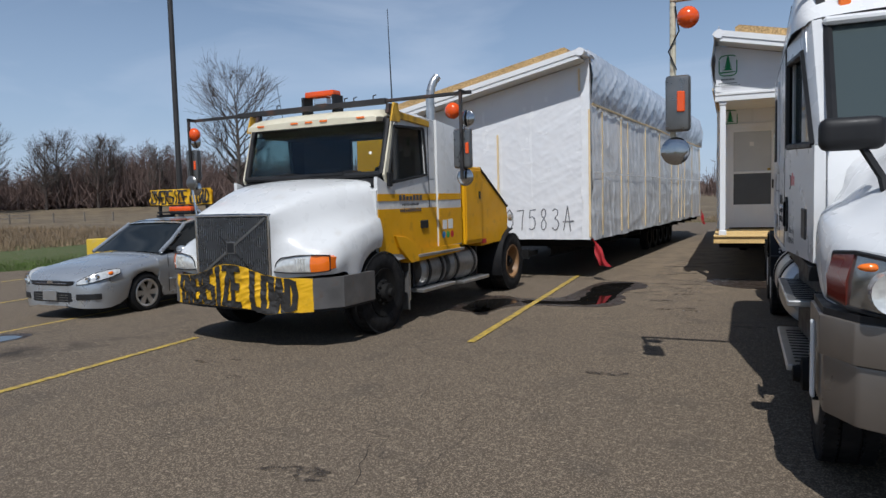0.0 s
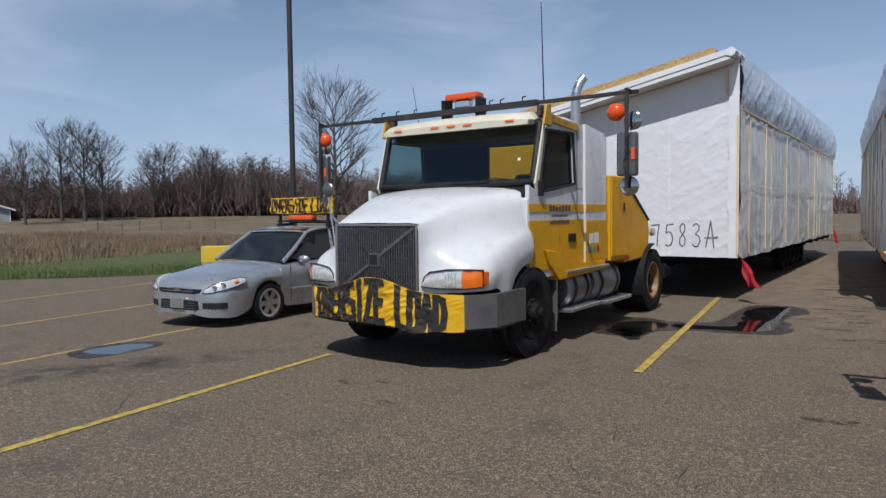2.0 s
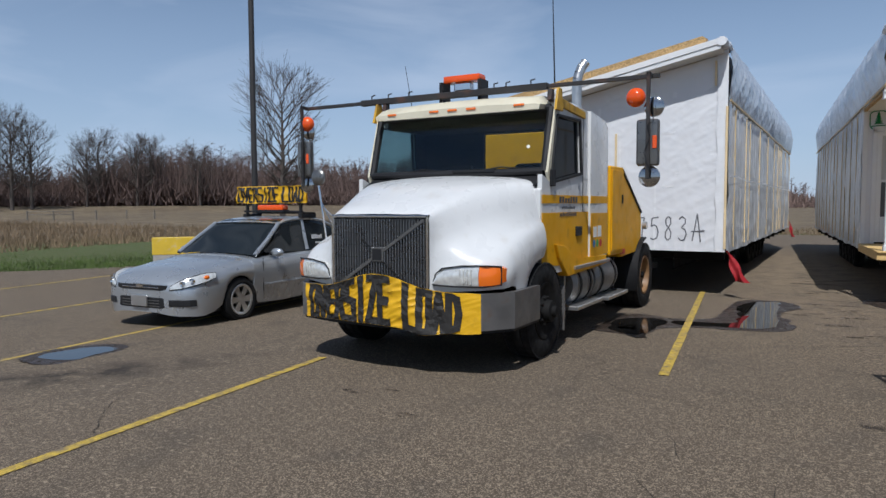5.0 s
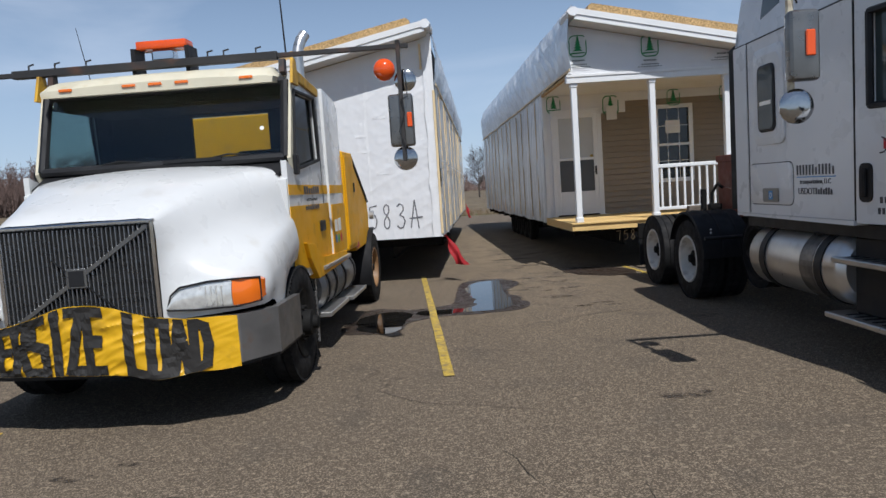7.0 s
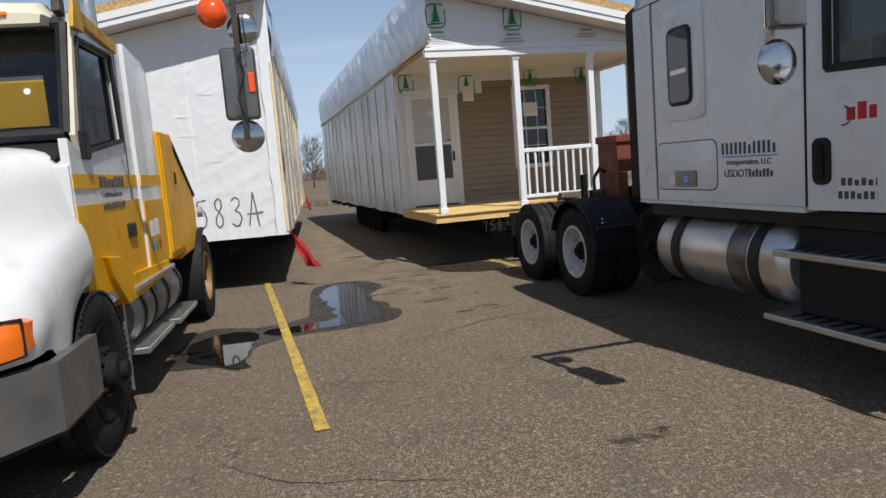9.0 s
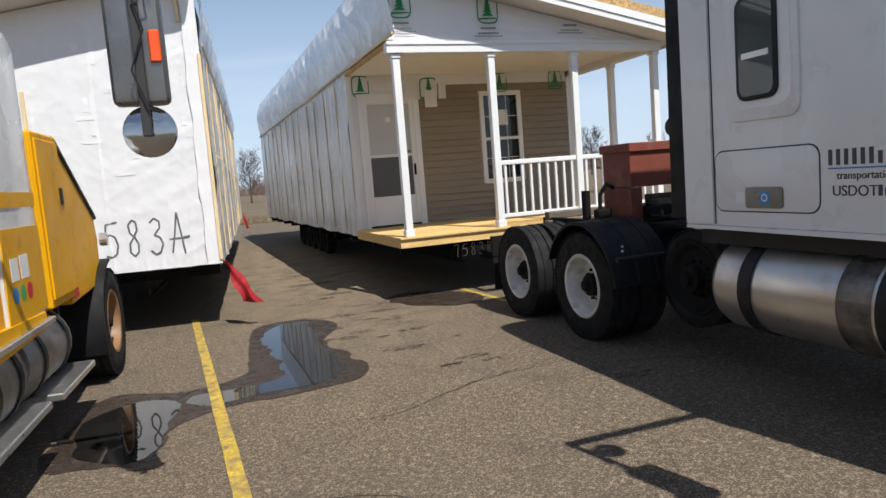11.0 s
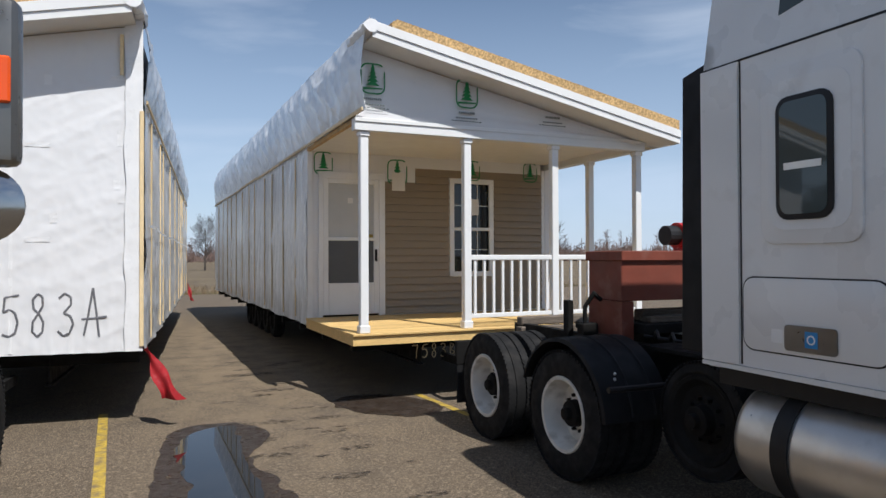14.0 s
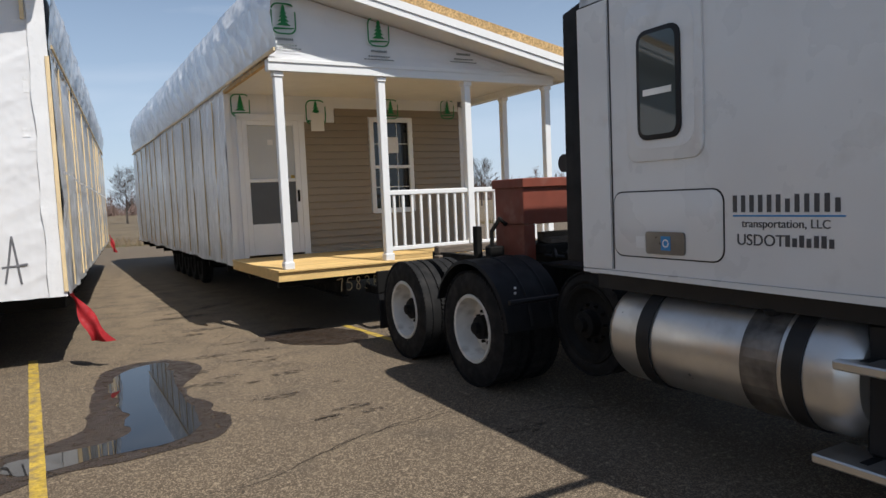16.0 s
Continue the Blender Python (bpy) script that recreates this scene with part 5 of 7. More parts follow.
# hood and fenders
R = [
    (0.03, [(0.57, 0.80), (0.572, 0.90), (0.572, 1.0), (0.572, 1.1), (0.572, 1.25), (0.57, 1.44), (0.53, 1.515), (0.3, 1.52), (0, 1.525)]),
    (0.10, [(0.66, 0.80), (0.68, 0.90), (0.67, 1.0), (0.64, 1.12), (0.61, 1.27), (0.595, 1.46), (0.54, 1.545), (0.3, 1.565), (0, 1.57)]),
    (0.20, [(1.00, 0.82), (1.04, 0.95), (0.99, 1.07), (0.84, 1.16), (0.70, 1.28), (0.63, 1.49), (0.56, 1.585), (0.3, 1.615), (0, 1.625)]),
    (0.38, [(1.17, 0.83), (1.20, 0.97), (1.13, 1.13), (0.95, 1.22), (0.79, 1.35), (0.695, 1.54), (0.60, 1.65), (0.32, 1.69), (0, 1.705)]),
    (0.58, [(1.19, 0.83), (1.215, 1.02), (1.16, 1.20), (1.00, 1.295), (0.86, 1.43), (0.77, 1.61), (0.66, 1.72), (0.35, 1.77), (0, 1.785)]),
    (0.76, [(1.19, 0.66), (1.22, 1.05), (1.17, 1.255), (1.04, 1.345), (0.93, 1.48), (0.85, 1.66), (0.72, 1.775), (0.38, 1.83), (0, 1.848)]),
    (0.92, [(1.19, 0.90), (1.22, 1.10), (1.18, 1.295), (1.08, 1.38), (0.99, 1.52), (0.92, 1.71), (0.78, 1.825), (0.4, 1.88), (0, 1.90)]),
    (1.10, [(1.19, 1.02), (1.22, 1.16), (1.19, 1.33), (1.12, 1.42), (1.06, 1.57), (1.0, 1.765), (0.86, 1.875), (0.45, 1.93), (0, 1.95)]),
    (1.28, [(1.19, 1.06), (1.22, 1.2), (1.20, 1.36), (1.16, 1.46), (1.13, 1.61), (1.09, 1.82), (0.95, 1.92), (0.5, 1.975), (0, 1.995)]),
]
R = [(y, [(x, z - 0.14 * max(0, (y - 0.7) / 0.58) * max(0, z - 1.5)) for x, z in pts]) for y, pts in R]
rings = [half_ring([(x, y, z) for x, z in pts]) for y, pts in R]
last = R[-1][1]
rings.append(half_ring([(x, 1.31 + 0.27 * max(0, 1 - (x / 1.15) ** 2), z + 0.012 * (x < 1.0)) for x, z in last]))
bm = loft(bmesh.new(), fine(rings), closed=False)
part("hood", bm, M["white_paint"], t1, "white sloping hood with flared fenders", True)
part("hood_liner", B(-0.98, 0.98, 0.30, 1.4, 0.85, 1.0), M["plastic"], t1)
part("hood_liner", B(-0.58, 0.58, 0.14, 1.4, 0.55, 1.42), M["plastic"], t1)
mirrored(lambda s: part("wheel_well", B(s * 0.72, s * 0.76, 0.6, 2.05, 0.55, 1.1), M["plastic"], t1))
# grille: frame, bars, diagonal
g = part("grille", B(-0.54, 0.54, 0.055, 0.10, 0.74, 1.49, 0.01), M["plastic"], t1, "tall black slatted grille")
for k in range(34):
    x = -0.52 + 1.04 * k / 33
    part("slat", B(x - 0.0045, x + 0.0045, 0.012, 0.056, 0.75, 1.475, 0.003), M["grille"], g)
for x0, x1, z0, z1 in ((-0.565, -0.535, 0.74, 1.51), (0.535, 0.565, 0.74, 1.51), (-0.565, 0.565, 1.485, 1.515)):
    part("grille_frame", B(x0, x1, 0.015, 0.09, z0, z1, 0.008), M["chrome"], g, "bright grille surround")
o = part("diagonal_bar", B(-0.62, 0.62, 0.006, 0.020, -0.014, 0.014), M["mirror_back"], g, "grey diagonal bar")
o.matrix_basis = Matrix.Translation((0, 0, 1.13)) @ Matrix.Rotation(radians(-33), 4, "Y")
o = part("diagonal_wire", B(-0.22, 0.5, 0.006, 0.014, -0.004, 0.004), M["plastic"], g)
o.matrix_basis = Matrix.Translation((0, 0, 1.13)) @ Matrix.Rotation(radians(40), 4, "Y")
for k in range(5):
    part("cross_wire", B(-0.53, 0.53, 0.030, 0.036, 0.86 + 0.12 * k, 0.866 + 0.12 * k), M["plastic"], g)
em = part("emblem", B(-0.07, 0.07, 0.0, 0.02, 1.065, 1.205, 0.006), M["mirror_back"], g, "square badge")
part("emblem_plate", B(-0.055, 0.055, -0.004, 0.004, 1.08, 1.19, 0.003), M["plastic"], em, "black plate")
# head lamps
def head_lamp(s):
    def band(rows):
        rg = []
        for x, y, z0, z1 in rows:
            rg.append([(s * x, y, z0), (s * x, y - 0.014, z0 * 0.65 + z1 * 0.35), (s * x, y - 0.008, z0 * 0.3 + z1 * 0.7), (s * x, y + 0.012, z1), (s * (x - 0.02), y + 0.2, z1), (s * (x - 0.02), y + 0.2, z0)])
        return loft(bmesh.new(), rg)
    hl = part("headlight", band([(0.600, 0.040, 0.868, 0.905), (0.63, 0.046, 0.866, 0.965), (0.68, 0.056, 0.866, 1.015), (0.74, 0.07, 0.868, 1.035), (0.88, 0.098, 0.87, 1.045), (1.03, 0.128, 0.872, 1.045)]), M["lens"], t1, "clear wedge headlight", True)
    part("indicator", band([(1.035, 0.127, 0.870, 1.047), (1.09, 0.158, 0.872, 1.047), (1.14, 0.20, 0.876, 1.045), (1.18, 0.255, 0.882, 1.04), (1.20, 0.31, 0.90, 1.02)]), M["amber"], hl, "amber corner lens", True)
    part("bezel", pipe([(s * x, y, z) for x, y, z in ((0.60, 0.036, 0.872), (0.63, 0.040, 0.972), (0.69, 0.052, 1.025), (0.88, 0.098, 1.052), (1.09, 0.15, 1.055), (1.19, 0.27, 1.045), (1.19, 0.27, 0.878), (1.06, 0.13, 0.862), (0.80, 0.07, 0.860), (0.60, 0.036, 0.872))], 0.007, 6), M["plastic"], hl, "black lamp surround")
    for x in (0.72, 0.86):
        part("reflector", B(s * (x - 0.055), s * (x + 0.055), 0.047 + (x - 0.6) * 0.22, 0.10, 0.895, 1.0, 0.012, 2), M["lamp_bowl"], hl, "bright reflector bowl", True)
    for k in range(9):
        x = 0.68 + 0.036 * k
        part("flute", B(s * (x - 0.004), s * (x + 0.004), 0.042 + (x - 0.6) * 0.21, 0.08, 0.885, 1.02, 0.002), M["lens"], hl)
mirrored(head_lamp)
# bumper
out = [(-1.21, 1.04), (-1.21, 0.42), (-1.02, 0.14), (-0.6, 0.03), (0, -0.02), (0.6, 0.03), (1.02, 0.14), (1.21, 0.42), (1.21, 1.04), (1.16, 1.04), (1.16, 0.46), (0.98, 0.2), (0.58, 0.09), (0, 0.04), (-0.58, 0.09), (-0.98, 0.2), (-1.16, 0.46), (-1.16, 1.04)]
out = [(x * 1.04, y) for x, y in out]
bp = part("bumper", S(out, "z", 0.46, 0.80), M["bumper_grey"], t1, "dull grey steel bumper with bent ends")
part("bumper_lip", S([(p[0] * 0.985, p[1] + 0.02) for p in out], "z", 0.43, 0.458), M["plastic"], bp)
# crumpled banner wrapped over the bumper
bn = thing("banner", "crumpled yellow vinyl banner with black letters on a bumper", "banner", t1.matrix_basis.copy())


def banner_at(s, t):
    """s 0..1 along the bumper, t 0..1 from bottom to top."""
    x = -0.98 + 2.03 * s
    ax = abs(x) / 1.04
    y = -0.02 + 0.083 * (ax / 0.6) ** 2 if ax < 0.6 else 0.063 + (ax - 0.6) * 0.262
    peak = 0.16 * math.exp(-((x - 0.03) / 0.42) ** 2)
    zb = 0.455 + 0.02 * math.sin(5 * s) + 0.02 * noise.noise((s * 7, 0, 1)) - 0.05 * math.exp(-((x - 0.55) / 0.18) ** 2)
    zt = 0.80 + peak + 0.012 * noise.noise((s * 9, 3, 1))
    c = 1.0 if x < 0.72 else 0.25
    f = 0.040 * noise.noise((s * 7 + 2.5 * t, t * 1.3, 0.7)) + 0.018 * (1 - abs(noise.noise((s * 17 - 7 * t, t * 2.5, 4.2)))) ** 3
    return Vector((x, y - 0.035 - c * abs(f) * 0.95, zb + (zt - zb) * t))


bm = bmesh.new()
nu, nv = 220, 36
vv = [[bm.verts.new(banner_at(i / nu, j / nv)) for i in range(nu + 1)] for j in range(nv + 1)]
for j in range(nv):
    for i in range(nu):
        bm.faces.new((vv[j][i], vv[j][i + 1], vv[j + 1][i + 1], vv[j + 1][i]))
part("cloth", bm, M["banner"], bn, "", True)


def strokes(word, s0, s1, t0, t1, thick):
    """Block capitals made of strokes, in banner coordinates."""
    G = {"O": [((0, 0), (0, 1)), ((0, 1), (1, 1)), ((1, 1), (1, 0)), ((1, 0), (0, 0))], "V": [((0, 1), (0.5, 0)), ((0.5, 0), (1, 1))],
         "E": [((0, 0), (0, 1)), ((0, 1), (1, 1)), ((0, 0.5), (0.8, 0.5)), ((0, 0), (1, 0))], "R": [((0, 0), (0, 1)), ((0, 1), (0.9, 1)), ((0.9, 1), (0.9, 0.55)), ((0.9, 0.55), (0, 0.5)), ((0.4, 0.5), (1, 0))],
         "S": [((1, 1), (0, 1)), ((0, 1), (0, 0.55)), ((0, 0.55), (1, 0.45)), ((1, 0.45), (1, 0)), ((1, 0), (0, 0))], "I": [((0.5, 0), (0.5, 1))],
         "Z": [((0, 1), (1, 1)), ((1, 1), (0, 0)), ((0, 0), (1, 0))], "L": [((0, 1), (0, 0)), ((0, 0), (1, 0))],
         "A": [((0, 0), (0.5, 1)), ((0.5, 1), (1, 0)), ((0.2, 0.35), (0.8, 0.35))], "D": [((0, 0), (0, 1)), ((0, 1), (0.8, 0.9)), ((0.8, 0.9), (1, 0.5)), ((1, 0.5), (0.8, 0.1)), ((0.8, 0.1), (0, 0))]}
    out, n = [], len(word)
    for k, ch in enumerate(word):
        if ch == " ":
            continue
        a = s0 + (s1 - s0) * (k + 0.14) / n
        w = (s1 - s0) / n * 0.68
        for p, q in G[ch]:
            out.append(((a + p[0] * w, t0 + p[1] * (t1 - t0)), (a + q[0] * w, t0 + q[1] * (t1 - t0)), thick))
    return out


def stroke_mesh(segments, place, lift, aspect):
    bm = bmesh.new()
    for p, q, th in segments:
        d = Vector((q[0] - p[0], (q[1] - p[1]) / aspect))
        d.normalize()
        nx, ny = -d.y * th, d.x * th * aspect
        ex, ey = d.x * th * 0.7, d.y * th * 0.7 * aspect
        a, b = (p[0] - ex, p[1] - ey), (q[0] + ex, q[1] + ey)
        prev = None
        for i in range(13):
            f = i / 12
            c = (a[0] + (b[0] - a[0]) * f, a[1] + (b[1] - a[1]) * f)
            row = []
            for k in range(4):
                w = -1 + 2 * k / 3
                pt = place(min(0.999, max(0.001, c[0] + nx * w)), min(0.99, max(0.01, c[1] + ny * w)))
                row.append(bm.verts.new(pt + lift))
            if prev:
                for k in range(3):
                    bm.faces.new((prev[k], prev[k + 1], row[k + 1], row[k]))
            prev = row
    return bm


part("lettering", stroke_mesh(strokes("OVERSIZE LOAD", 0.04, 0.915, 0.07, 0.93, 0.0165), banner_at, Vector((0, -0.011, 0)), 5.2), M["black_vinyl"], bn, "black capital letters")
# cab shell
YELLOW, WHITE = M["yellow"], M["white_paint"]


def cab_side(s):
    X0, X1 = s * 1.12, s * 1.17
    d = part("door", S([(1.30, 0.86), (2.60, 0.86), (2.60, 1.97), (2.54, 1.97), (1.54, 1.84), (1.30, 1.92)], "x", X0, X1), WHITE, t1, "white and yellow cab door")
    part("door_stripe", S([(1.285, 1.62), (2.60, 1.62), (2.60, 1.71), (1.285, 1.71)], "x", s * 1.172, s * 1.177), YELLOW, d, "yellow stripe")
    part("door_stripe", S([(1.285, 0.98), (2.60, 0.86), (2.60, 1.52), (1.285, 1.52)], "x", s * 1.172, s * 1.179), YELLOW, d, "yellow lower door")
    part("door_gap", S([(2.595, 0.86), (2.61, 0.86), (2.61, 2.62), (2.595, 2.62)], "x", s * 1.168, s * 1.1735), M["plastic"], d)
    part("pillar", S([(1.47, 1.95), (1.53, 1.84), (1.73, 2.58), (1.69, 2.66)], "x", s * 1.135, s * 1.168), M["cream_worn"], t1)
    part("pillar", S([(2.54, 1.90), (2.78, 1.90), (2.78, 2.70), (2.47, 2.70)], "x", X0, X1), WHITE, t1)
    part("door_lining", S([(1.62, 0.95), (2.74, 0.95), (2.74, 1.86), (1.66, 1.86)], "x", s * 1.09, s * 1.118), M["seat"], t1)
    part("pillar_lining", S([(2.50, 1.86), (2.74, 1.86), (2.74, 2.6), (2.46, 2.6)], "x", s * 1.09, s * 1.118), M["seat"], t1)
    part("header", S([(1.78, 2.57), (2.5, 2.57), (2.5, 2.72), (1.85, 2.72)], "x", X0, X1), WHITE, t1)
    part("cab_corner", S([(2.60, 0.86), (2.80, 0.86), (2.80, 1.92), (2.60, 1.92)], "x", X0, X1), WHITE, t1)
    part("cab_corner_stripe", S([(2.60, 0.86), (2.80, 0.86), (2.80, 1.52), (2.60, 1.52)], "x", s * 1.172, s * 1.179), YELLOW, t1)
    part("cab_corner_stripe", S([(2.61, 1.62), (2.80, 1.62), (2.80, 1.71), (2.61, 1.71)], "x", s * 1.172, s * 1.177), YELLOW, t1)
    w = part("side_window", S([(1.54, 1.84), (2.54, 1.97), (2.48, 2.59), (1.72, 2.57)], "x", s * 1.135, s * 1.140), M["car_glass"] if s > 0 else M["glass_thin"], d, "dark side window")
    w.visible_shadow = False
    for a, b in (((1.54, 1.84), (2.54, 1.97)), ((2.54, 1.97), (2.48, 2.59)), ((2.48, 2.59), (1.72, 2.57)), ((1.72, 2.57), (1.54, 1.84))):
        part("window_seal", T((s * 1.172, *a), (s * 1.172, *b), 0.018, n=6), M["plastic"], w)
    part("door_handle", B(s * 1.172, s * 1.20, 2.32, 2.52, 1.24, 1.35, 0.01), M["plastic"], d, "black handle recess")
    part("bracket", B(s * 1.172, s * 1.21, 1.50, 1.60, 1.80, 1.98, 0.01), M["plastic"], d)
    bars(d, s * 1.181, 1.78 if s > 0 else 2.4, 1.625, 0.62, 0.07, 7, "x+" if s > 0 else "x-", M["decal_grey"], 0.25, 0.0015, 2)
    bars(d, s * 1.181, 1.86 if s > 0 else 2.4, 1.555, 0.44, 0.03, 12, "x+" if s > 0 else "x-", M["decal_grey"], 0.3, 0.0015, 3)
    bars(d, s * 1.182, 1.80 if s > 0 else 2.4, 1.475, 0.56, 0.045, 12, "x+" if s > 0 else "x-", M["decal_grey"], 0.3, 0.0015, 4)
    # tall side fairing behind the door
    fr = part("side_fairing", S([(2.81, 0.90), (3.55, 0.95), (3.55, 2.60), (3.42, 2.68), (2.81, 2.74)], "x", s * 1.11, s * 1.20, 0.02), WHITE, t1, "white cab fairing", True)
    part("fairing_stripe", S([(2.80, 1.62), (3.545, 1.62), (3.545, 1.71), (2.83, 1.71)], "x", s * 1.199, s * 1.205), YELLOW, fr)
    part("fairing_stripe", S([(2.80, 0.95), (3.545, 0.97), (3.545, 1.50), (2.83, 1.50)], "x", s * 1.199, s * 1.206), YELLOW, fr)
    for k, mm in enumerate(("logo_blue", "green_decal", "logo_red")):
        part("decal", T((s * 1.207, 2.95 + 0.13 * k, 1.12), (s * 1.209, 2.95 + 0.13 * k, 1.12), 0.05, n=14), M[mm], fr)
    part("decal", B(s * 1.206, s * 1.208, 2.92, 3.05, 1.20, 1.33), M["paper"], fr)
    part("decal", B(s * 1.206, s * 1.208, 3.09, 3.24, 1.20, 1.34), M["paper"], fr)
    # yellow skirt, steps, tanks
    part("skirt", S([(1.72, 1.02), (2.0, 0.80), (3.45, 0.84), (3.45, 0.95), (2.2, 0.98), (1.9, 1.15), (1.62, 1.18)], "x", s * 1.05, s * 1.215, 0.01), YELLOW, t1, "yellow sill")
    st = part("step", B(s * 0.95, s * 1.24, 2.18, 3.55, 0.86, 0.90, 0.006), M["alu"], t1, "diamond-plate step")
    part("step", B(s * 0.98, s * 1.24, 2.26, 3.22, 0.37, 0.42, 0.008), M["alu"], t1, "grey metal step")
    part("step", B(s * 0.98, s * 1.24, 3.49, 4.45, 0.34, 0.39, 0.008), M["alu"], t1, "grey metal step")
    for y in (2.3, 3.15, 3.55, 4.35):
        part("step_hanger", B(s * 1.02, s * 1.05, y, y + 0.05, 0.36, 0.9), M["plastic"], t1)
    for y0, y1 in ((2.42, 3.12), (3.30, 4.20)):
        tk = part("tank", turn([(y0, 0.0), (y0 + 0.01, 0.22), (y0 + 0.05, 0.27), (y1 - 0.05, 0.27), (y1 - 0.01, 0.22), (y1, 0.0)], (s * 0.90, 0, 0.64), "y", 26), M["old_alu"], t1, "dull grimy aluminium tank", True)
        for y in (y0 + 0.16, y1 - 0.16):
            part("tank_strap", turn([(y - 0.03, 0.272), (y - 0.03, 0.282), (y + 0.03, 0.282), (y + 0.03, 0.272)], (s * 0.90, 0, 0.64), "y", 26), M["plastic"], tk)
    # mud flap behind the steer wheel
    part("mud_flap", B(s * 0.78, s * 1.16, 2.02, 2.05, 0.30, 0.92, 0.004), M["alu"], t1, "dented metal splash plate")
    # yellow toter body: cabinet and sloping rear wing
    cb = part("side_cabinet", B(s * 0.72, s * 1.20, 3.66, 4.30, 0.92, 2.12, 0.015), YELLOW, t1, "yellow cabinet")
    part("cabinet_door", B(s * 1.20, s * 1.215, 3.70, 4.26, 0.98, 2.07, 0.006), YELLOW, cb)
    part("latch", B(s * 1.215, s * 1.23, 4.15, 4.20, 1.62, 1.74, 0.004), M["plastic"], cb)
    part("rear_wing", S([(4.305, 0.86), (5.40, 0.90), (5.46, 1.30), (5.40, 1.48), (4.305, 2.10)], "x", s * 0.78, s * 1.17, 0.012), YELLOW, t1, "yellow sloping rear wing")
    part("wing_edge", T((s * 1.17, 4.30, 2.11), (s * 1.17, 5.42, 1.48), 0.022, n=6), M["plastic"], t1)
    part("reflector", B(s * 1.17, s * 1.18, 4.25, 4.5, 0.90, 0.97), M["logo_red"], t1)
    # rear fender skin
    rr = [[(s * xx, 5.56 + 0.60 * math.cos(radians(a)), 0.50 + 0.60 * math.sin(radians(a))) for xx in (0.62, 1.24)] + [(s * xx, 5.56 + 0.575 * math.cos(radians(a)), 0.50 + 0.575 * math.sin(radians(a))) for xx in (1.24, 0.62)] for a in range(95, 200, 8)]
    part("rear_fender", loft(bmesh.new(), rr), M["tar"], t1, "black plastic rear fender", True)
    wheel(t1, s * 1.07, 1.33, 0.50, 0.28, s, M["steel_black"], dish=0.02, hub=0.12)
    wheel(t1, s * 1.08, 5.56, 0.50, 0.27, s, M["rim_rust"], dish=0.17)
    wheel(t1, s * 0.76, 5.56, 0.50, 0.27, s, M["rim_rust"], dish=0.17)
    # windscreen visor lamps are set later; roof rail wing
    part("roof_wing", S([(1.72, 2.67), (2.62, 2.62), (2.62, 2.70), (1.74, 2.77)], "x", s * 1.170, s * 1.195, 0.008), M["roof_rust"], t1, "rust-stained yellow roof trim")
    part("mud_flap", B(s * 0.80, s * 1.17, 1.99, 2.01, 0.18, 0.68, 0.004), M["bumper_grey"], t1, "grey mud flap")
    part("bar_bracket", S([(1.70, 2.74), (1.80, 2.72), (1.80, 2.86), (1.73, 2.86)], "x", s * 1.06, s * 1.11), M["bar_black"], t1, "dark steel bracket")
    part("bar_bracket", S([(1.62, 2.62), (1.84, 2.62), (1.80, 2.86), (1.70, 2.86)], "x", s * 1.172, s * 1.20, 0.006), M["roof_rust"], t1, "rust-stained yellow bracket")


mirrored(cab_side)
rf = [half_ring([(1.16, y, zb), (1.17, y, zb + 0.06), (1.12, y, zt - 0.02), (0.7, y, zt + 0.02), (0, y, zt + 0.035)]) for y, zb, zt in ((1.80, 2.64, 2.76), (1.95, 2.66, 2.79), (2.4, 2.68, 2.80), (2.79, 2.66, 2.76))]
part("roof", loft(bmesh.new(), rf), WHITE, t1, "white cab roof", True)
vz = [half_ring([(1.05, y, zb), (1.06, y, zb + 0.05), (1.00, y, zt), (0.5, y, zt + 0.02), (0, y, zt + 0.025)]) for y, zb, zt in ((1.50, 2.62, 2.68), (1.56, 2.63, 2.74), (1.72, 2.64, 2.79), (1.84, 2.65, 2.80))]
vis = part("sun_visor", loft(bmesh.new(), vz), M["cream_worn"], t1, "weathered cream sun visor", True)
for x in (-0.82, -0.24, 0.0, 0.24, 0.82):
    part("clearance_lamp", B(x - 0.06, x + 0.06, 1.485, 1.52, 2.665, 2.69, 0.005), M["amber"], vis, "amber clearance lamp")
mirrored(lambda s: part("cowl_side", S([(1.27, 1.05), (1.66, 1.05), (1.66, 1.82), (1.48, 1.84), (1.27, 1.76)], "x", s * 1.06, s * 1.165, 0.01), WHITE, t1))
part("cowl", S([(1.28, 1.80), (1.50, 1.92), (1.54, 1.95), (1.54, 1.80)], "x", -1.1, 1.1), M["plastic"], t1)
ws = part("windscreen", S([(1.50, 1.965), (1.508, 1.965), (1.712, 2.66), (1.704, 2.66)], "x", -1.12, 1.12), M["glass_thin"], t1, "one-piece windscreen")
ws.visible_shadow = False
for a, b in (((-1.11, 1.50, 1.96), (1.11, 1.50, 1.96)), ((-1.11, 1.70, 2.655), (1.11, 1.70, 2.655)), ((-1.11, 1.50, 1.96), (-1.11, 1.70, 2.655)), ((1.11, 1.50, 1.96), (1.11, 1.70, 2.655))):
    part("windscreen_seal", T(a, b, 0.042, n=8), M["plastic"], ws)
for x, d in ((-0.75, 1), (0.25, 1)):
    part("wiper", pipe([(x, 1.47, 1.96), (x + 0.35 * d, 1.495, 2.02), (x + 0.55 * d, 1.495, 2.0)], 0.009, 5), M["plastic"], ws)
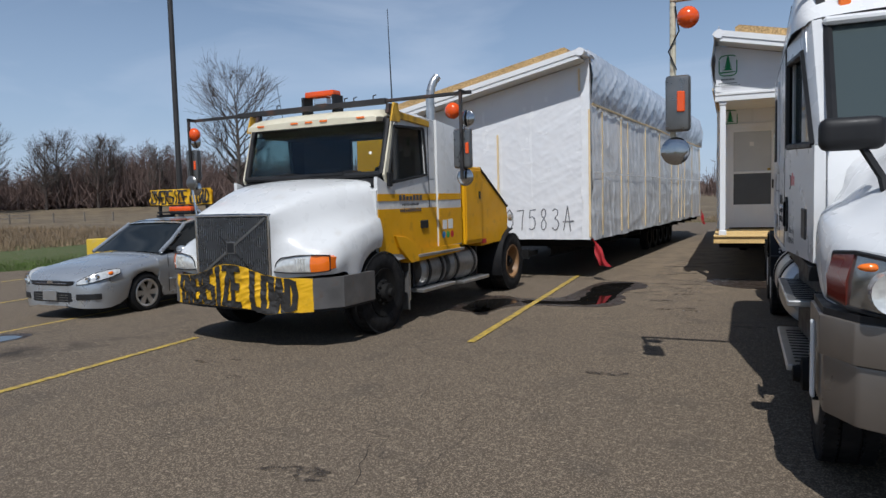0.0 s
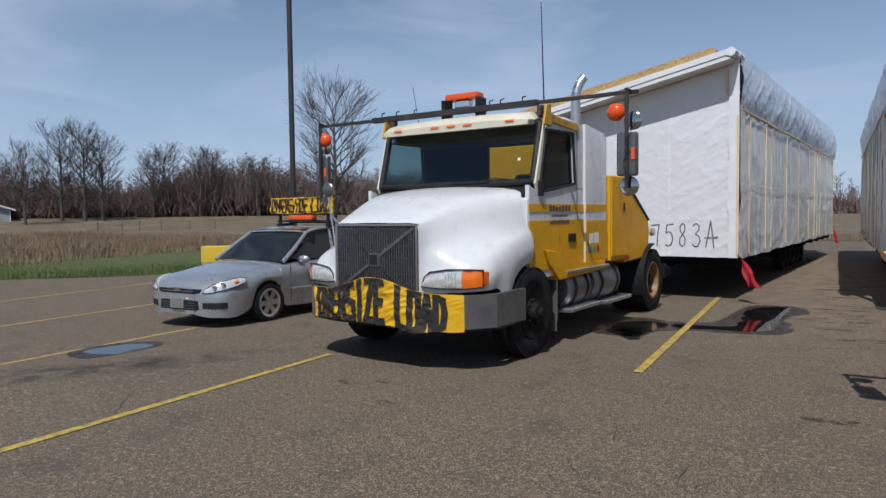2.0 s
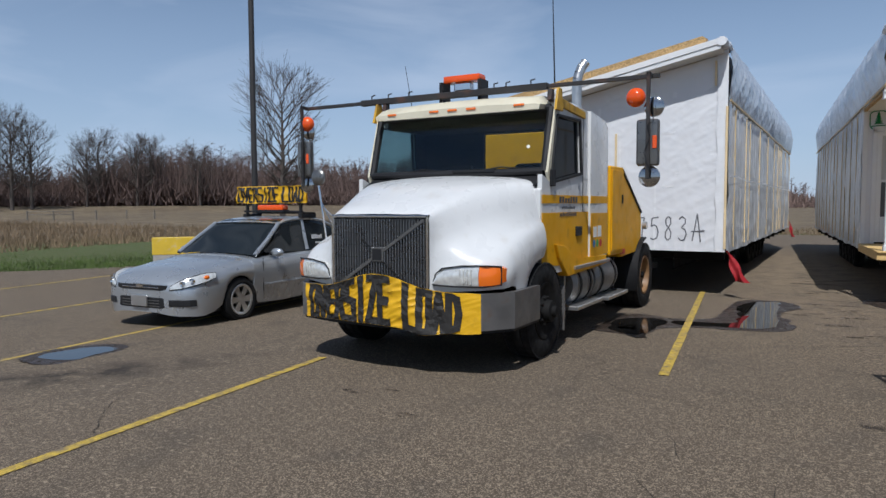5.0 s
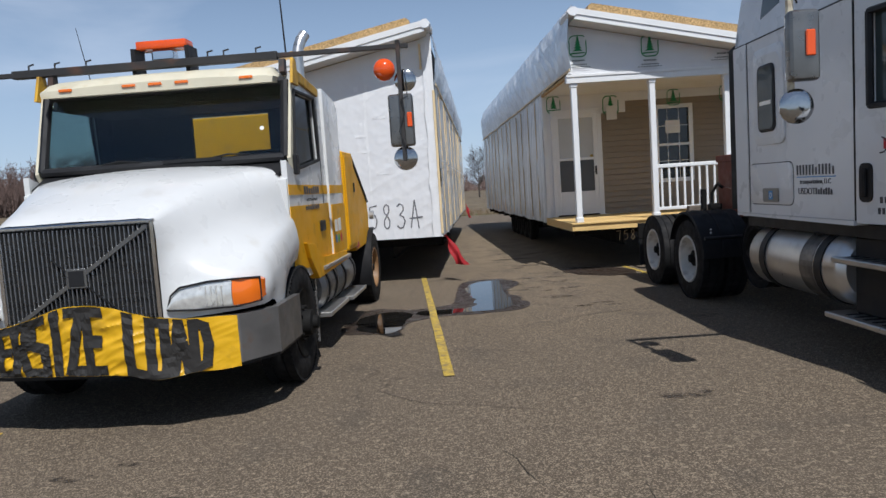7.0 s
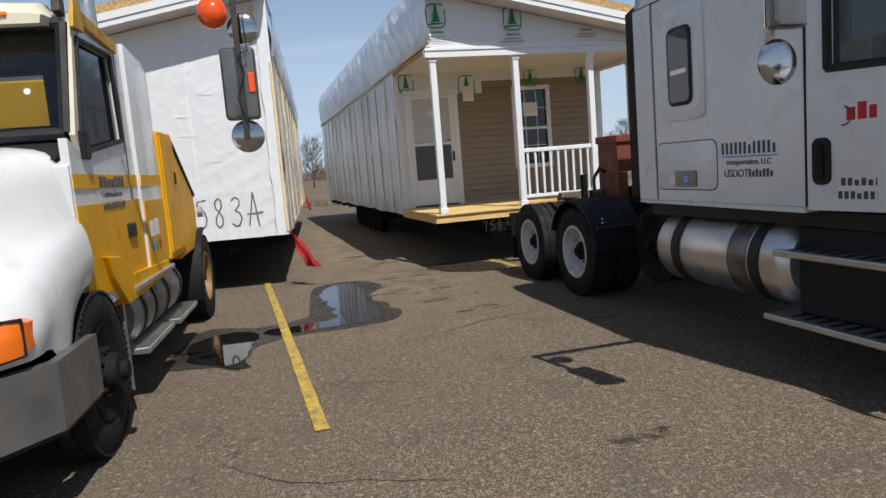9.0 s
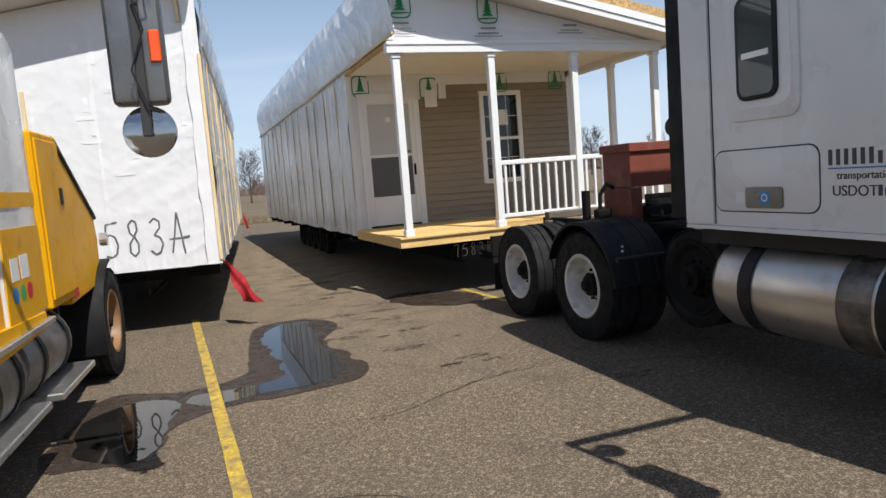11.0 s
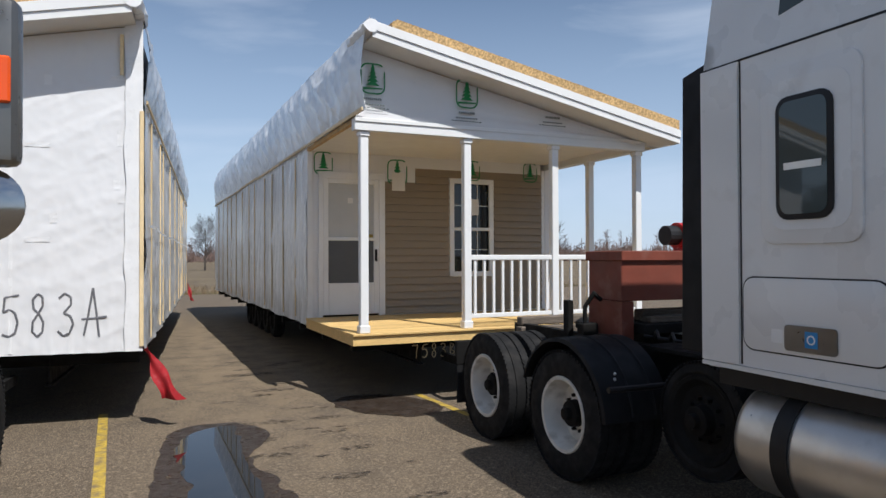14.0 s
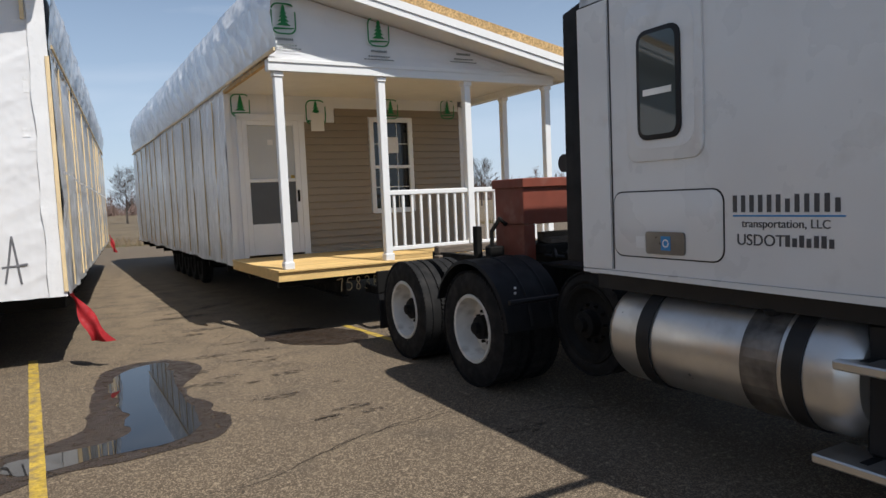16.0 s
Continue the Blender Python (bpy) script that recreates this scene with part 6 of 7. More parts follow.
part("inspection_sticker", T((0.90, 1.578, 2.235), (0.90, 1.574, 2.236), 0.02, n=14), M["paper"], ws)
part("wiper_park", B(0.02, 0.55, 1.45, 1.49, 1.97, 2.0), M["plastic"], ws)
for x0, x1, z0, z1 in ((-1.10, 1.10, 0.9, 1.95), (-1.10, 1.10, 2.52, 2.68), (-1.12, -0.22, 1.95, 2.52), (0.62, 1.12, 1.95, 2.52)):
    part("rear_wall", B(x0, x1, 2.74, 2.80, z0, z1), M["seat"], t1)
part("dashboard", B(-1.1, 1.1, 1.64, 1.98, 1.62, 1.95, 0.03), M["seat"], t1, "dark dashboard")
part("cab_floor", B(-1.11, 1.11, 1.3, 2.78, 0.86, 0.95), M["seat"], t1)
part("headliner", B(-1.11, 1.11, 1.84, 2.74, 2.55, 2.64), M["seat"], t1)
for x in (-0.55, 0.55):
    st = part("seat", B(x - 0.26, x + 0.26, 2.15, 2.65, 1.30, 1.45, 0.05, 2), M["seat"], t1, "dark cloth seat")
    part("backrest", B(x - 0.25, x + 0.25, 2.55, 2.68, 1.45, 2.12, 0.05, 2), M["seat"], st)
bm = bmesh.new()
loft(bm, [[(0.55 + (0.22 + 0.015 * math.cos(v)) * math.cos(u), 2.06 + 0.10 * math.sin(u) + 0.0, 1.76 + (0.20 + 0.015 * math.cos(v)) * math.sin(u) + 0.015 * math.sin(v)) for v in (0, 1.57, 3.14, 4.71)] for u in [2 * math.pi * k / 24 for k in range(25)]], caps=False)
part("steering_wheel", bm, M["plastic"], t1, "black steering wheel")
part("headboard", B(-0.72, 0.72, 3.62, 3.80, 1.0, 2.62, 0.02), YELLOW, t1, "yellow headboard behind the cab")
# chassis, deck
mirrored(lambda s: part("frame_rail", B(s * 0.38, s * 0.46, 0.3, 6.4, 0.62, 0.86), M["steel_black"], t1, "black frame rail"))
part("engine_block", B(-0.36, 0.36, 0.5, 3.4, 0.45, 1.1, 0.05), M["steel_black"], t1)
part("front_axle", B(-1.0, 1.0, 1.27, 1.39, 0.42, 0.54, 0.02), M["steel_black"], t1)
part("rear_axle", T((-1.0, 5.56, 0.5), (1.0, 5.56, 0.5), 0.12, n=14), M["steel_black"], t1)
part("deck_plate", B(-0.75, 0.75, 3.8, 6.0, 0.87, 0.93), M["steel_black"], t1)
part("hitch_arm", B(-0.12, 0.12, 5.8, 7.0, 0.50, 0.68), M["steel_black"], t1)
part("work_lamp", T((1.19, 5.47, 1.28), (1.25, 5.47, 1.28), 0.06, n=12), M["alu"], t1)
# exhaust stack with a curved tip
ex = part("exhaust_stack", T((0.85, 3.30, 0.9), (0.85, 3.30, 3.16), 0.065, n=16), M["alu"], t1, "chrome exhaust stack", True)
bm = bmesh.new()
pts = [(0.85, 3.30, 3.14), (0.852, 3.31, 3.22), (0.865, 3.33, 3.30), (0.89, 3.36, 3.38), (0.93, 3.40, 3.45)]
for a, b in zip(pts, pts[1:]):
    tube(bm, a, b, 0.062, 0.062, 14, False)
part("exhaust_tip", bm, M["alu"], ex, "", True)
# mirror bar
mb = part("mirror_bar", B(-1.45, 1.05, 1.72, 1.80, 2.86, 2.93, 0.004), M["bar_black"], t1, "long black steel bar across the roof")
part("bar_end", B(1.0, 2.24, 1.735, 1.785, 2.875, 2.915, 0.003), M["bar_black"], mb)
part("bar_end", B(-2.38, -1.4, 1.735, 1.785, 2.875, 2.915, 0.003), M["bar_black"], mb)
for x in (-1.3, -1.05, -0.75, 0.4, 0.55, 0.85):
    part("clip", pipe([(x, 1.76, 2.93), (x, 1.76, 2.975), (x + 0.05, 1.76, 2.985)], 0.008, 5), M["bar_black"], mb)


def mirror_arm(s):
    x = 2.20 * s + (-0.04 if s > 0 else -0.14)
    a = part("mirror_arm", B(x - 0.018, x + 0.018, 1.615, 1.65, 1.86, 2.92, 0.003), M["bar_black"], mb)
    part("arm_foot", B(x - 0.018, x + 0.018, 1.615, 1.78, 2.875, 2.915), M["bar_black"], mb)
    part("cable", pipe([(x + 0.05, 1.60, 2.62), (x + 0.06, 1.60, 2.42), (x + 0.0, 1.60, 2.40), (x + 0.03, 1.60, 2.28), (x - 0.03, 1.60, 2.12), (x + 0.02, 1.60, 1.97), (x + 0.06, 1.61, 1.95)], 0.004, 5), M["plastic"], mb)
    part("ball_lamp", ball(bmesh.new(), (x - 0.14 * s if s > 0 else x + 0.03, 1.70, 2.685), 0.10, 1, 0.85, 1), M["red_lens"], mb, "round orange marker lamp", True)
    hd = part("mirror_head", B(x - 0.125, x + 0.10, 1.655, 1.745, 1.99, 2.46, 0.035, 3), M["mirror_back"], a, "tall steel mirror shell", True)
    part("mirror_glass", B(x - 0.11, x + 0.085, 1.747, 1.752, 2.01, 2.44), M["mirror"], hd)
    part("marker", B(x + 0.04, x + 0.085, 1.642, 1.658, 2.16, 2.29, 0.006), M["red_lens"], hd, "amber side marker")
    for z, rr, dx in ((2.58, 0.10, 0.04), (1.885, 0.108, 0.0)):
        part("round_mirror", turn([(1.690, 0.0), (1.692, rr * 0.35), (1.700, rr * 0.8), (1.712, rr), (1.722, rr), (1.722, 0)], (x + dx, 0, z), "y", 26), M["dim_mirror"], a, "round convex mirror", True)


mirrored(mirror_arm)
bc = part("beacon", B(-0.29, 0.19, 1.80, 1.98, 3.05, 3.13, 0.02, 2), M["red_lens"], t1, "amber roof beacon bar", True)
part("beacon_base", B(-0.16, 0.05, 1.82, 1.96, 2.94, 3.05, 0.02), M["chrome"], bc)
for x in (-0.31, 0.20):
    part("beacon_bracket", B(x - 0.02, x + 0.02, 1.78, 1.98, 2.80, 3.06), M["plastic"], bc)
part("antenna", T((1.12, 1.78, 2.9), (1.08, 1.80, 4.05), 0.009, 0.004, 6), M["plastic"], t1, "thin whip antenna")
part("antenna", T((-0.85, 2.0, 2.8), (-0.95, 2.0, 3.35), 0.005, 0.003, 5), M["plastic"], t1, "thin whip antenna")
hm = part("hood_mirror", turn([(0.575, 0.0), (0.580, 0.05), (0.592, 0.082), (0.605, 0.092), (0.620, 0.092), (0.622, 0.0)], (-1.22, 0, 1.92), "y", 24), M["mirror_back"], t1, "round convex hood mirror on a tripod", True)
for a, b, r in (((-1.22, 0.61, 1.85), (-1.10, 0.60, 1.16), 0.011), ((-1.20, 0.62, 1.66), (-0.98, 0.66, 1.25), 0.009), ((-1.20, 0.62, 1.62), (-1.04, 0.86, 1.32), 0.009)):
    part("tripod_leg", T(a, b, r, n=6), M["chrome"], hm)

# ---------- the sleeper tractor ----------
t2 = thing("sleeper_truck", "white sleeper-cab tractor with aluminium tanks and black rear fenders", "truck", pose(2.158, 3.498, 0, 0, 0, 2.0))
FW = M["fleet_white"]
# bonnet
R2 = [
    (0.02, [(0.45, 1.02), (0.50, 1.15), (0.55, 1.30), (0.50, 1.42), (0.48, 1.50), (0.30, 1.56), (0, 1.58)]),
    (0.22, [(0.85, 1.03), (0.92, 1.15), (0.90, 1.30), (0.78, 1.41), (0.60, 1.55), (0.34, 1.66), (0, 1.69)]),
    (0.50, [(1.06, 1.03), (1.09, 1.16), (1.05, 1.36), (0.90, 1.45), (0.68, 1.61), (0.38, 1.75), (0, 1.78)]),
    (0.80, [(1.12, 1.04), (1.14, 1.20), (1.11, 1.43), (0.97, 1.50), (0.76, 1.66), (0.42, 1.82), (0, 1.85)]),
    (1.25, [(1.14, 1.15), (1.155, 1.30), (1.13, 1.48), (1.02, 1.55), (0.86, 1.70), (0.48, 1.89), (0, 1.92)]),
    (1.70, [(1.14, 1.02), (1.155, 1.22), (1.14, 1.49), (1.06, 1.59), (0.96, 1.75), (0.55, 1.95), (0, 1.98)]),
    (1.90, [(1.15, 0.92), (1.17, 1.22), (1.15, 1.50), (1.09, 1.65), (1.02, 1.82), (0.60, 2.00), (0, 2.03)]),
]
mirrored(lambda s: part("cowl_side", S([(1.84, 1.0), (2.02, 1.0), (2.06, 1.97), (1.90, 1.93), (1.84, 1.6)], "x", s * 0.98, s * 1.215, 0.02), FW, t2, "", True))
part("bonnet", loft(bmesh.new(), fine([half_ring([(x * (1.075 - 0.155 * max(0, y - 1.1) / 0.8), y, z) for x, z in p]) for y, p in R2]), closed=False), FW, t2, "white rounded bonnet", True)
part("bonnet_liner", B(-0.95, 0.95, 0.25, 1.8, 0.5, 1.05), M["plastic"], t2)
g2 = part("grille", B(-0.5, 0.5, -0.02, 0.05, 0.92, 1.56, 0.03), M["plastic"], t2, "black slatted grille")
for k in range(7):
    part("slat", B(-0.47, 0.47, -0.04, -0.02, 0.97 + 0.085 * k, 1.01 + 0.085 * k, 0.004), M["chrome"], g2)
ob2 = [(-1.22, 0.95), (-1.22, 0.45), (-1.10, 0.22), (-0.85, 0.06), (-0.4, -0.08), (0, -0.11), (0.4, -0.08), (0.85, 0.06), (1.10, 0.22), (1.22, 0.45), (1.22, 0.95), (1.0, 0.95), (0.9, 0.4), (0, 0.1), (-0.9, 0.4), (-1.0, 0.95)]
ob2 = [(x * 1.03, y) for x, y in ob2]
part("bumper", S(ob2, "z", 0.80, 1.0, 0.01), M["chrome_bumper"], t2, "tall grey-brown bumper", True)
part("bumper_lower", S([(p[0] * 0.985, p[1] + 0.012) for p in ob2], "z", 0.50, 0.797, 0.02), M["chrome_bumper"], t2, "", True)
part("bumper_trim", S([(p[0] * 0.985, p[1] + 0.01) for p in ob2], "z", 1.0, 1.035), M["plastic"], t2)
mirrored(lambda s: part("arch_flap", B(s * 1.255, s * 1.275, 0.64, 0.72, 0.52, 0.93, 0.006), M["trimwhite"], t2))


def lamp2(s):
    """One wrap-round headlight: dark housing, amber upper lens, two chrome bowls, clear rim."""
    lo = [(x * 1.12, y, z) for x, y, z in ((0.61, 0.00, 1.04), (0.77, 0.065, 1.04), (0.93, 0.185, 1.045), (1.03, 0.32, 1.06), (1.085, 0.46, 1.09))]
    hi = [(x * 1.12, y, z) for x, y, z in ((0.64, 0.00, 1.16), (0.79, 0.06, 1.25), (0.92, 0.175, 1.305), (1.00, 0.32, 1.32), (1.065, 0.46, 1.31))]
    rg = []
    for p, q in zip(lo, hi):
        m = [(p[0] + q[0]) / 2 + 0.012, (p[1] + q[1]) / 2 - 0.022, (p[2] + q[2]) / 2]
        rg.append([(s * p[0], p[1] - 0.012, p[2]), (s * m[0], m[1], m[2]), (s * q[0], q[1] - 0.012, q[2]), (s * (q[0] - 0.1), q[1] + 0.16, q[2] + 0.02), (s * (p[0] - 0.1), p[1] + 0.1, p[2])])
    hl = part("headlight", loft(bmesh.new(), rg), M["lamp_bowl"], t2, "large wrap-round headlight", True)
    part("bezel", pipe([(s * x, y - 0.014, z) for x, y, z in lo + hi[::-1] + lo[:1]], 0.012, 6), M["plastic"], hl)
    part("side_reflector", loft(bmesh.new(), [[(s * (a[0] + 0.006), a[1] - 0.018, a[2]), (s * (a[0] + b[0] + 0.05) / 2, (a[1] + b[1]) / 2 - 0.03, (a[2] + b[2]) / 2), (s * (b[0] + 0.006), b[1] - 0.018, b[2]), (s * (b[0] - 0.05), b[1] + 0.05, b[2])] for a, b in ((lo[3], hi[3]), (lo[4], hi[4]))]), M["red_dark"], hl, "dark red side reflector", True)
    part("indicator", ball(bmesh.new(), (s * 1.075, 0.20, 1.262), 0.04, 1.3, 0.6, 0.5), M["amber"], hl, "amber lens", True)
    for x, y, z, r in ((0.985, 0.11, 1.155, 0.10), (0.825, 0.01, 1.13, 0.08)):
        part("reflector", turn([(0.0, 0.0), (-0.001, r * 0.4), (-0.008, r * 0.8), (-0.016, r), (0.07, r * 1.05)], (s * x, y, z), "y", 26), M["lens"], hl, "round chrome reflector", True)
        part("lit_bulb", turn([(-0.006, 0.0), (-0.003, r * 0.2), (0.0, r * 0.30)], (s * x, y, z), "y", 18), M["lit"], hl, "lit running lamp", True)


mirrored(lamp2)


def lean(bm):
    for v in bm.verts:
        v.co.x -= math.copysign(0.163 * (v.co.z - 2.815), v.co.x)
    return bm


def side2(s):
    """One flank: door, sleeper wall, tank, steps, rear wheels. s=-1 is the driver's side."""
    X = lambda v: s * v
    # door skin, window opening
    lo = part("door", S([(1.88, 1.12), (3.14, 1.12), (3.14, 1.98), (2.72, 1.98), (1.88, 1.92)], "x", X(1.22), X(1.29)), FW, t2, "white cab door")
    part("door_header", S([(2.28, 2.62), (3.14, 2.66), (3.14, 2.81), (2.35, 2.81)], "x", X(1.20), X(1.285)), FW, lo)
    part("door_post", S([(2.98, 1.98), (3.14, 1.98), (3.14, 2.67), (2.98, 2.66)], "x", X(1.20), X(1.287)), FW, lo)
    part("pillar", loft(bmesh.new(), [[(X(a), b + dy, zz) for a, b in ((1.19, 1.83), (1.25, 1.86), (1.28, 1.94), (1.29, 2.02), (1.25, 2.02), (1.20, 1.95))] for dy, zz in ((0, 1.93), (0.44, 2.84))]), FW, t2, "", True)
    w = part("side_window", S([(1.99, 1.94), (2.99, 1.98), (2.99, 2.66), (2.38, 2.63)], "x", X(1.245), X(1.252)), M["tint"], lo, "dark tinted door window")
    for a, b in (((1.98, 1.93), (2.99, 1.98)), ((2.99, 1.98), (2.99, 2.65)), ((2.99, 2.65), (2.38, 2.63)), ((2.38, 2.63), (1.98, 1.93))):
        part("window_seal", T((X(1.288), *a), (X(1.288), *b), 0.026, n=6), M["plastic"], w)
    part("door_gap", B(X(1.285), X(1.2925), 3.145, 3.157, 1.14, 2.80), M["plastic"], lo)
    hd = part("door_handle", S([(c[0] + 3.03, c[1] + 1.425) for c in rounded(0.13, 0.29, 0.05)], "x", X(1.288), X(1.302)), M["plastic"], lo, "black door handle")
    part("grip", B(X(1.302), X(1.318), 3.01, 3.05, 1.32, 1.53, 0.006), M["tar"], hd)
    # sleeper wall with a raised window panel and a hatch
    sl = part("sleeper_wall", S([(3.16, 1.14), (5.13, 1.14), (5.13, 2.81), (3.16, 2.81)], "x", X(1.21), X(1.29)), FW, t2, "white sleeper wall")
    part("skirt_trim", S([(3.16, 1.10), (5.13, 1.115), (5.13, 1.138), (3.16, 1.138)], "x", X(1.19), X(1.30)), FW, sl)
    part("panel_seam", B(X(1.288), X(1.2925), 4.842, 4.852, 1.15, 2.80), M["plastic"], sl)
    part("roof_seam", B(X(1.285), X(1.2925), 3.16, 5.13, 2.80, 2.812), M["plastic"], sl)
    pn = part("window_panel", S([(c[0] + 4.42, c[1] + 2.245) for c in rounded(0.56, 0.90, 0.08)], "x", X(1.288), X(1.306), 0.008), FW, sl, "", True)
    part("panel_well", S([(c[0] + 4.42, c[1] + 2.245) for c in rounded(0.46, 0.76, 0.10)], "x", X(1.305), X(1.3085), 0.001), FW, pn)
    wn = part("bunk_window", S([(c[0] + 4.435, c[1] + 2.225) for c in rounded(0.32, 0.62, 0.07)], "x", X(1.307), X(1.322), 0.006), M["plastic"], sl, "small dark bunk window", True)
    part("pane", S([(c[0] + 4.435, c[1] + 2.225) for c in rounded(0.265, 0.565, 0.05)], "x", X(1.321), X(1.325)), M["tint"], wn)
    part("blind_bar", B(X(1.3255), X(1.328), 4.33, 4.54, 2.165, 2.20), M["alu"], wn, "pale bar behind the pane")
    part("hatch_gap", S([(c[0] + 4.43, c[1] + 1.43) for c in rounded(0.816, 0.396, 0.07)], "x", X(1.288), X(1.2915)), M["plastic"], sl)
    ht = part("hatch", S([(c[0] + 4.43, c[1] + 1.43) for c in rounded(0.80, 0.38, 0.065)], "x", X(1.29), X(1.296), 0.002), FW, sl, "rounded luggage hatch", True)
    bd = part("hatch_latch", S([(c[0] + 4.42, c[1] + 1.325) for c in rounded(0.29, 0.13, 0.02)], "x", X(1.296), X(1.306), 0.002), M["mirror_back"], ht, "grey latch plate")
    part("latch_sticker", B(X(1.306), X(1.308), 4.375, 4.445, 1.285, 1.365), M["logo_blue"], bd, "blue and white sticker")
    part("latch_ring", turn([(X(1.3075), 0.016), (X(1.3085), 0.016), (X(1.3085), 0.024), (X(1.3075), 0.024)], (0, 4.41, 1.325), "x", 14), M["trimwhite"], bd)
    part("hatch_tag", B(X(1.296), X(1.2975), 4.58, 4.65, 1.29, 1.36), M["trimwhite"], ht)
    f = "x-" if s < 0 else "x+"
    ya = 3.97 if s < 0 else 3.39
    bars(sl, X(1.2915), ya, 1.50, 0.58, 0.085, 12, f, M["decal_grey"], 0.5, 0.0015, 5)
    part("decal_line", B(X(1.2915), X(1.293), 3.39, 3.97, 1.478, 1.486), M["logo_blue"], sl)
    turned = Matrix.Rotation(radians(-90 * 1 if s < 0 else 90), 4, "Z") @ Euler((radians(90), 0, 0)).to_matrix().to_4x4()
    letters("lettering", "transportation, LLC", 0.0575, M["decal_grey"], sl, Matrix.Translation((X(1.2915), ya - (0.05 if s < 0 else -0.05), 1.425)) @ turned)
    letters("lettering", "USDOT", 0.08, M["decal_grey"], sl, Matrix.Translation((X(1.2915), ya - (0.02 if s < 0 else -0.02), 1.335)) @ turned)
    bars(sl, X(1.2915), ya - (0.29 if s < 0 else -0.29), 1.335, 0.25, 0.056, 7, f, M["decal_grey"], 0.35, 0.0015, 7)
    yb = 2.86 if s < 0 else 2.40
    bars(lo, X(1.2915), yb, 1.66, 0.36, 0.10, 5, f, M["logo_red"], 0.2, 0.0015, 8)
    part("decal", pipe([(X(1.291), 2.885 + 0.06 * math.cos(radians(a)), 1.69 + 0.055 * math.sin(radians(a))) for a in range(100 if s < 0 else -80, 300 if s < 0 else 81, 20)], 0.006, 5), M["decal_grey"], lo, "dark curved decal")
    bars(lo, X(1.2915), 2.90 if s < 0 else 2.4, 1.275, 0.40, 0.046, 9, f, M["decal_grey"], 0.35, 0.0015, 9)
    bars(lo, X(1.2915), 2.92 if s < 0 else 2.4, 1.195, 0.46, 0.046, 11, f, M["decal_grey"], 0.35, 0.0015, 10)
    # side extender with a black rubber edge
    part("side_extender", S([(4.86, 1.145), (5.13, 1.145), (5.13, 2.80), (4.86, 2.80)], "x", X(1.293), X(1.299)), FW, t2, "white side extender")
    part("extender_edge", S([(5.13, 1.17), (5.33, 1.17), (5.31, 2.82), (5.13, 2.86)], "x", X(1.22), X(1.27), 0.01), M["tar"], t2, "black rubber extender edge")
    # raised roof
    part("roof_window", lean(S([(4.28, 3.05), (4.62, 2.98), (4.62, 3.5), (4.40, 3.45)], "x", X(1.255), X(1.290), 0.002)), M["tint"], t2, "dark roof window")
    # tank
    tk = part("fuel_tank", turn([(3.36, 0.0), (3.362, 0.24), (3.40, 0.29), (3.45, 0.31), (4.86, 0.31), (4.91, 0.29), (4.95, 0.24), (4.952, 0.0)], (X(1.0), 0, 0.72), "y", 40), M["alu"], t2, "large dull aluminium fuel tank", True)
    for y in (4.60, 3.64):
        part("tank_strap", turn([(y - 0.05, 0.311), (y - 0.05, 0.322), (y + 0.05, 0.322), (y + 0.05, 0.311)], (X(1.0), 0, 0.72), "y", 40), M["plastic"], tk, "black strap", True)
    part("fuel_spill", turn([(3.72, 0.3115), (3.72, 0.3125), (3.93, 0.3125), (3.93, 0.3115)], (X(1.0), 0, 0.72), "y", 40), paint("fuel_stain", (0.16, 0.15, 0.14), 0.45, 0.7, vary=0.6, scale=7), tk, "dark fuel stain")
    part("fuel_cap", T((X(1.14), 3.84, 0.99), (X(1.17), 3.84, 1.03), 0.055, n=14), M["plastic"], tk)
    for z, y0, y1 in ((0.82, 2.0, 3.44), (0.36, 2.0, 3.54)):
        p = part("step", B(X(1.05), X(1.32), y0, y1, z - 0.025, z + 0.02, 0.008), M["alu"], t2, "perforated aluminium step")
        for k in range(12):
            part("tread_hole", B(X(1.10), X(1.26), y0 + 0.1 + k * 0.11, y0 + 0.14 + k * 0.11, z + 0.0195, z + 0.0225), M["plastic"], p)
    part("battery_box", B(X(0.62), X(1.16), 2.05, 3.38, 0.38, 1.0, 0.02), M["plastic"], t2, "black battery box")
    # wheels
    wheel(t2, X(1.06), 1.25, 0.50, 0.29, s, M["alu"], dish=0.02)
    for y in (6.65, 8.0):
        wheel(t2, X(1.15), y, 0.50, 0.27, s, M["rim_white"], dish=0.17)
        wheel(t2, X(0.84), y, 0.50, 0.27, s, M["rim_white"], dish=0.17)
    rr = []
    for a in range(5, 160, 7):
        c, d = math.cos(radians(a)), math.sin(radians(a))
        rr.append([(X(0.72), 6.65 - 0.60 * c, 0.50 + 0.60 * d), (X(1.30), 6.65 - 0.60 * c, 0.50 + 0.60 * d), (X(1.31), 6.65 - 0.57 * c, 0.50 + 0.57 * d), (X(1.30), 6.65 - 0.575 * c, 0.50 + 0.575 * d), (X(0.72), 6.65 - 0.575 * c, 0.50 + 0.575 * d)])
    fd = part("rear_fender", loft(bmesh.new(), rr), M["tar"], t2, "black plastic half fender", True)
    for xx in (0.86, 1.06):
        part("fender_rib", pipe([(X(xx), 6.65 - 0.60 * math.cos(radians(a)), 0.50 + 0.60 * math.sin(radians(a))) for a in range(8, 158, 10)], 0.012, 6), M["tar"], fd)
    for zz in (0.66, 0.70):
        part("fender_bolt", ball(bmesh.new(), (X(1.2), 6.08, zz + 0.2), 0.012, n=8), M["alu"], fd)
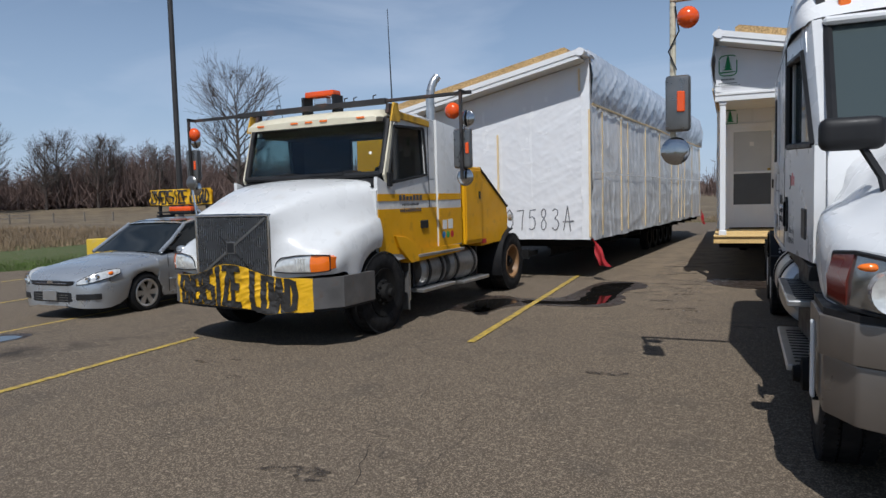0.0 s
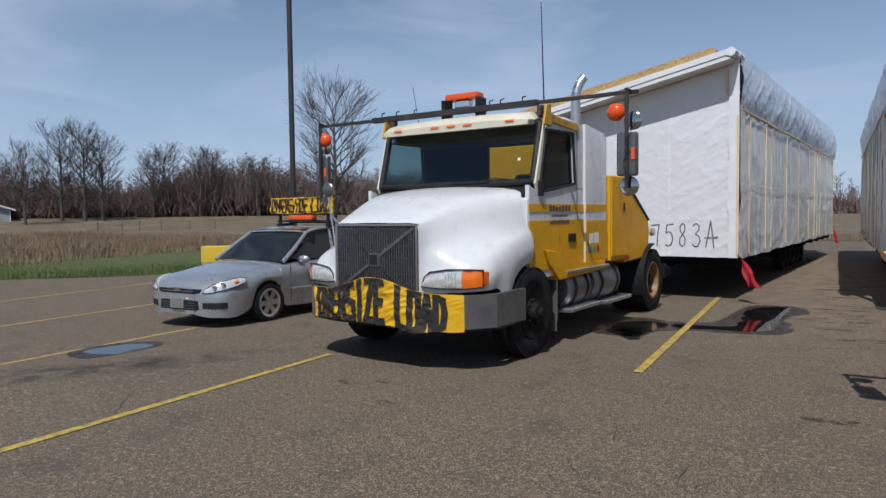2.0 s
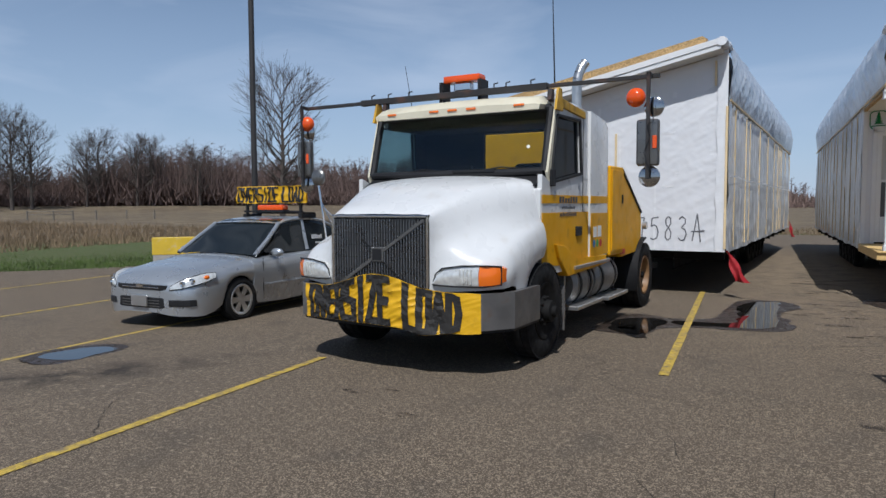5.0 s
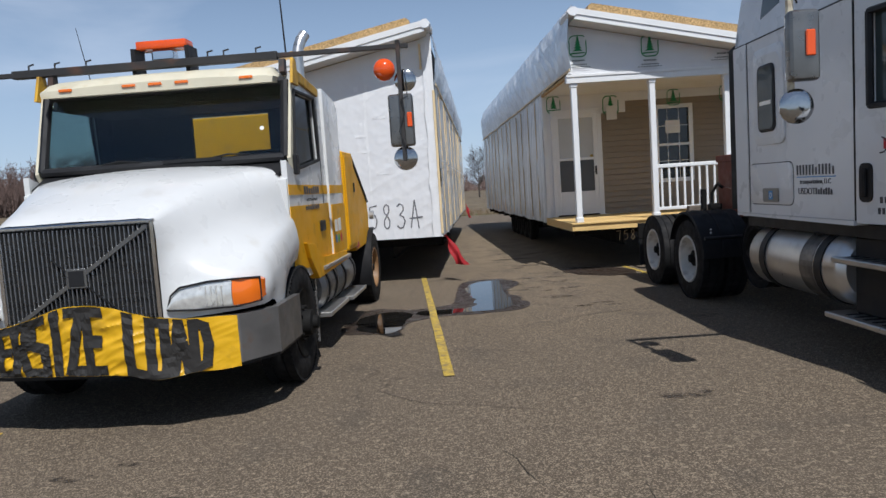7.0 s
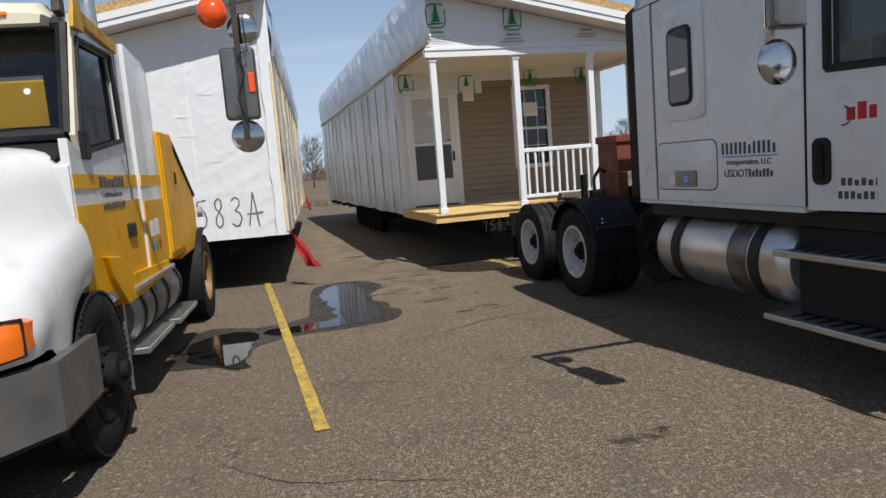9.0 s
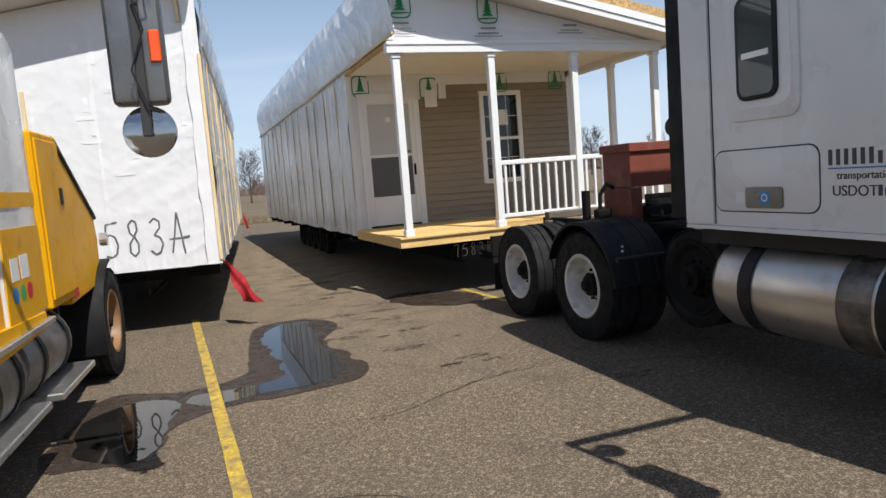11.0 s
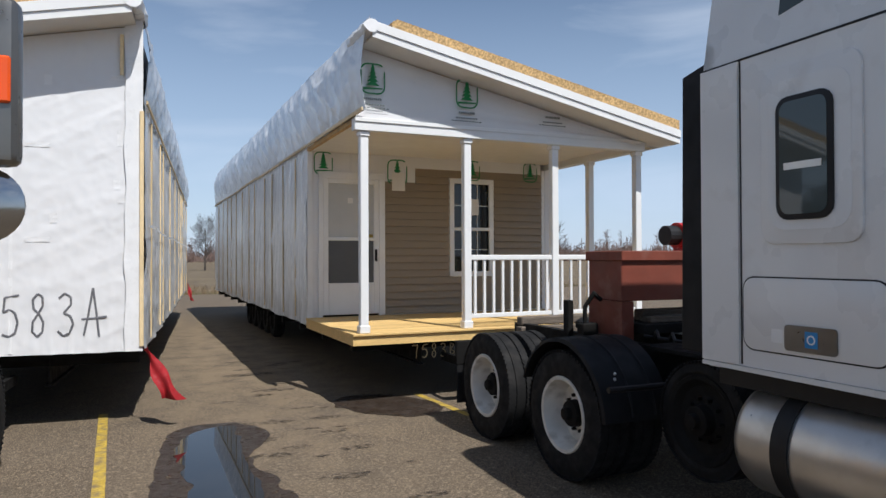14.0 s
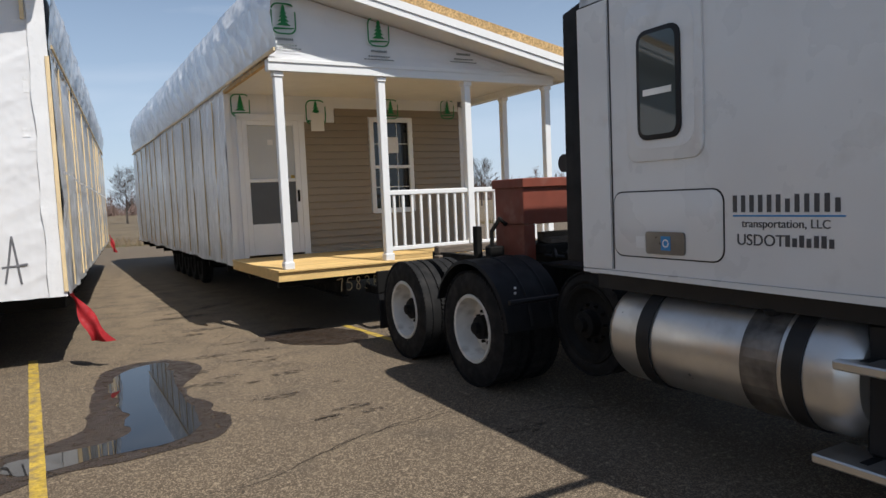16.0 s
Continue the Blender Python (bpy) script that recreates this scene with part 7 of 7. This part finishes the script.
    part("fender_tube", T((X(0.45), 6.02, 0.80), (X(1.30), 6.02, 0.80), 0.022, n=8), M["plastic"], fd)
    part("mud_flap", B(X(0.75), X(1.30), 8.58, 8.60, 0.22, 0.62, 0.004), M["tar"], t2, "black mud flap")
    part("flap_bracket", B(X(0.7), X(1.31), 8.57, 8.62, 0.62, 0.86, 0.006), M["steel_black"], t2)
    part("frame_rail", B(X(0.36), X(0.44), 0.4, 8.9, 0.72, 1.0), M["steel_black"], t2, "black frame rail")


mirrored(side2)
sp = wheel(t2, -0.80, 5.56, 0.39, 0.22, -1, M["steel_black"], dish=0.05, name="spare_wheel")
sp.location.z += 0.26
part("spare_carrier", B(-0.9, -0.4, 5.50, 5.60, 0.62, 0.70), M["steel_black"], t2)
part("rear_wall", B(-1.25, 1.25, 5.05, 5.12, 1.1, 2.81), FW, t2)
RF = [
    (2.30, [(1.20, 2.815), (1.17, 2.84), (1.05, 2.86), (0.6, 2.88), (0, 2.89)]),
    (2.62, [(1.28, 2.815), (1.255, 3.0), (1.14, 3.16), (0.7, 3.25), (0, 3.28)]),
    (3.30, [(1.285, 2.815), (1.215, 3.25), (1.09, 3.60), (0.7, 3.74), (0, 3.78)]),
    (4.20, [(1.285, 2.815), (1.19, 3.40), (1.06, 3.80), (0.7, 3.92), (0, 3.96)]),
    (5.12, [(1.285, 2.815), (1.18, 3.40), (1.04, 3.80), (0.7, 3.92), (0, 3.95)]),
]
rr = fine([half_ring([(x, y, z) for x, z in p]) for y, p in RF])
rb = loft(bmesh.new(), rr, closed=False)
part("raised_roof", rb, FW, t2, "white raised sleeper roof", True)
part("roof_back", S([(p.x, p.z) for p in rr[-1]], "y", 5.05, 5.115), FW, t2)
part("windscreen_visor", B(-1.1, 1.1, 2.2, 2.4, 2.78, 2.84, 0.02), FW, t2)
for x in (-0.95, -0.3, 0.0, 0.3, 0.95):
    part("clearance_lamp", B(x - 0.04, x + 0.04, 2.36, 2.42, 2.92, 3.02, 0.012), M["amber"], t2, "amber clearance lamp")
part("cowl", S([(1.84, 1.95), (1.98, 2.04), (1.84, 2.06)], "x", -1.12, 1.12), M["plastic"], t2)
w2 = part("windscreen", S([(1.83, 2.05), (1.84, 2.05), (2.29, 2.80), (2.28, 2.80)], "x", -1.07, 1.07), M["tint"], t2, "dark windscreen")
for a, b in (((-1.07, 1.83, 2.04), (1.07, 1.83, 2.04)), ((-1.07, 2.28, 2.8), (1.07, 2.28, 2.8)), ((-1.07, 1.83, 2.04), (-1.07, 2.28, 2.80)), ((1.07, 1.83, 2.04), (1.07, 2.28, 2.80))):
    part("windscreen_seal", T(a, b, 0.035, n=6), M["plastic"], w2)
part("cab_floor", B(-1.2, 1.2, 1.85, 5.1, 1.0, 1.1), M["plastic"], t2)
part("axle", T((-1.1, 1.25, 0.5), (1.1, 1.25, 0.5), 0.08), M["steel_black"], t2)
for y in (6.65, 8.0):
    part("axle", T((-1.1, y, 0.5), (1.1, y, 0.5), 0.13, n=12), M["steel_black"], t2)
part("engine_block", B(-0.35, 0.35, 0.5, 3.4, 0.5, 1.2), M["steel_black"], t2)
part("deck_plate", B(-0.62, 0.62, 5.2, 6.5, 1.0, 1.03), M["steel_black"], t2, "black metal deck plate")
for y in (5.4, 5.6, 5.8, 6.0):
    part("cross_bar", B(-0.5, 0.5, y, y + 0.06, 1.03, 1.06), M["plastic"], t2)
part("air_hose", pipe([(-0.5 + 0.03 * math.sin(k * 2.1), 5.2 + 0.06 * k, 1.10 + 0.035 * math.cos(k * 2.1)) for k in range(24)], 0.014, 5), M["plastic"], t2, "coiled black air hose")
part("fifth_wheel", S([(-0.45, 6.9), (0.45, 6.9), (0.5, 7.6), (0.2, 7.95), (-0.2, 7.95), (-0.5, 7.6)], "z", 1.06, 1.12), M["steel_black"], t2)
# red-oxide box behind the cab and its ironwork
bx = part("headache_box", B(-0.70, 0.75, 6.75, 7.22, 1.36, 1.76, 0.008), M["red_oxide"], t2, "rust-red steel box behind the cab")
part("box_lip", B(-0.72, 0.77, 6.72, 7.24, 1.70, 1.785, 0.006), M["red_oxide"], bx)
part("side_plate", B(-0.70, -0.665, 6.80, 7.22, 1.02, 1.358), M["red_oxide"], bx)
part("box_leg", B(-0.702, -0.58, 6.748, 6.80, 0.98, 1.357), M["red_oxide"], bx)
part("box_leg", B(0.66, 0.74, 6.75, 6.83, 0.98, 1.357), M["red_oxide"], bx)
part("tray", B(-0.56, 0.66, 6.62, 7.20, 1.09, 1.17, 0.006), M["steel_black"], bx, "black steel tray under the box")
part("timber", B(-0.42, 0.10, 6.72, 6.86, 1.172, 1.225, 0.006), M["old_wood"], bx, "loose weathered timber")
part("timber", B(-0.36, 0.30, 6.90, 7.02, 1.172, 1.27, 0.006), M["old_wood"], bx)
part("iron_hook", pipe([(-0.86, 7.05, 1.02), (-0.86, 7.05, 1.30), (-0.80, 7.0, 1.42), (-0.74, 6.98, 1.36)], 0.02, 7), M["steel_black"], bx)
part("iron_bracket", B(-0.90, -0.74, 7.02, 7.12, 1.0, 1.16, 0.01), M["steel_black"], bx)
part("iron_bracket", B(-0.92, -0.86, 7.22, 7.30, 1.0, 1.35, 0.006), M["steel_black"], bx)
part("cross_frame", B(-0.46, 0.6, 8.70, 8.82, 0.98, 1.07, 0.01), M["old_wood"], t2, "weathered grey timber across the frame")
part("cross_frame", B(-0.50, 0.6, 8.64, 8.76, 0.88, 0.97, 0.01), M["old_wood"], t2)
# cylinder added as a stand-in for a far red truck with black mirror
lw = part("winch_motor", T((0.15, 7.05, 1.93), (0.55, 7.05, 1.93), 0.12, n=18), M["red_gloss"], t2, "red cylinder on the box standing in for a far red truck", True)
part("winch_cap", T((0.02, 7.05, 1.93), (0.15, 7.05, 1.93), 0.09, n=16), M["plastic"], lw)
part("winch_foot", B(0.18, 0.5, 6.98, 7.12, 1.785, 1.84), M["red_gloss"], lw)
for o in (bx, lw):
    o.location.x = 0.085
# mirror bar of the sleeper tractor
mb2 = part("mirror_bar", B(-2.15, 2.15, 2.42, 2.48, 3.14, 3.19, 0.004), M["bar_cream"], t2, "long bar with mirrors across the cab")
for x in (-1.1, 1.1):
    part("bar_bracket", B(x - 0.03, x + 0.03, 2.42, 2.5, 2.8, 3.16), M["bar_black"], mb2)


def arm2(s):
    x = 2.133 * s
    a = part("mirror_arm", T((x, 2.45, 1.93), (x, 2.45, 3.17), 0.024, n=8), M["bar_cream"], mb2, "flaking cream mirror post")
    part("ball_lamp", ball(bmesh.new(), (x - 0.12 * s, 2.38, 2.99), 0.085), M["red_lens"], mb2, "round orange marker lamp", True)
    h = part("mirror_head", B(x - s * 0.14, x + s * 0.05, 2.34, 2.43, 2.11, 2.55, 0.035, 3), M["mirror_back"], a, "tall steel mirror shell", True)
    part("mirror_glass", B(x - s * 0.13, x + s * 0.04, 2.432, 2.437, 2.13, 2.53), M["mirror"], h)
    part("marker", B(x - s * 0.10, x - s * 0.04, 2.325, 2.342, 2.26, 2.42, 0.006), M["red_lens"], h, "amber side marker")
    part("round_mirror", turn([(2.400, 0.0), (2.401, 0.03), (2.405, 0.07), (2.411, 0.10), (2.42, 0.112), (2.43, 0.112), (2.43, 0)], (x - 0.02 * s, 0, 1.96), "y", 22), M["dim_mirror"], a, "round convex mirror", True)
    part("cable", pipe([(x + 0.02, 2.42, 3.1), (x + 0.05, 2.41, 2.9), (x - 0.03, 2.42, 2.75), (x + 0.03, 2.41, 2.6)], 0.006, 5), M["plastic"], a)


mirrored(arm2)
for s in (-1, 1):
    hm = part("hood_mirror", B(s * 1.07 - 0.16, s * 1.07 + 0.16, 0.86, 1.0, 1.83, 2.01, 0.06, 4), M["plastic"], t2, "black hood mirror", True)
    part("mirror_stalk", pipe([(s * 1.04, 0.92, 1.88), (s * 0.93, 0.90, 1.68), (s * 0.90, 0.86, 1.50)], 0.022, 7), M["plastic"], hm)
part("air_intake", B(-1.25, -1.235, 1.55, 1.85, 1.30, 1.50, 0.004), M["plastic"], t2)

# the cab narrows from the sleeper towards the windscreen
for o in t2.children_recursive:
    if o.type == "MESH" and o.name.split(".")[0] in ("door", "door_header", "door_post", "pillar", "side_window", "window_seal", "door_gap", "door_handle", "grip", "decal", "cowl_side", "battery_box"):
        for v in o.data.vertices:
            if abs(v.co.x) > 0.9 and v.co.y < 3.16:
                v.co.x -= math.copysign(0.12 * min(1, (3.16 - v.co.y) / 1.2), v.co.x)

# ---------- the silver escort car ----------
car = thing("escort_car", "silver four-door sedan with a sign rack on its roof", "car", pose(-9.60, 7.10, -0.125, 0, 0, 1.5))
HB = [
    (-0.045, [(0.34, 0.24), (0.38, 0.36), (0.38, 0.48), (0.37, 0.57), (0.28, 0.625), (0, 0.64)]),
    (-0.03, [(0.50, 0.215), (0.53, 0.36), (0.53, 0.49), (0.50, 0.59), (0.38, 0.645), (0, 0.665)]),
    (0.02, [(0.64, 0.20), (0.68, 0.37), (0.68, 0.51), (0.62, 0.625), (0.45, 0.685), (0, 0.71)]),
    (0.10, [(0.76, 0.195), (0.80, 0.38), (0.80, 0.55), (0.72, 0.68), (0.5, 0.735), (0, 0.76)]),
    (0.30, [(0.87, 0.19), (0.90, 0.40), (0.89, 0.60), (0.80, 0.755), (0.55, 0.805), (0, 0.83)]),
    (0.62, [(0.88, 0.30), (0.92, 0.50), (0.91, 0.68), (0.82, 0.80), (0.6, 0.85), (0, 0.875)]),
    (0.74, [(0.88, 0.58), (0.92, 0.66), (0.91, 0.75), (0.83, 0.83), (0.6, 0.875), (0, 0.90)]),
    (1.00, [(0.88, 0.69), (0.925, 0.73), (0.91, 0.79), (0.84, 0.86), (0.6, 0.91), (0, 0.935)]),
    (1.26, [(0.88, 0.58), (0.925, 0.68), (0.92, 0.80), (0.85, 0.89), (0.6, 0.94), (0, 0.965)]),
    (1.38, [(0.88, 0.24), (0.925, 0.55), (0.92, 0.82), (0.86, 0.91), (0.6, 0.96), (0, 0.985)]),
    (2.60, [(0.88, 0.23), (0.925, 0.55), (0.92, 0.84), (0.87, 0.95), (0.6, 0.96), (0, 0.96)]),
    (3.46, [(0.88, 0.24), (0.925, 0.56), (0.92, 0.86), (0.87, 0.97), (0.6, 0.98), (0, 0.98)]),
    (3.58, [(0.88, 0.60), (0.92, 0.70), (0.91, 0.87), (0.85, 0.98), (0.6, 0.99), (0, 1.0)]),
    (3.84, [(0.88, 0.70), (0.92, 0.75), (0.90, 0.88), (0.84, 0.98), (0.6, 1.01), (0, 1.02)]),
    (4.10, [(0.88, 0.60), (0.91, 0.70), (0.89, 0.87), (0.82, 0.97), (0.6, 1.01), (0, 1.02)]),
    (4.25, [(0.87, 0.28), (0.90, 0.55), (0.87, 0.84), (0.80, 0.95), (0.6, 1.0), (0, 1.01)]),
    (5.00, [(0.70, 0.35), (0.74, 0.55), (0.72, 0.80), (0.66, 0.90), (0.5, 0.94), (0, 0.95)]),
]
part("body", loft(bmesh.new(), fine([half_ring([(x, y, z) for x, z in p]) for y, p in HB], 2, 3), closed=False), M["silver"], car, "silver metallic body", True)
part("front_panel", S([(x, z) for x, z, in [(q[0], q[1]) for q in HB[0][1]] + [(-q[0], q[1]) for q in HB[0][1][-2::-1]]], "y", -0.047, 0.03), M["silver"], car)
part("floor_pan", B(-0.80, 0.80, 0.35, 4.8, 0.20, 0.26), M["plastic"], car)
for y in (1.0, 3.84):
    part("wheel_well", B(-0.70, 0.70, y - 0.36, y + 0.36, 0.25, 0.72), M["plastic"], car)
    for s in (-1, 1):
        wheel(car, s * 0.81, y, 0.335, 0.21, s, M["alu"], rim=0.225, style="alloy")
GH = [(1.38, 0.80, 0.965, 0.80, 0.97), (1.75, 0.78, 0.99, 0.74, 1.16), (2.12, 0.80, 0.98, 0.66, 1.38), (2.40, 0.80, 0.97, 0.62, 1.43), (2.9, 0.80, 0.97, 0.62, 1.45), (3.3, 0.79, 0.98, 0.60, 1.42), (3.7, 0.76, 0.99, 0.60, 1.30), (4.2, 0.70, 1.0, 0.62, 1.03)]
UP = lambda z: z + max(0, z - 0.985) * 0.16
GH = [(y, xb, zb, xt + 0.02, UP(zt)) for y, xb, zb, xt, zt in GH]
gr = [half_ring([(xb, y, zb), (xb - (xb - xt) * 0.55, y, zb + (zt - zb) * 0.55), (xt, y, zt - 0.01), (xt * 0.6, y, zt + 0.015), (0, y, zt + 0.02)]) for y, xb, zb, xt, zt in GH]
part("cabin_glass", loft(bmesh.new(), fine(gr), closed=False), M["car_glass"], car, "dark tinted glasshouse", True)
rf = [half_ring([(xt + 0.012, y, zt - 0.035), (xt + 0.005, y, zt + 0.006), (xt * 0.6, y, zt + 0.024), (0, y, zt + 0.03)]) for y, xt, zt in ((2.08, 0.685, UP(1.37)), (2.4, 0.645, UP(1.43)), (2.9, 0.645, UP(1.45)), (3.3, 0.625, UP(1.42)), (3.42, 0.62, UP(1.39)))]
part("roof", loft(bmesh.new(), fine(rf), closed=False), M["silver"], car, "silver roof", True)
for s in (-1, 1):
    for pts in ([(s * 0.80, 1.40, 0.97), (s * 0.755, 1.75, 1.165), (s * 0.672, 2.12, 1.38)], [(s * 0.79, 2.72, 0.98), (s * 0.63, 2.76, 1.43)], [(s * 0.60, 3.36, 1.40), (s * 0.63, 3.75, 1.28), (s * 0.70, 4.18, 1.04)]):
        part("pillar", pipe([(x + s * 0.015, y, UP(z)) for x, y, z in pts], 0.034, 8), M["silver"], car, "", True)
    part("door_seam", B(s * 0.921, s * 0.928, 1.46, 1.468, 0.30, 0.93), M["plastic"], car)
    part("door_seam", B(s * 0.921, s * 0.929, 2.66, 2.668, 0.30, 0.95), M["plastic"], car)
    part("rub_strip", B(s * 0.924, s * 0.94, 1.48, 3.45, 0.50, 0.53, 0.004), M["silver"], car)
    part("door_handle", B(s * 0.918, s * 0.95, 2.42, 2.60, 0.79, 0.825, 0.008), M["chrome"], car)
    mr_ = part("wing_mirror", ball(bmesh.new(), (s * 0.99, 1.72, 1.00), 0.11, 1.05, 0.6, 0.62), M["silver"], car, "silver wing mirror", True)
    part("mirror_foot", B(s * 0.84, s * 0.93, 1.70, 1.76, 0.95, 1.0), M["plastic"], mr_)
    lo = [(0.54, -0.020, 0.565), (0.70, 0.035, 0.585), (0.82, 0.125, 0.620), (0.90, 0.31, 0.665), (0.922, 0.48, 0.715)]
    hi = [(0.54, 0.000, 0.625), (0.67, 0.070, 0.700), (0.775, 0.18, 0.75), (0.845, 0.35, 0.785), (0.885, 0.50, 0.785)]

    def wedge(i, j, out):
        rg = []
        for p, q in list(zip(lo, hi))[i:j]:
            rg.append([(s * (p[0] + out), p[1] - out, p[2]), (s * ((p[0] + q[0]) / 2 + 0.012 + out), (p[1] + q[1]) / 2 - 0.012 - out, (p[2] + q[2]) / 2 + 0.006), (s * (q[0] + out), q[1] - out, q[2] + out), (s * (q[0] - 0.08), q[1] + 0.08, q[2] - 0.02), (s * (p[0] - 0.08), p[1] + 0.08, p[2])])
        return loft(bmesh.new(), rg)
    hl = part("headlight", wedge(0, 5, 0.006), M["lens"], car, "clear wedge headlight", True)
    part("indicator", ball(bmesh.new(), (s * 0.882, 0.335, 0.725), 0.05, 0.55, 1.1, 0.62), M["amber"], hl, "amber lens", True)
    part("bezel", pipe([(s * (x + 0.008), y - 0.010, z) for x, y, z in lo + hi[::-1] + lo[:1]], 0.006, 5), M["plastic"], hl)
    for x, y, z, r in ((0.71, 0.04, 0.65, 0.036), (0.80, 0.125, 0.685, 0.042)):
        part("reflector", turn([(-0.004, 0.0), (-0.010, r * 0.6), (-0.012, r), (0.03, r)], (s * x, y, z), "y", 16), M["chrome"], hl)
    part("fog_recess", S([(s * 0.53, -0.042), (s * 0.69, 0.005), (s * 0.81, 0.085), (s * 0.86, 0.17), (s * 0.70, 0.2), (s * 0.46, 0.15)], "z", 0.335, 0.43, 0.015), M["plastic"], car)
gg = part("grille", S([(-0.50, -0.03), (-0.36, -0.056), (0.36, -0.056), (0.50, -0.03), (0.50, 0.05), (-0.50, 0.05)], "z", 0.555, 0.63, 0.012), M["plastic"], car, "black upper grille")
part("grille_bar", B(-0.36, 0.36, -0.063, -0.052, 0.585, 0.598, 0.003), M["chrome"], gg)
part("badge", S([(-0.07, 0.60), (-0.03, 0.60), (-0.03, 0.585), (0.03, 0.585), (0.03, 0.60), (0.07, 0.60), (0.07, 0.625), (0.03, 0.625), (0.03, 0.64), (-0.03, 0.64), (-0.03, 0.625), (-0.07, 0.625)], "y", -0.072, -0.062), M["chrome"], gg)
lg = part("lower_grille", S([(-0.47, -0.036), (-0.36, -0.056), (0.36, -0.056), (0.47, -0.036), (0.47, 0.05), (-0.47, 0.05)], "z", 0.30, 0.455, 0.015), M["plastic"], car, "black lower grille")
for k in range(3):
    part("grille_bar", B(-0.37, 0.37, -0.062, -0.052, 0.325 + 0.04 * k, 0.336 + 0.04 * k), M["mirror_back"], lg)
part("number_plate", B(-0.155, 0.155, -0.095, -0.065, 0.325, 0.48, 0.006), M["alu"], car, "blank pale plate")
bars(car, 0.795, 2.86, 1.16, 0.30, 0.075, 6, "x+", M["trimwhite"], 0.2, 0.004, 12)
bars(car, 0.835, 2.92, 1.08, 0.24, 0.03, 8, "x+", M["trimwhite"], 0.3, 0.004, 13)
# sign rack on the roof
sg = thing("roof_sign", "crumpled yellow sign with black letters on a car roof rack", "sign", car.matrix_basis @ pose(0.06, 2.75, 1.54))


def sign_at(s, t):
    f = 0.06 * noise.noise((s * 11, t * 2, 2)) + 0.015 * noise.noise((s * 24, t * 5, 1))
    return Vector((-0.80 + 1.56 * s, -0.05 + f, 0.24 + 0.30 * t + 0.012 * noise.noise((s * 6, 0, t))))


bm = bmesh.new()
vv = [[bm.verts.new(sign_at(i / 60, j / 10)) for i in range(61)] for j in range(11)]
for j in range(10):
    for i in range(60):
        bm.faces.new((vv[j][i], vv[j][i + 1], vv[j + 1][i + 1], vv[j + 1][i]))
part("cloth", bm, M["banner"], sg, "", True)
part("board", B(-0.78, 0.74, -0.005, 0.01, 0.25, 0.51), M["yellow"], sg)
part("lettering", stroke_mesh(strokes("OVERSIZE LOAD", 0.03, 0.97, 0.10, 0.90, 0.0125), sign_at, Vector((0, -0.012, 0)), 4.4), M["black_vinyl"], sg, "black capital letters")
for x in (-0.6, 0.6):
    part("rack_post", B(x - 0.015, x + 0.015, -0.03, 0.03, 0.02, 0.26), M["plastic"], sg)
part("rack_rail", B(-0.66, 0.66, -0.03, 0.0, 0.08, 0.11), M["plastic"], sg)
part("rack_rail", B(-0.66, 0.66, 0.3, 0.33, 0.05, 0.08), M["plastic"], sg)
ab = part("light_bar", B(-0.28, 0.28, -0.10, 0.06, 0.12, 0.21, 0.02, 2), M["red_lens"], sg, "amber flashing light bar", True)
part("light_bar_base", B(-0.30, 0.30, -0.11, 0.07, 0.08, 0.12, 0.005), M["plastic"], ab)
for x in (-0.62, 0.62):
    part("rack_foot", B(x - 0.04, x + 0.04, -0.05, 0.35, -0.02, 0.05), M["plastic"], sg)

# ---------- barrier, pole ----------
br = thing("barrier", "concrete block barrier with chipped yellow paint on the verge", "barrier", pose(-17.0, 13.3, -0.10, 0, 0, 49))
part("block", S([(-0.30, 0.0), (0.30, 0.0), (0.26, 0.42), (-0.26, 0.42)], "x", 0, 3.0), M["concrete"], br)
part("painted_top", S([(-0.27, 0.40), (0.27, 0.40), (0.24, 0.86), (-0.24, 0.86)], "x", -0.02, 3.02, 0.015), paint("chipped_yellow_paint", (0.62, 0.42, 0.03), 0.6, vary=0.1, dirt=(0.45, 0.42, 0.36), dirt_amount=0.3, dscale=6), br, "yellow painted upper half")
lp = thing("light_pole", "tall dark bronze parking-lot light pole", "light pole", pose(-13.0, 13.0, -0.14))
part("shaft", T((0, 0, 0.1), (0, 0, 11), 0.072, 0.06, 16), M["pole"], lp, "", True)
part("base", turn([(0.0, 0.28), (0.5, 0.28), (0.5, 0.0)], (0, 0, 0), "z", 20), M["concrete"], lp)
part("lamp_head", B(-0.2, 0.2, -0.9, 0.1, 11.0, 11.15, 0.03), M["pole"], lp)
